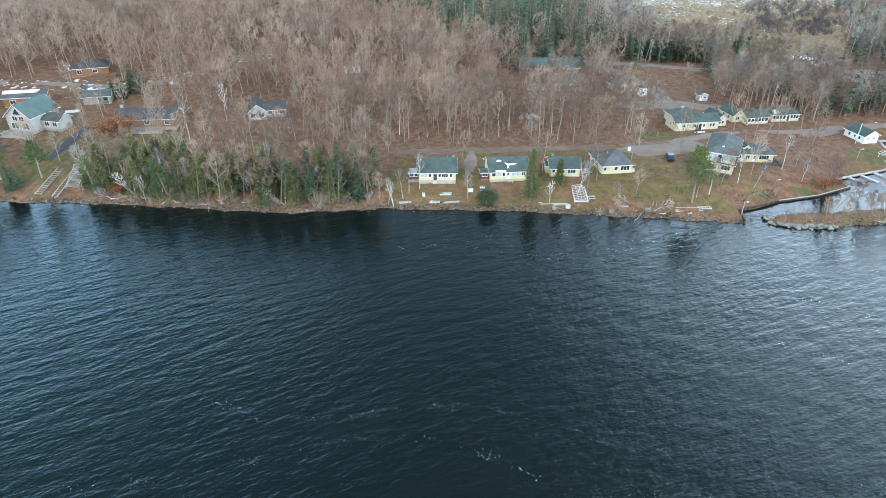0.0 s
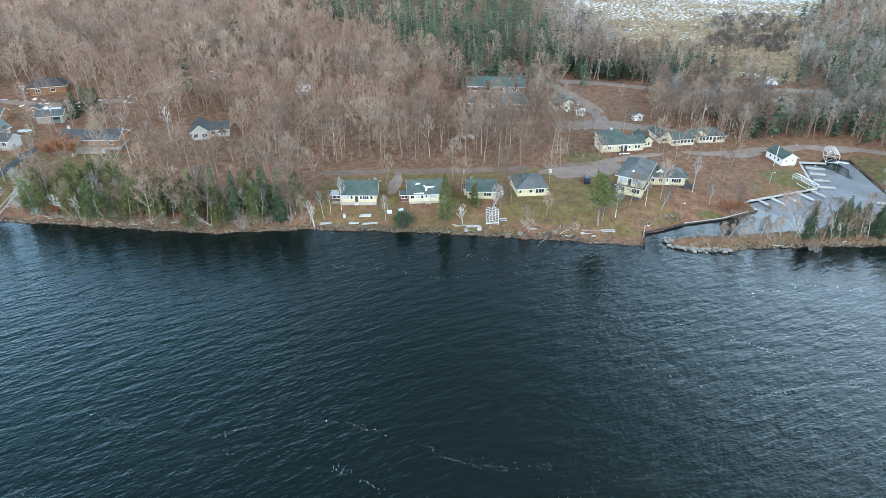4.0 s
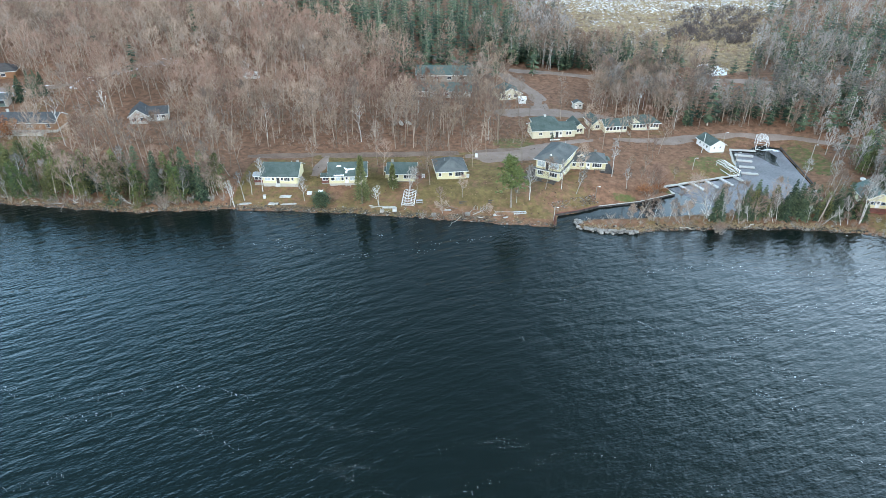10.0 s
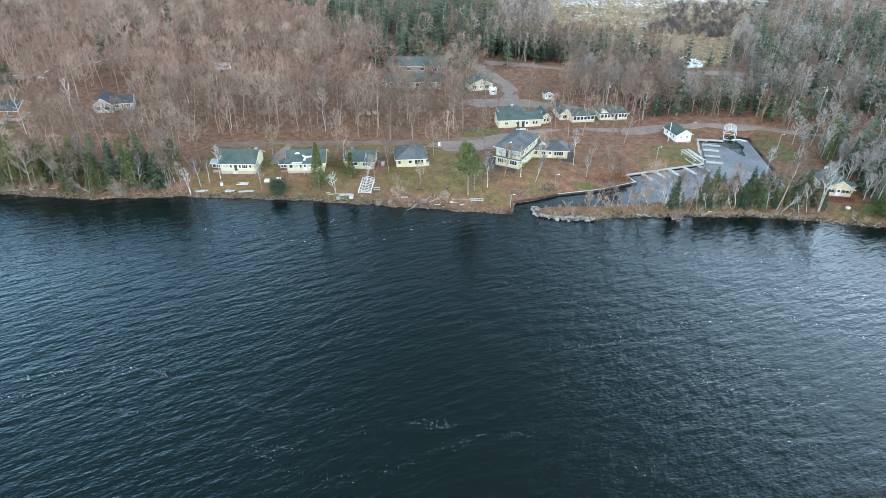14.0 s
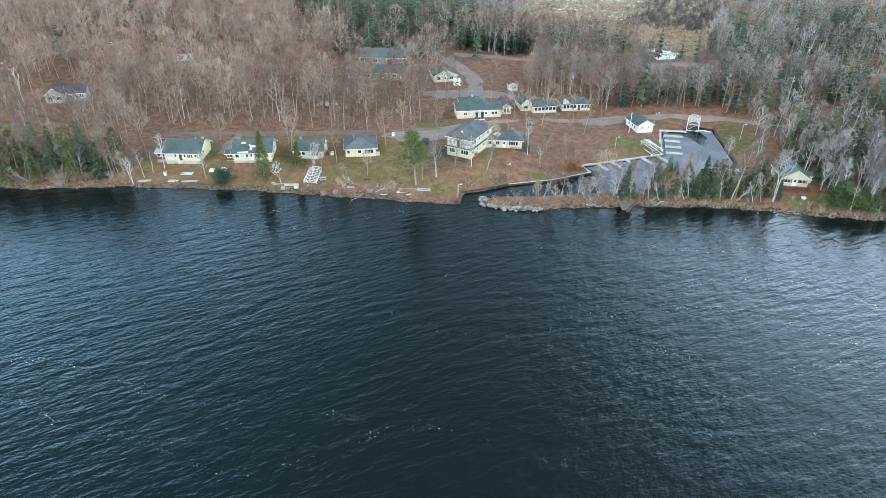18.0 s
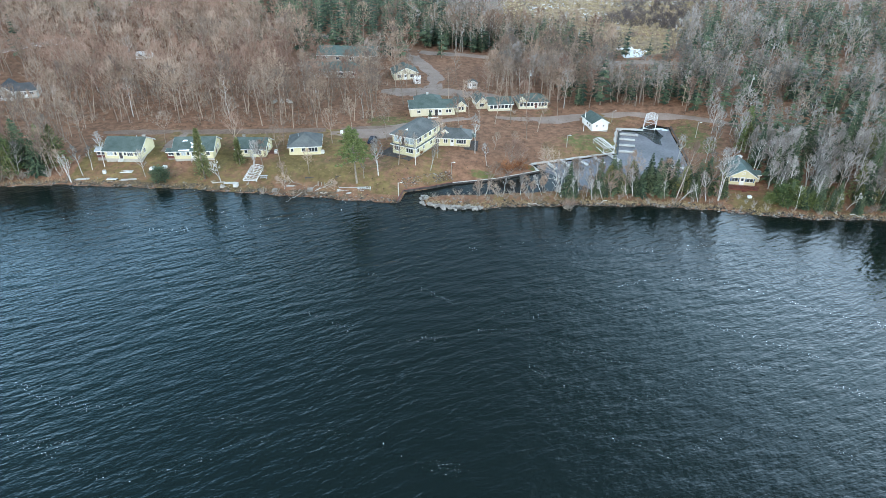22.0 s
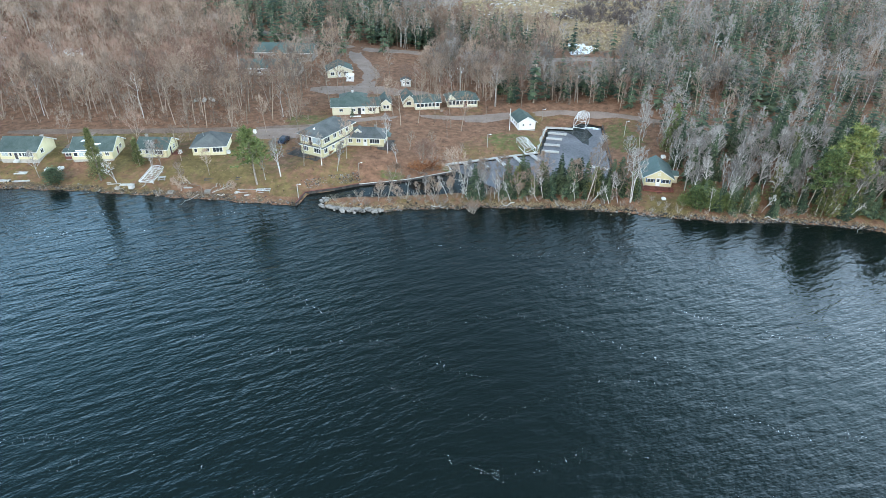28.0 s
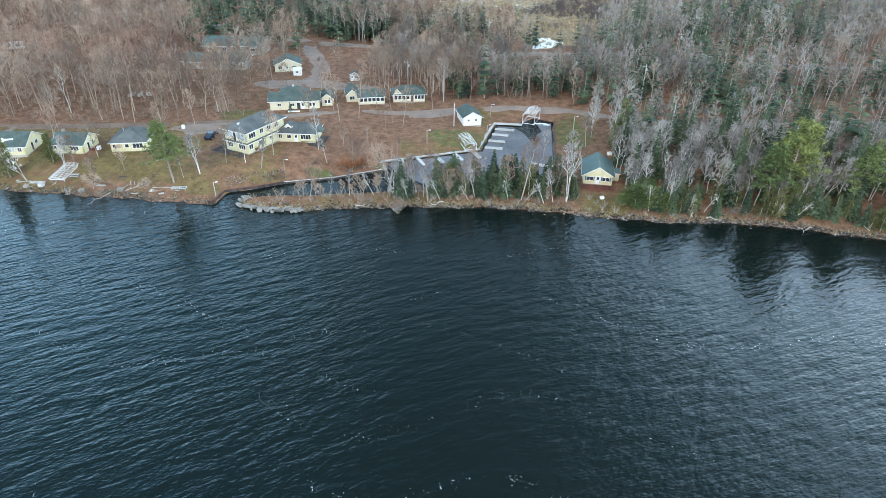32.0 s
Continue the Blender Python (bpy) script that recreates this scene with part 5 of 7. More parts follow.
def canopy(x, y, z, yaw, n, w, high, rise, label, lean=0.0, legs=True):
    """A boat-lift canopy: bowed white tubes over a lift cradle."""
    r = thing("boat_lift", pose(x, y, z, 0, 0, yaw) @ pose(0, 0, 0, lean), label, "boat lift", "boat lifts")
    k = 9
    for i in range(k + 1):
        q = n * i / k
        arc = [(w * j / 8, q, high + rise * math.sin(math.pi * j / 8)) for j in range(9)]
        part("bow", rods((0.045, *arc), sides=5), M["metal"], r)
    for j in (0, 2, 4, 6, 8):
        part("purlin", rods((0.045, (w * j / 8, 0, high + rise * math.sin(math.pi * j / 8)), (w * j / 8, n, high + rise * math.sin(math.pi * j / 8))), sides=5), M["metal"], r)
    if legs:
        for s in (0, w):
            for q in (0.6, n - 0.6):
                part("post", rods((0.06, (s, q, 0), (s, q, high)), sides=6), M["metal"], r)
            part("cradle_beam", rods((0.07, (s, 0.3, 0.5), (s, n - 0.3, 0.5)), sides=6), M["metal"], r)
        for q in (0.6, n - 0.6):
            part("cross_beam", rods((0.07, (0, q, 0.35), (w, q, 0.35)), sides=6), M["metal"], r)
            part("brace", rods((0.04, (0, q, 0.4), (w, q, high)), sides=5), M["metal"], r)


canopy(129.9, 163.6, 0.7, 14, 8.0, 3.2, 1.9, 0.45, "white tubular boat lift canopy standing on the bank")
canopy(146.8, 186.6, 0.3, -20, 7.6, 3.6, 3.0, 0.7, "tall white boat lift frame at the harbour head")
canopy(32.8, 138.2, 1.6, -2, 7.2, 3.3, 0.9, 0.4, "white bowed canopy frame parked on the beach", lean=6)
slatted_dock(-97.4, 144.4, 10, 9.4, 3.2, ground_z(-97, 144.4) + 0.6, ashore(-97, 144.4, 9.4), "white slatted dock section leaning on the beach", 0.7)
slatted_dock(-68.4, 145.2, 2, 6.4, 1.5, ground_z(-68, 145.2) + 0.6, ashore(-68, 145.2, 6.4), "white slatted dock section under the cedars", 0.7)


def rail_track(x, y, yaw, n, w):
    r = thing("boat_railway", pose(x, y, ground_z(x, y) + 0.25, 0, 0, yaw) @ pose(0, 0, 0, ashore(x, y, n)), "wooden boat railway ladder running down to the water", "boat ramp", "boat railways")
    for s in (0, w):
        part("rail", boxes((s, s + 0.14, 0, n, 0, 0.16)), M["grey_wood"], r)
    for i in range(int(n / 0.8)):
        part("sleeper", boxes((-0.1, w + 0.24, i * 0.8 + 0.2, i * 0.8 + 0.36, -0.1, 0.0)), M["grey_wood"], r)


rail_track(-104.4, 142.2, -9, 10.5, 1.7)
rail_track(-99.6, 141.4, -6, 10.0, 1.4)


def seawall(line, z=0.75, label="dark board seawall with a pale timber cap", cap="dock"):
    r = thing("seawall", Matrix.Identity(4), label, "seawall")
    for a, b in zip(line, line[1:]):
        yaw, n = run_frame(a, b)
        local = pose(a[0], a[1], 0, 0, 0, yaw)
        c = part("cap_beam", boxes((0, n, -0.13, 0.13, z, z + 0.1)), M[cap], r)
        c.matrix_local = local
        k = max(1, int(n / 0.8))
        for i in range(k):
            p = part("board", boxes((n * i / k + 0.01, n * (i + 1) / k - 0.01, -0.08, 0.08, -1.2, z)), M["dark_wood"], r)
            p.matrix_local = local


seawall([(86.4, 143.2), (98.2, 146.5), (110, 152.2)], 0.5)
seawall([(72.9, 131.6), (73.9, 137.8), (80.8, 140.4), (86.4, 143.2)], 0.7, "low dark timber wall at the channel mouth", "maroon")
seawall([(156.7, 190.2), (153.2, 158.0), (152.3, 155.4)], 0.45, "dark timber bulkhead along the harbour's east bank", "dark_wood")
r = thing("bank_revetment", Matrix.Identity(4), "grey stone revetment above the channel wall", "stones", kind="stuff")


def stones_stuff(name, spots, label, seed, parent=None):
    """Many loose stones joined into one mesh."""
    rnd = random.Random(seed)
    base = []
    for k in range(6):
        bm = rough_stone(seed * 10 + k, 1.0)
        bmesh.ops.triangulate(bm, faces=bm.faces)
        bm.verts.ensure_lookup_table()
        base.append((np.array([v.co[:] for v in bm.verts]), np.array([[v.index for v in f.verts] for f in bm.faces])))
        bm.free()
    vs, fs, n = [], [], 0
    for x, y, z, s in spots:
        v, f = base[rnd.randrange(6)]
        a = rnd.uniform(0, 6.28)
        c, q = math.cos(a) * s, math.sin(a) * s
        vs.append(np.stack([v[:, 0] * c - v[:, 1] * q + x, v[:, 0] * q + v[:, 1] * c + y, v[:, 2] * s + z], 1))
        fs.append(f + n)
        n += len(v)
    me = mesh_of(name, np.concatenate(vs), np.concatenate(fs), [M["rock"]])
    ob = new(name, me)
    if parent is not None:
        ob.parent = parent
        return ob
    return tagged(ob, label, "stones", kind="stuff")


rnd = random.Random(11)
spots = []
for k in range(700):
    t = rnd.random()
    x, y = 74.3 + 12.6 * t, 138.6 + 5.6 * t
    off = rnd.uniform(0.3, 3.2)
    x, y = x - 0.42 * off, y + 0.9 * off
    spots.append((x, y, ground_z(x, y) + 0.03, rnd.uniform(0.12, 0.34)))
stones_stuff("revetment_stones", spots, "", 3, r)
spots = []
for k in range(1700):
    x = rnd.uniform(-150, 240)
    if 73 < x < 79:
        continue
    off = rnd.gauss(0.25, 0.75)
    y = float(shore_y(x)) + off
    spots.append((x, y, max(ground_z(x, y), -0.15) + 0.02, rnd.choice((0.15, 0.2, 0.25, 0.3, 0.45, 0.7)) * rnd.uniform(0.7, 1.2)))
stones_stuff("shore_stones", spots, "scattered grey stones along the waterline", 5)

# the jetty's armour: big blocks, one by one
jetty = thing("rock_jetty", pose(79, 131, 0), "jetty tip armoured with large pale and dark boulders", "jetty")
meshes = []
for k in range(10):
    bm = rough_stone(900 + k, 1.0)
    me = bpy.data.meshes.new("boulder")
    bm.to_mesh(me)
    bm.free()
    me.materials.append(M["rock"])
    meshes.append(me)
for k in range(170):
    t = k / 170
    x = 78.6 + 15.5 * t
    y = float(shore_y(x)) + rnd.gauss(0.2, 0.6)
    if t < 0.12:
        y = 131.4 + rnd.uniform(-0.6, 4.0)
    o = new("boulder", meshes[rnd.randrange(10)])
    o.parent = jetty
    s = rnd.uniform(0.6, 1.35)
    o.matrix_local = pose(x - 79, y - 131, rnd.uniform(0.05, 0.5), rnd.uniform(-20, 20), rnd.uniform(-20, 20), rnd.uniform(0, 360)) @ Matrix.Diagonal((s, s, s, 1))


def post_lamp(x, y, high, label="weathered pole lamp with a small head", pole="grey_wood", head=True, name="lamp_post"):
    r = thing(name, on_ground(x, y), label, "pole")
    part("pole", rods((0.09, (0, 0, -0.3), (0, 0, high)), sides=7), M[pole], r)
    if head:
        part("arm", rods((0.04, (0, 0, high - 0.15), (0.7, 0, high))), M["steel"], r)
        part("lamp_head", boxes((0.55, 1.0, -0.12, 0.12, high - 0.05, high + 0.08)), M["white"], r)


post_lamp(160.4, 177.5, 4.8)
post_lamp(136.0, 175.5, 4.0)
post_lamp(73.0, 134.5, 3.6, "white post lamp at the channel mouth", "birch")
post_lamp(86.0, 146.4, 3.2)
post_lamp(119.5, 167.2, 3.8)
post_lamp(126.6, 180.4, 6.6, "slim white flagpole beside the garage", "white", False, "flagpole")
post_lamp(137.6, 191.0, 3.8)


def utility_pole(x, y, high=10.0, yaw=0):
    r = thing("utility_pole", on_ground(x, y, yaw), "tall grey wooden utility pole with crossarm", "pole", "utility poles")
    part("pole", rods((0.15, (0, 0, -0.3), (0, 0, high)), sides=8), M["grey_wood"], r)
    part("crossarm", boxes((-1.1, 1.1, -0.06, 0.06, high - 0.75, high - 0.6)), M["grey_wood"], r)
    for q in (-1.0, 0.0, 1.0):
        part("insulator", rods((0.05, (q, 0, high - 0.6), (q, 0, high - 0.35))), M["white"], r)
    part("transformer", rods((0.22, (0.35, 0, high - 2.0), (0.35, 0, high - 1.2)), sides=8), M["steel"], r)
    return x, y, ground_z(x, y) + high - 0.4


tops = [utility_pole(*q) for q in ((-122.5, 202, 10.5), (-106.3, 188.3, 9), (111.5, 206, 10.5), (150, 206, 10), (186, 205, 10), (206, 238, 11.5), (222, 268, 11.5), (88, 270, 10), (140, 280, 10))]


def wire(a, b, sag=0.9):
    r = thing("power_line", Matrix.Identity(4), "thin dark overhead power cable between poles", "cable", "overhead cables")
    pts = [(a[0] + (b[0] - a[0]) * k / 8, a[1] + (b[1] - a[1]) * k / 8, a[2] + (b[2] - a[2]) * k / 8 - sag * 4 * (k / 8) * (1 - k / 8)) for k in range(9)]
    part("cable", rods((0.018, *pts), sides=4), M["rubber"], r)


for a, b in ((0, 1), (2, 3), (3, 4), (4, 5), (5, 6), (7, 8)):
    wire(tops[a], tops[b])


def car(x, y, yaw, paint="car", label="dark blue car parked on the gravel"):
    r = thing("car", on_ground(x, y, yaw) @ pose(0, 0, 0.16), label, "car", "parked cars")
    bm = bmesh.new()
    side = [(-2.2, 0.3), (-2.25, 0.8), (-1.5, 0.95), (-0.8, 1.42), (0.9, 1.45), (1.6, 1.0), (2.2, 0.85), (2.25, 0.3)]
    a = [bm.verts.new((px, -0.87 + (0.14 if pz > 1.2 else 0), pz)) for px, pz in side]
    b = [bm.verts.new((px, 0.87 - (0.14 if pz > 1.2 else 0), pz)) for px, pz in side]
    bm.faces.new(a)
    bm.faces.new(b[::-1])
    for i in range(8):
        bm.faces.new((a[i], b[i], b[(i + 1) % 8], a[(i + 1) % 8]))
    bmesh.ops.recalc_face_normals(bm, faces=bm.faces)
    part("body", bm, M[paint], r)
    for x0, z0, x1, z1 in ((-1.48, 0.99, -0.84, 1.4), (1.56, 1.04, 0.93, 1.42)):
        s = -0.02 if x0 < 0 else 0.02
        part("windscreen", prism([(x0 + s, -0.68, z0), (x1 + s, -0.62, z1), (x1 + s, 0.62, z1), (x0 + s, 0.68, z0)], (s, 0, 0.012)), M["glass"], r)
    for sy in (-1, 1):
        part("side_window", prism([(-1.2, sy * 0.86, 1.0), (1.35, sy * 0.86, 1.02), (0.85, sy * 0.76, 1.38), (-0.75, sy * 0.76, 1.36)], (0, sy * 0.012, 0)), M["glass"], r)
        for px in (-1.4, 1.4):
            w = part("wheel", rods((0.33, (px, sy * 0.7, 0.17), (px, sy * 0.9, 0.17)), sides=14), M["rubber"], r)
            part("rim", rods((0.19, (px, sy * 0.88, 0.17), (px, sy * 0.915, 0.17)), sides=10), M["steel"], w)
        part("headlight", boxes((2.2, 2.27, sy * 0.6 - 0.16, sy * 0.6 + 0.16, 0.6, 0.75)), M["white"], r)


car(63.2, 161.5, 82)


def picnic_table(x, y, yaw, mat="dock"):
    r = thing("picnic_table", on_ground(x, y, yaw), "white wooden picnic table on the lawn", "table", "picnic tables")
    for k in range(4):
        part("table_board", boxes((-0.9, 0.9, -0.36 + k * 0.18, -0.2 + k * 0.18, 0.72, 0.76)), M[mat], r)
    for s in (-0.75, 0.6):
        part("seat", boxes((-0.9, 0.9, s, s + 0.25, 0.42, 0.46)), M[mat], r)
    for q in (-0.7, 0.7):
        part("leg", prism([(q, -0.6, 0), (q, -0.5, 0), (q, -0.12, 0.72), (q, -0.22, 0.72)], (0.06, 0, 0)), M[mat], r)
        part("leg", prism([(q, 0.6, 0), (q, 0.5, 0), (q, 0.12, 0.72), (q, 0.22, 0.72)], (0.06, 0, 0)), M[mat], r)


def board_stack(x, y, yaw, n, w, rows, mat="dock", label="stack of white dock boards on the bank", tilt=0):
    r = thing("board_stack", on_ground(x, y, yaw) @ pose(0, 0, 0.12, tilt), label, "boards", "stacked dock parts")
    rr = random.Random(int(x * 10))
    for k in range(rows):
        a = rr.uniform(-0.3, 0.3)
        part("board", boxes((a, n + a, w * k / rows + 0.02, w * (k + 1) / rows - 0.02, 0, rr.uniform(0.06, 0.3))), M[mat], r)


def crate(x, y, yaw, s=0.9, mat="dock", label="pale wooden box on the shore", high=0.5):
    r = thing("box", on_ground(x, y, yaw), label, "box", "boxes on the shore")
    part("body", boxes((-s / 2, s / 2, -s / 2, s / 2, 0, high)), M[mat], r)
    part("lid", boxes((-s / 2 - 0.03, s / 2 + 0.03, -s / 2 - 0.03, s / 2 + 0.03, high, high + 0.06)), M[mat], r)


board_stack(-3.2, 139.3, 6, 2.6, 1.2, 5)
board_stack(0.2, 139.2, 10, 3.8, 1.5, 7)
board_stack(-11.2, 139.0, 12, 3.2, 1.4, 5)
board_stack(-1.0, 142.0, 2, 3.0, 1.6, 4, label="pale dock panel lying on the lawn")
crate(-5.0, 142.0, 5, 0.7, "dock", "small white box on the lawn", 0.9)
crate(7.0, 143.8, 0, 1.2, "white", "white bench box beside the tree", 0.5)
crate(10.0, 144.4, 0, 1.2, "white", "white bench box beside the tree", 0.5)
board_stack(24.4, 138.4, 14, 3.0, 2.0, 6, "grey_wood", "heap of grey dock planks below the birch")
board_stack(27.6, 138.3, 4, 3.4, 2.0, 6, "planks", "grey dock panel with a boxy frame", 0)
crate(31.0, 137.6, 0, 1.1, "planks", "weathered crate beside the canopy frame", 0.8)
crate(27.6, 137.2, 0, 0.9, "grey_wood", "grey wooden float at the waterline", 0.5)
picnic_table(37.4, 140.8, 8)
crate(41.5, 135.6, 0, 1.1, "grey_wood", "grey wooden float on the shore", 0.5)
board_stack(56.0, 140.2, 14, 4.2, 2.8, 9, "dark_wood", "dark slatted raft leaning on the slope", 6)
board_stack(44.2, 137.2, 5, 2.0, 0.9, 3)
crate(50.4, 136.0, 10, 1.3, "grey_wood", "grey wooden float below the steps", 0.5)
board_stack(57.4, 135.4, 4, 7.6, 1.9, 11, label="long stack of white dock sections by the channel")
board_stack(57.6, 136.6, 2, 6.8, 1.1, 6, label="white dock rails stacked on edge")
slatted_dock(62.6, 136.4, -86, 3.2, 1.2, 2.0, 0, "white dock frame resting on the stack", 0.5)
board_stack(59.8, 134.2, 20, 3.0, 0.8, 3)
r = thing("stone_steps", on_ground(48.4, 138.0, 4), "dark timber steps cut into the bank", "steps")
for k in range(7):
    part("step", boxes((0, 2.2, k * 0.42, k * 0.42 + 0.4, -0.5 + k * 0.2, -0.3 + k * 0.2)), M["dark_wood"], r)
for k in range(5):
    r = thing("fence_post", on_ground(52.2 + k * 0.8, 137.8 + 0.05 * k), "weathered short post on the bank", "post", "bank posts")
    part("post", rods((0.08, (0, 0, -0.2), (0.05 * k, 0, 1.0)), sides=6), M["grey_wood"], r)
crate(160.8, 136.4, 10, 0.8, "white", "white cooler box on the cabin's path", 0.45)
crate(167.2, 160.5, 10, 1.0, "white", "white box behind the cabin", 0.6)
crate(53.4, 167.6, 0, 0.7, "white", "white utility box beside the lane", 1.1)
crate(37.9, 152.5, 0, 0.8, "white", "white heating unit beside the cottage", 0.9)
crate(50.6, 153.0, 0, 0.8, "concrete", "grey bin beside the cottage", 0.8)


def rowboat(x, y, yaw, label="upturned white rowing boat on the ground", z=0.1, mat="boat"):
    r = thing("rowing_boat", on_ground(x, y, yaw) @ pose(0, 0, z), label, "boat", "small boats")
    bm = bmesh.new()
    rows = []
    for k in range(9):
        t = k / 8
        w = 0.75 * (1 - (2 * t - 1) ** 4) * (1 if t < 0.5 else 1 - (t - 0.5) * 0.5) + 0.02
        rows.append([bm.verts.new((t * 4.4 - 2.2, math.cos(math.pi * j / 6) * w, math.sin(math.pi * j / 6) * 0.5 * (0.6 + w))) for j in range(7)])
    for p, q in zip(rows, rows[1:]):
        for j in range(6):
            bm.faces.new((p[j], q[j], q[j + 1], p[j + 1]))
    bm.faces.new(rows[0])
    bm.faces.new(rows[-1][::-1])
    bmesh.ops.recalc_face_normals(bm, faces=bm.faces)
    part("hull", bm, M[mat], r, smooth=True)
    part("keel", boxes((-2.0, 2.0, -0.04, 0.04, 0.62, 0.7)), M[mat], r)


rowboat(-116.2, 187.6, 20)
rowboat(152.8, 189.6, 35, "pale boat under a cover in the harbour", 0.05)
rowboat(150.4, 157.8, 80, "small white boat moored by the end dock", 0.05)
for k in range(3):
    rowboat(25.5 + 2.4 * k, 197.2 + 0.5 * k, 80 + 25 * k, "pale boat hull stored in the woods", 0.0, "grey_wood")


def foam():
    """Flecks of foam in long drift lines on the open water."""
    rr = random.Random(31)
    vs, fs = [], []

    def fleck(x, y, s):
        n = len(vs)
        a = rr.uniform(0, 6.28)
        for k in range(4):
            q = a + k * 1.57
            vs.append((x + math.cos(q) * s * rr.uniform(0.6, 1.5), y + math.sin(q) * s * rr.uniform(0.4, 0.9), 0.06))
        fs.extend([(n, n + 1, n + 2), (n, n + 2, n + 3)])

    for x0, x1, y0, slope, wave, many in ((-40, 40, 72, -0.10, 3, 700), (-30, 60, 62, -0.07, 4, 480), (0, 60, 124, 0.02, 2.5, 300), (60, 120, 84, -0.12, 3, 520), (70, 150, 96, -0.18, 4, 520), (100, 170, 72, -0.05, 5, 460), (120, 200, 100, -0.2, 4, 420),
                                         (20, 90, 52, 0.05, 4, 320), (-70, -10, 54, -0.05, 3, 320), (90, 150, 112, 0.03, 2, 260), (-10, 45, 119, -0.05, 2, 300), (110, 160, 60, -0.1, 3, 380)):
        for k in range(many):
            t = rr.random()
            x = x0 + (x1 - x0) * t
            cl = 0.5 + 0.5 * math.sin(t * 37 + x0) * math.sin(t * 11)
            if rr.random() > cl:
                continue
            y = y0 + slope * (x - x0) + wave * math.sin(t * 9 + y0) + rr.gauss(0, 0.55)
            fleck(x, y, rr.choice((0.03, 0.04, 0.055, 0.07)))
    tagged(new("foam_flecks", mesh_of("foam_flecks", vs, fs, [M["snow"]])), "thin drifting lines of white foam flecks", "foam", kind="stuff")


foam()


# ---- trees ----
class Build:
    """Collects round bars and thin blades as triangles."""

    def __init__(self):
        self.v, self.f, self.m, self.n = [], [], [], 0

    def bar(self, p, q, r0, r1, sides, mat=0):
        p, q = np.array(p, float), np.array(q, float)
        d = q - p
        d /= np.linalg.norm(d) + 1e-9
        a = np.cross(d, (0, 0, 1) if abs(d[2]) < 0.9 else (1, 0, 0))
        a /= np.linalg.norm(a)
        b = np.cross(d, a)
        ang = np.arange(sides) * 2 * math.pi / sides
        ring = np.cos(ang)[:, None] * a + np.sin(ang)[:, None] * b
        self.v += [p + ring * r0, q + ring * r1]
        for k in range(sides):
            j = (k + 1) % sides
            self.f += [(self.n + k, self.n + j, self.n + sides + j), (self.n + k, self.n + sides + j, self.n + sides + k)]
            self.m += [mat, mat]
        self.n += 2 * sides

    def tube(self, pts, radii, sides, mat=0):
        """One bar bent at its inner points."""
        ang = np.arange(sides) * 2 * math.pi / sides
        ring = np.stack([np.cos(ang), np.sin(ang), ang * 0], 1)
        self.v += [p + ring * r for p, r in zip(pts, radii)]
        for i in range(len(pts) - 1):
            for k in range(sides):
                a, b = self.n + i * sides + k, self.n + i * sides + (k + 1) % sides
                self.f += [(a, b, b + sides), (a, b + sides, a + sides)]
                self.m += [mat, mat]
        self.n += sides * len(pts)

    def blade(self, p, q, w, rnd, mat=0):
        """A thin tapering twig."""
        p, q = np.array(p, float), np.array(q, float)
        s = np.cross(q - p, (rnd.uniform(-1, 1), rnd.uniform(-1, 1), rnd.uniform(-1, 1)))
        s *= w / (np.linalg.norm(s) + 1e-9)
        self.v.append(np.array([p - s, p + s, q]))
        self.f.append((self.n, self.n + 1, self.n + 2))
        self.m.append(mat)
        self.n += 3

    def leaf(self, a, b, c, d, mat=0):
        self.v.append(np.array([a, b, c, d], float))
        self.f += [(self.n, self.n + 1, self.n + 2), (self.n, self.n + 2, self.n + 3)]
        self.m += [mat, mat]
        self.n += 4

    def done(self):
        return np.concatenate(self.v), np.array(self.f), np.array(self.m)


LEVELS = {4: (6, 5, 9, 3, 2, 0.05, 0.03), 3: (6, 5, 18, 6, 14, 0.032, 0.028), 2: (4, 3, 13, 5, 10, 0.042, 0.040), 1: (3, 3, 12, 4, 7, 0.06, 0.066), 0: (3, 3, 9, 3, 5, 0.10, 0.14)}


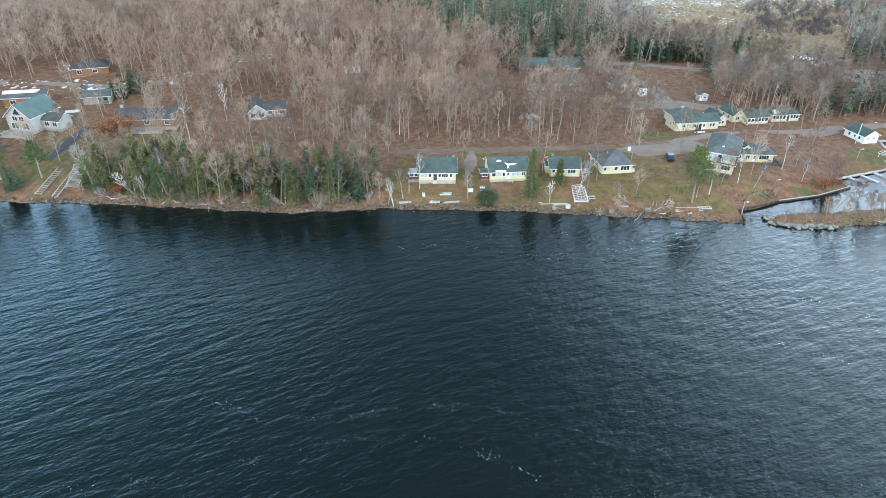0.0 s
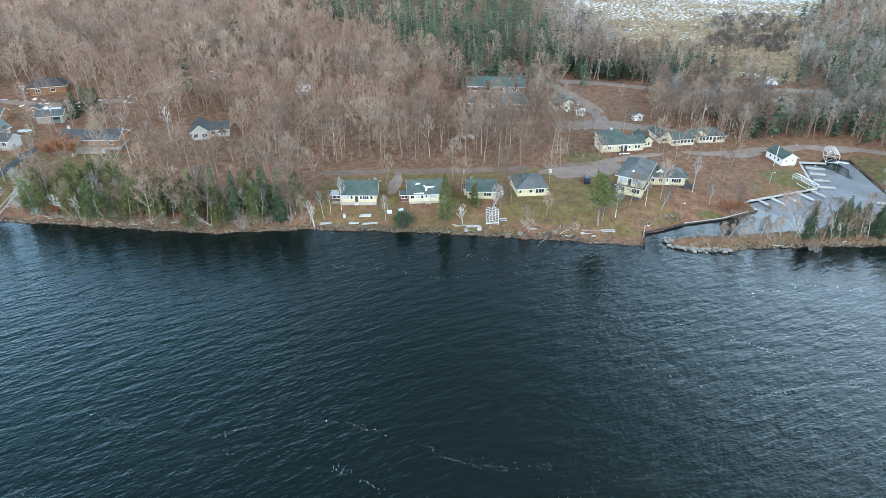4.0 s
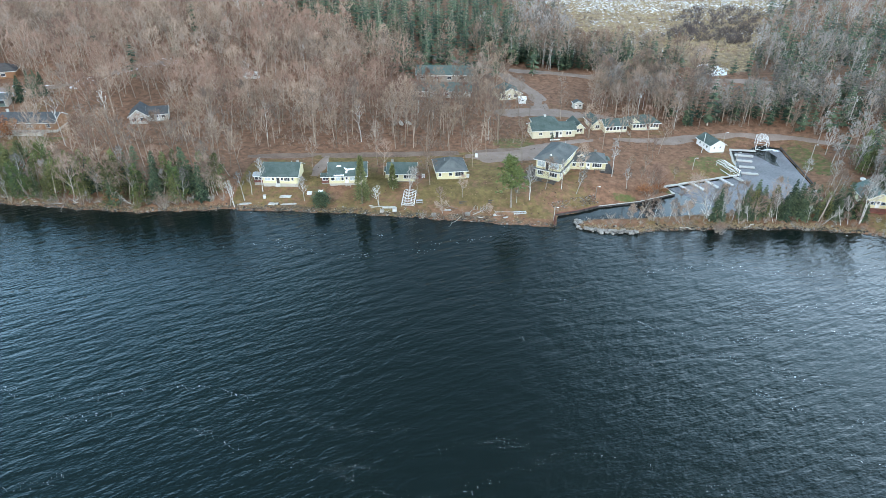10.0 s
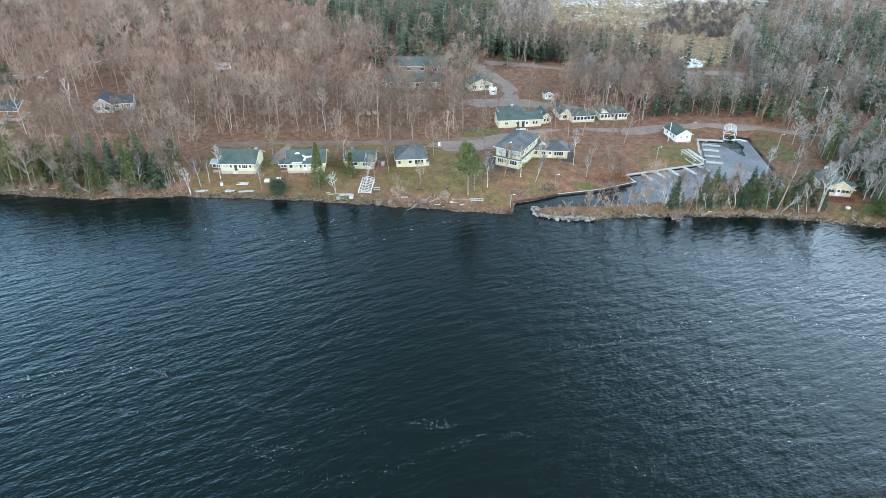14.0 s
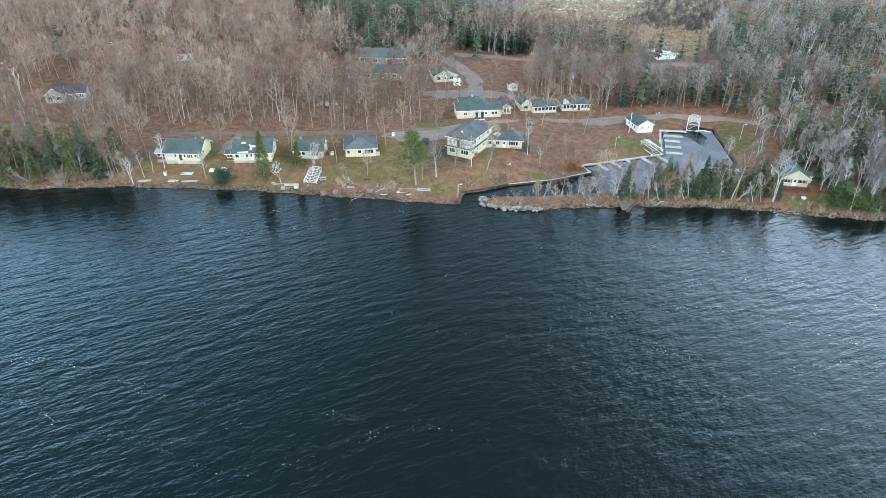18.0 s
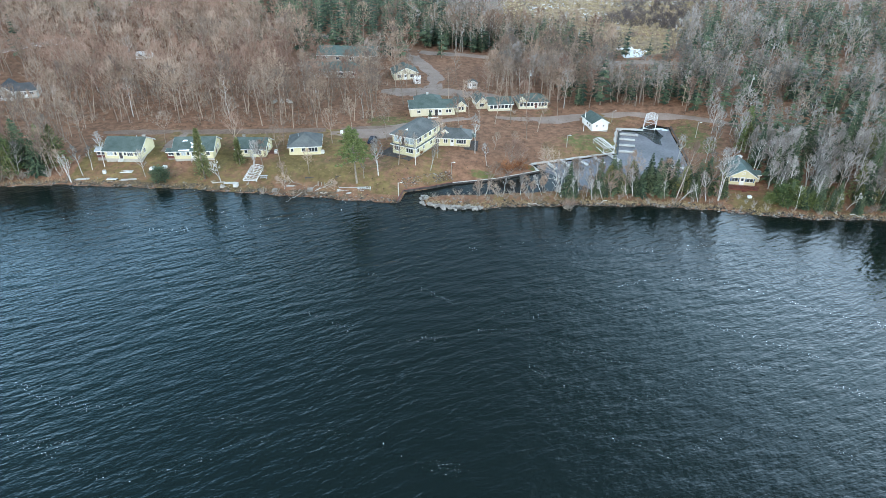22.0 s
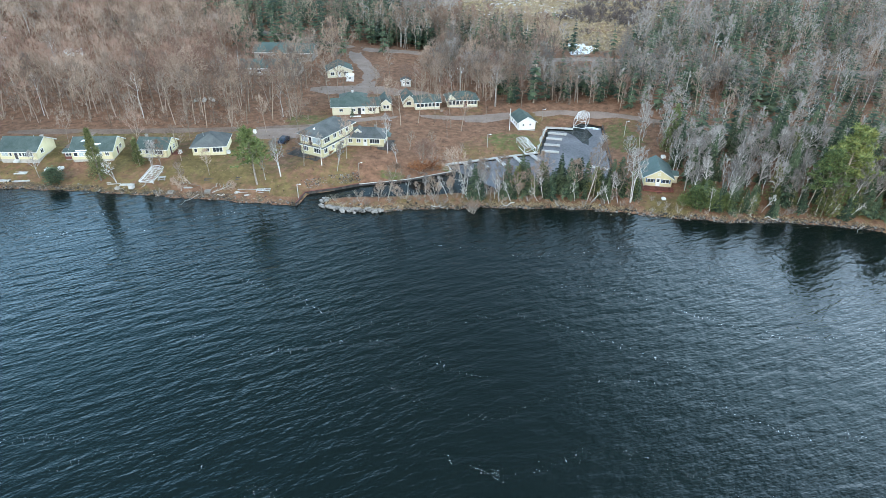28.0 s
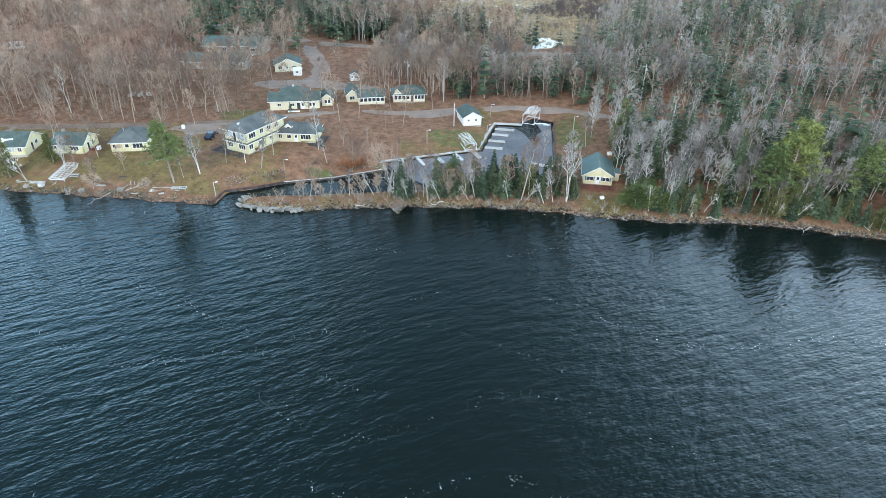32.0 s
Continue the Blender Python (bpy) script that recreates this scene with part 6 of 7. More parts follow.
def bare(seed, high=14.0, fine=1.0, spread=1.0, level=3, stems=1, start=0.4):
    """A leafless broadleaf: limbs rise from the trunk and fan out into a rounded crown of fine twigs: (wood, twigs)."""
    rnd = random.Random(seed)
    wood, twigs = Build(), Build()
    n, sides, count, second, third, w2, w3 = LEVELS[level]
    for s in range(stems):
        lean = (rnd.gauss(0, 0.04) + (rnd.uniform(-0.16, 0.16) if stems > 1 else 0), rnd.gauss(0, 0.04) + (rnd.uniform(-0.16, 0.16) if stems > 1 else 0))
        tall = high * rnd.uniform(0.85, 1.0)
        pts = [np.array((rnd.gauss(0, 0.014) * tall * k / n + lean[0] * tall * k / n, rnd.gauss(0, 0.014) * tall * k / n + lean[1] * tall * k / n, tall * 0.86 * k / n - (0.3 if k == 0 else 0))) for k in range(n + 1)]
        r0 = tall * 0.0095
        wood.tube(pts, [r0 * (1 - 0.9 * k / n) + 0.02 for k in range(n + 1)], sides)
        wide, low = spread * tall * rnd.uniform(0.27, 0.36), start * tall * 0.92
        deep = (tall - low) / 2
        squash = rnd.uniform(0.75, 1.0)
        spin = rnd.uniform(0, 6.28)

        def on_crown(az, el, r):
            c = math.cos(el) * wide * r
            x, y = math.cos(az) * c, math.sin(az) * c * squash
            z = low + deep + math.sin(el) * deep * r
            return np.array((x * math.cos(spin) - y * math.sin(spin) + lean[0] * z, x * math.sin(spin) + y * math.cos(spin) + lean[1] * z, z))

        limbs = max(4, int(count * fine))
        for i in range(limbs):
            f = (i + rnd.random()) / limbs
            az, el = i * 2.4 + rnd.gauss(0, 0.35), radians(-28 + 112 * f)
            end = on_crown(az, el, rnd.uniform(0.72, 1.05))
            reach = math.hypot(end[0] - lean[0] * end[2], end[1] - lean[1] * end[2])
            zp = min(max(end[2] - reach * rnd.uniform(0.8, 1.7), low * 0.82), tall * 0.84) - rnd.uniform(0, 0.06) * tall * f
            t = zp / (tall * 0.86)
            k = min(n - 1, int(t * n))
            p = pts[k] + (pts[k + 1] - pts[k]) * (t * n - k)
            mid = p + (end - p) * 0.5 + np.array((rnd.gauss(0, 0.05), rnd.gauss(0, 0.05), rnd.uniform(-0.12, 0.04))) * wide
            r = r0 * (1 - t) * 0.55 + 0.03
            if level:
                twigs.bar(p, mid, r, r * 0.7, 3, 1)
                twigs.bar(mid, end, r * 0.7, 0.016, 3, 1)
            else:
                twigs.blade(p, end, r * 2, rnd, 1)
            for j in range(second):
                g = rnd.uniform(0.3, 1.0)
                q = p + (mid - p) * g * 2 if g < 0.5 else mid + (end - mid) * (g - 0.5) * 2
                d = on_crown(az + rnd.gauss(0, 0.5), el + rnd.gauss(0.12, 0.34), rnd.uniform(0.85, 1.12)) - q
                ln = np.linalg.norm(d) + 1e-6
                d /= ln
                ln = min(ln, wide * rnd.uniform(0.4, 0.75))
                e2 = q + d * ln
                twigs.blade(q, e2, w2, rnd, 1 if j % 2 else 0)
                for h in range(third):
                    o = q + d * ln * rnd.uniform(0.25, 1.0)
                    v = d * 0.8 + np.array((rnd.gauss(0, 0.55), rnd.gauss(0, 0.55), rnd.gauss(0.28, 0.45)))
                    v *= wide * rnd.uniform(0.14, 0.38) / (np.linalg.norm(v) + 1e-6)
                    twigs.blade(o, o + v, w3, rnd)
    return wood, twigs


def spruce(seed, high=11.0, wide=2.2, near=True, bottom=0.06, droop=0.25):
    """A conifer of ragged drooping boughs, each a spine with side sprays."""
    rnd = random.Random(seed)
    wood, green = Build(), Build()
    wood.bar((0, 0, -0.3), (0, 0, high * 0.97), high * 0.014 + 0.04, 0.02, 5 if near else 3)
    whorls = int(high * (3.0 if near else 1.35))
    for i in range(whorls):
        t = bottom + (0.99 - bottom) * (i + rnd.random() * 0.9) / whorls
        rad = wide * (1 - t) ** 0.9 * rnd.uniform(0.62, 1.2) + 0.12
        n = 9 if near else 5
        a0 = rnd.uniform(0, 6.28)
        for k in range(n):
            if rnd.random() < 0.12:
                continue
            a = a0 + 6.283 * k / n + rnd.gauss(0, 0.2)
            ln = rad * rnd.uniform(0.5, 1.2)
            z = t * high + rnd.uniform(-0.12, 0.12)
            c, s = math.cos(a), math.sin(a)
            w = ln * (0.13 if near else 0.36) + 0.05
            dz = droop * rnd.uniform(0.5, 1.5)
            tip = (c * ln, s * ln, z - dz * ln + 0.1)
            mx, my, mz = c * ln * 0.55, s * ln * 0.55, z + 0.06 * ln
            green.leaf((0, 0, z + 0.1), (mx - s * w, my + c * w, mz - 0.16 * ln), tip, (mx + s * w, my - c * w, mz - 0.16 * ln))
            if near:
                for q in (-1, 1):
                    for f in (0.42, 0.75):
                        b = a + q * rnd.uniform(0.5, 0.95)
                        l2 = ln * rnd.uniform(0.28, 0.5) + 0.1
                        p = np.array((c * ln * f, s * ln * f, z + (0.08 - dz * f * f) * ln))
                        green.blade(p, p + np.array((math.cos(b) * l2, math.sin(b) * l2, -l2 * rnd.uniform(0.0, 0.6))), 0.09 + 0.05 * ln, rnd)
    return wood, green


def tuft(green, p, size, count, rnd):
    for k in range(count):
        d = np.array((rnd.gauss(0, 1), rnd.gauss(0, 1), rnd.gauss(0.25, 0.7)))
        d *= size * rnd.uniform(0.6, 1.1) / (np.linalg.norm(d) + 1e-9)
        green.blade(np.array(p) + d * 0.1, np.array(p) + d, size * 0.13, rnd)


def pine(seed, high=13.0, wide=3.6, bare_to=0.4, clumps=230, blades=18, size=0.85):
    """A pine: bare lower trunk, spreading limbs that carry tufts of needles."""
    rnd = random.Random(seed)
    wood, green = Build(), Build()
    top = np.array((rnd.gauss(0, 0.3), rnd.gauss(0, 0.3), high))
    wood.tube([top * k / 5 - np.array((0, 0, 0.3 if k == 0 else 0)) for k in range(6)], [high * 0.017 * (1 - k / 5) + 0.03 for k in range(6)], 6)
    limbs = int(clumps / 3.2)
    for i in range(limbs):
        t = bare_to + (0.98 - bare_to) * (i + rnd.random()) / limbs
        az, out = rnd.uniform(0, 6.28), wide * (1.15 - t) / (1.15 - bare_to) * rnd.uniform(0.6, 1.15) + 0.3
        p = top * t
        e = p + np.array((math.cos(az) * out, math.sin(az) * out, out * rnd.uniform(0.0, 0.4)))
        green.bar(p, e, 0.07 * (1.1 - t) + 0.025, 0.015, 3, 1)
        for f in (0.35, 0.55, 0.78, 1.0):
            q = p + (e - p) * f + np.array((rnd.gauss(0, 0.25), rnd.gauss(0, 0.25), rnd.gauss(0.1, 0.15)))
            tuft(green, q, size * rnd.uniform(0.8, 1.25), blades, rnd)
    tuft(green, top, size, blades, rnd)
    return wood, green


def cedar(seed, high=8.0, wide=1.5, near=True, dense=1.0, round_top=False):
    """A dense evergreen of upswept boughs, each a clump of small flat sprays, with gaps between."""
    rnd = random.Random(seed)
    wood, green = Build(), Build()
    wood.bar((0, 0, -0.3), (0, 0, high * 0.95), high * 0.016 + 0.03, 0.02, 4)
    for i in range(int(high * 8 * dense)):
        t = rnd.uniform(0.03, 1.0) ** 0.9
        reach = wide * (math.sqrt(max(0, 1 - (1.9 * t - 0.85) ** 2)) * 0.95 if round_top else 1 - t ** 1.2) * rnd.uniform(0.5, 1.12) + 0.15
        a = rnd.uniform(0, 6.28)
        z, rise = t * high * 0.95, rnd.uniform(-0.1, 0.45)
        for j in range(8):
            f = rnd.uniform(0.35, 1.0)
            b = a + rnd.gauss(0, 0.22)
            c, s = math.cos(b), math.sin(b)
            p = np.array((c * reach * f, s * reach * f, z + rise * reach * f + rnd.gauss(0, 0.14)))
            ln, w = rnd.uniform(0.3, 0.7), rnd.uniform(0.09, 0.2)
            e = p + np.array((c * ln * 0.8 + rnd.gauss(0, 0.1), s * ln * 0.8 + rnd.gauss(0, 0.1), ln * rnd.uniform(-0.35, 0.7)))
            m = (p + e) / 2
            green.leaf(p, m + np.array((-s * w, c * w, rnd.gauss(0, 0.06))), e, m + np.array((s * w, -c * w, rnd.gauss(0, 0.06))))
    return wood, green


def shrub(seed, high=2.2, wide=1.6, leaves=0, stems=16):
    rnd = random.Random(seed)
    wood, leaf = Build(), Build()
    for i in range(stems):
        a, o = rnd.uniform(0, 6.28), wide * rnd.uniform(0.2, 1.0)
        e = np.array((math.cos(a) * o, math.sin(a) * o, high * rnd.uniform(0.6, 1.05)))
        wood.bar((e[0] * 0.15, e[1] * 0.15, -0.1), e, 0.03, 0.008, 3)
        for j in range(9):
            f = rnd.uniform(0.35, 1)
            q = e * f
            d = np.array((rnd.gauss(0, 0.35), rnd.gauss(0, 0.35), rnd.uniform(0, 0.6))) * wide * 0.5
            leaf.blade(q, q + d, 0.016, rnd)
            for h in range(leaves):
                c = q + d * rnd.random() + np.array((rnd.gauss(0, 0.12), rnd.gauss(0, 0.12), rnd.gauss(0, 0.1)))
                u, w = np.array((rnd.gauss(0, 1), rnd.gauss(0, 1), rnd.gauss(0, 0.6))) * 0.09, np.array((rnd.gauss(0, 1), rnd.gauss(0, 1), rnd.gauss(0, 0.6))) * 0.07
                leaf.leaf(c - u, c + w, c + u, c - w)
    return wood, leaf


def template(kind, made, trunk_mat, crown_mat):
    (tv, tf, _), (cv, cf, cm) = made[0].done(), made[1].done()
    return kind, mesh_of("trunk", tv, tf, [M[trunk_mat]]), mesh_of("crown", cv, cf, [M[crown_mat], M[trunk_mat]], cm)


T = {
    "maple": [template("maple", bare(100 + k, 14 + k % 3, 0.9, 0.84, 3, 1, 0.42), "bark", "twig") for k in range(6)],
    "russet_tree": [template("maple", bare(140 + k, 11), "bark", "red_twig") for k in range(3)],
    "brush": [template("shrub", shrub(690, 3.8, 2.9, 0, 70), "bark", "red_twig")],
    "grey_tree": [template("tree", bare(160 + k, 13, 0.75, 0.62, 3, 1, 0.42), ("bark", "birch")[k % 2], "grey_twig") for k in range(4)],
    "birch": [template("birch", bare(200 + k, 10 + k % 2, 0.6, 0.55, 3, 1 + k % 2, 0.45), "birch", "grey_twig") for k in range(5)],
    "wood_tree": [template("maple", bare(820 + k, 15.5 + k % 3, 0.9, 0.84, 2, 1, 0.5), "forest_bark", ("twig", "twig", "red_twig", "dark_twig")[k % 4]) for k in range(8)],
    "sapling": [template("sapling", bare(260 + k, 6.0, 0.7, 0.8), "bark", "twig") for k in range(3)],
    "bush": [template("bush", cedar(450 + k, 4.4, 2.8, True, 9.0, True), "bark", ("spruce", "pine")[k]) for k in range(2)],
    "snag": [template("snag", bare(470 + k, 8.0, 1.0, 0.55, 4, 1 + k % 2, 0.5), "birch", "birch") for k in range(4)],
    "lawn_spruce": [template("spruce", cedar(455, 13.5, 2.5, True, 4.5), "bark", "olive"), template("spruce", cedar(456, 8.0, 1.35, True, 4.0), "bark", "olive")],
    "spruce": [template("spruce", spruce(300 + k, 10, 2.5), "bark", "spruce") for k in range(4)],
    "tall_spruce": [template("spruce", spruce(340 + k, 15, 2.4, True, 0.12), "bark", "spruce") for k in range(3)],
    "cedar": [template("cedar", cedar(400 + k, 8.5, 2.6, True, 1.7), "bark", ("cedar", "pine", "cedar", "cedar")[k]) for k in range(4)],
    "pine": [template("pine", pine(500 + k, 14, 4.4, 0.40), "bark", ("pine", "light_pine", "pine")[k]) for k in range(3)],
    "shrub": [template("shrub", shrub(600 + k, 2.0, 1.6), "bark", ("dark_twig", "grey_twig", "twig")[k]) for k in range(3)],
    "russet": [template("shrub", shrub(640 + k, 2.6, 2.0, 5), "bark", "russet") for k in range(2)],
}
WORDS = {
    "maple": ("tree", "tall leafless grey-brown tree with fine twigs", "tree", "bare trees"), "russet_tree": ("tree", "leafless tree with reddish-brown twigs", "tree", "bare trees"),
    "wood_tree": ("tree", "tall leafless hardwood at the edge of the forest", "tree", "forest edge trees"),
    "brush": ("shrub", "dense brown ball of bare twigs at the waterline", "shrub", "bare shrubs"),
    "grey_tree": ("tree", "leafless cool grey tree among dark conifers", "tree", "bare trees"),
    "birch": ("birch", "leafless white-barked birch with thin branches", "tree", "birches"), "sapling": ("sapling", "thin leafless grey sapling", "tree", "saplings"),
    "spruce": ("spruce", "dark green pointed spruce tree", "tree", "spruces"), "tall_spruce": ("spruce", "tall dark spruce at the wood's edge", "tree", "spruces"),
    "lawn_spruce": ("spruce", "narrow dark green spruce beside the cottage", "tree", "spruces"),
    "snag": ("birch_snag", "dead leaning white birch with few bare branches", "tree", "birch snags"),
    "cedar": ("cedar", "dense olive-green white cedar on the bank", "tree", "cedars"), "bush": ("evergreen_bush", "low rounded evergreen bush on the lawn", "bush", "evergreen bushes"), "pine": ("pine", "green pine with tufted needles and bare trunk", "tree", "pines"),
    "shrub": ("shrub", "leafless tangled shrub at the water's edge", "shrub", "bare shrubs"), "russet": ("shrub", "shrub holding dry russet leaves", "shrub", "russet shrubs"),
}
tree_rnd = random.Random(77)


def plant(kind, x, y, scale=1.0, which=None, lean=(0, 0), z=None, label=""):
    name, words, cat, group = WORDS[kind]
    k, trunk, crown = T[kind][tree_rnd.randrange(len(T[kind])) if which is None else which]
    gz = ground_z(x, y) if z is None else z
    r = thing(name, pose(x, y, max(gz, 0.0) - 0.05, lean[0], lean[1], tree_rnd.uniform(0, 360)) @ Matrix.Diagonal((scale, scale, scale * tree_rnd.uniform(0.92, 1.08), 1)), label or words, cat, group)
    for n, me in (("trunk", trunk), ("crown", crown)):
        o = new(n, me)
        o.parent = r
    return r


# single trees round the cottages and the lodge
plant("pine", 62.0, 138.6, 1.05, 0, label="broad green pine with bare trunk on the lawn")
plant("birch", 63.6, 140.4, 0.55, 0, (0, -6))
plant("birch", 67.2, 141.6, 0.95, 1)
plant("maple", 72.0, 146.5, 0.7)
plant("birch", 76.5, 147.0, 0.95, 2)
plant("birch", 80.5, 146.0, 0.8, 3, (0, 6))
plant("maple", 82.0, 152.0, 0.8)
plant("birch", 92.4, 156.5, 1.1, 0)
plant("birch", 95.5, 151.0, 0.8, 4, (0, -14))
plant("lawn_spruce", 22.0, 140.6, 1.0, 0, label="tall pointed green spruce on the cottage lawn")
plant("lawn_spruce", 29.8, 146.0, 1.0, 1)
plant("bush", 10.9, 139.4, 0.95, 0)
plant("snag", 26.6, 139.4, 1.0, 1, (0, -12), label="white birch snag with bare curling branches")
plant("birch", 34.2, 142.6, 0.85, 1, (0, -7))
for x, y, s, l in ((-12.4, 138.6, 1.0, -6), (-13.8, 139.2, 0.75, -16), (112.5, 135.7, 0.8, 14), (114.0, 135.2, 0.95, 24), (116.8, 135.0, 0.8, 20), (121.2, 134.6, 0.75, 26), (124.0, 135.4, 0.7, -18), (130.5, 135.4, 0.7, 25), (139.5, 135.6, 0.85, -14), (143.0, 134.8, 0.8, 30), (147.5, 134.4, 0.9, 16),
                   (176.0, 131.5, 1.0, -12), (182.5, 131.8, 0.9, 22), (197.0, 130.0, 0.7, 22), (201.0, 129.5, 0.7, 34), (-84.5, 141.2, 0.9, -38), (-77.5, 141.0, 1.1, -22), (-75.5, 140.6, 0.9, 10), (-56.0, 138.8, 0.7, -50), (-45.0, 137.6, 0.8, -30), (-39.0, 137.4, 0.7, -45), (-28.5, 138.8, 0.9, -58)):
    plant("snag", x, y, s, lean=(tree_rnd.gauss(0, 6), l))
plant("grey_tree", 6.2, 141.0, 0.62, 1)
plant("birch", -6.1, 144.6, 1.05, 2, label="birch with a pale dense fan of twigs")
plant("birch", -8.8, 143.2, 0.75, 4, (0, -8))
plant("birch", -10.2, 140.8, 0.9, 0, (0, -9))
plant("maple", 36.6, 143.4, 0.66)
plant("sapling", 43.6, 139.0, 1.1)
plant("maple", 49.0, 142.2, 0.55)
for x, y, s in ((-14, 152, 0.9), (5, 158, 0.6), (24, 160, 0.8), (26.5, 153.5, 0.75), (38.6, 158, 0.8), (40, 148, 0.7), (52, 160, 0.75), (56.5, 168.5, 0.7), (10, 172, 0.85), (38, 172, 0.9), (45, 173, 0.95), (67, 164, 0.8), (94, 178, 0.8), (99, 181, 0.9),
                (104, 184, 0.8), (109, 180, 0.85), (112, 178, 0.8), (108, 171, 0.6), (120, 192, 0.8), (88, 171, 0.7), (91, 186, 0.75), (93, 206, 0.75), (104, 206, 0.8), (118, 203, 0.85), (123, 200, 0.8), (97, 200, 0.7), (73, 204, 0.7), (84, 204, 0.75), (163.5, 198.5, 0.8), (148, 203, 0.75)):
    plant("wood_tree", x, y, s * 1.02, label="slender leafless tree beside the lane")
for x, y in ((98, 160), (101, 157), (104, 164), (112, 160.5), (110, 147.8)):
    plant("sapling", x, y, tree_rnd.uniform(0.6, 1.0))
plant("russet_tree", 101.8, 150.2, 0.85)
plant("russet_tree", 104.6, 151.6, 0.75)
for x, y, s in ((101.7, 149.6, 1.3), (104.5, 151.4, 1.2), (99.8, 150.6, 1.0), (106.3, 151.8, 0.8), (-94.5, 170.6, 2.6), (-91.0, 169.6, 2.2), (-97.5, 170.0, 2.0), (77.6, 153.2, 0.55)):
    plant("russet", x, y, s)
plant("spruce", 78.6, 184.2, 0.3, 0)
plant("shrub", 105.8, 192.4, 0.8)
plant("russet", 167.6, 184.0, 0.7)
for x, y, s in ((-109.2, 200.8, 0.7), (-107.4, 203.4, 0.9), (-104.6, 205.2, 0.95), (-102.2, 204.0, 0.85), (-106.0, 200.0, 0.7), (-103.4, 207.2, 0.95), (-100.6, 206.0, 0.9)):
    plant("spruce", x, y, s)
for x, y, s in ((-116, 148, 0.75), (-112, 145, 0.7), (-120, 145, 0.85), (-126, 147, 0.8), (-131, 150, 0.8)):
    plant("pine" if s == 0.75 else "spruce", x, y, s)
for x, y, s in ((-103, 163, 0.55), (-101.5, 166, 0.55), (-109, 154, 0.75), (-112, 174, 0.6), (-84, 164, 0.7), (-105, 184, 0.6), (-99, 186, 0.8), (-94, 190, 0.85), (-88, 186, 0.8), (-112, 186, 0.6), (-92, 198, 0.9), (-80, 166, 0.85), (-78, 160, 0.8), (-86, 178, 0.8), (-82, 186, 0.9), (-126, 206, 0.7), (-108, 178, 0.5), (-120, 210, 0.8), (-112, 216, 0.85)):
    plant("maple", x, y, s)
plant("brush", 115.2, 131.2, 0.95, z=0.0)
plant("brush", -31.0, 137.6, 1.35, z=0.1)
plant("pine", -105.4, 148.4, 0.72, 2)
plant("spruce", -109.9, 144.8, 0.7)
plant("spruce", -111.4, 143.6, 0.6)
plant("grey_tree", -104.0, 155.6, 0.75)
plant("pine", -71.7, 154.0, 0.55, 1)
plant("snag", -66.7, 183.1, 1.6, 0)
plant("shrub", 115.0, 129.6, 1.1, z=0.0, label="dead brushy tree fallen into the water")
plant("shrub", 114.2, 130.6, 1.2, z=0.2, label="dead brushy tree fallen into the water")
for x, y in ((38.5, 135.2), (42.0, 134.6), (46.5, 134.4), (49.5, 135.0), (52.4, 134.4)):
    plant("shrub", x, y, tree_rnd.uniform(0.8, 1.2))
# the wooded bank west of the cottages
for k in range(84):
    x = -92 + 74 * (k + tree_rnd.random()) / 84
    y = float(shore_y(x)) + tree_rnd.uniform(1.6, 10.5)
    plant("cedar" if tree_rnd.random() < 0.8 else "spruce", x, y, tree_rnd.uniform(0.6, 1.45), lean=(tree_rnd.gauss(0, 4), tree_rnd.gauss(0, 6)))
for k in range(66):
    x = -92 + 77 * (k + tree_rnd.random()) / 66
    y = float(shore_y(x)) + (tree_rnd.uniform(1.4, 5.0) if k % 5 == 0 else tree_rnd.uniform(3.0, 15))
    plant(tree_rnd.choice(("maple", "wood_tree", "grey_tree", "sapling")), x, y, tree_rnd.uniform(0.5, 1.0), lean=(tree_rnd.gauss(-4, 6), tree_rnd.gauss(0, 11)))
for k in range(44):
    x = -90 + 74 * (k + tree_rnd.random()) / 44
    plant("russet" if k % 22 == 4 else "shrub", x, float(shore_y(x)) + tree_rnd.uniform(0.6, 3.0), tree_rnd.uniform(0.8, 1.5))
# the spit that shelters the harbour
plant("spruce", 115.3, 135.2, 0.95, 0)
plant("spruce", 117.2, 135.8, 0.5, 1)
for k in range(40):
    x = 122 + 33 * (k + tree_rnd.random()) / 40
    y = float(shore_y(x)) + tree_rnd.uniform(2.6, 7.5) + max(0, (x - 135) * 0.12)
    plant("spruce" if tree_rnd.random() < 0.8 else "cedar", x, y, tree_rnd.uniform(0.35, 0.62) if k % 3 == 0 else tree_rnd.uniform(0.6, 1.05))
for k in range(46):
    x = (108 if k % 4 else 90) + (48 if k % 4 else 22) * tree_rnd.random()
    y = float(shore_y(x)) + tree_rnd.uniform(2.2, 6.5)
    plant(tree_rnd.choice(("birch", "sapling", "sapling", "maple")), x, y, tree_rnd.uniform(0.5, 0.95), lean=(tree_rnd.gauss(0, 6), tree_rnd.gauss(0, 10)))
for k in range(95):
    x = 82 + 74 * (k + tree_rnd.random()) / 60
    plant("shrub", x, float(shore_y(x)) + tree_rnd.uniform(0.8, 6.0), tree_rnd.uniform(0.5, 1.0))
plant("birch", 152.6, 135.0, 1.3, 1, (0, 5), label="broad white birch beside the cabin")
plant("birch", 149.6, 134.8, 0.9, 2, (0, 14))
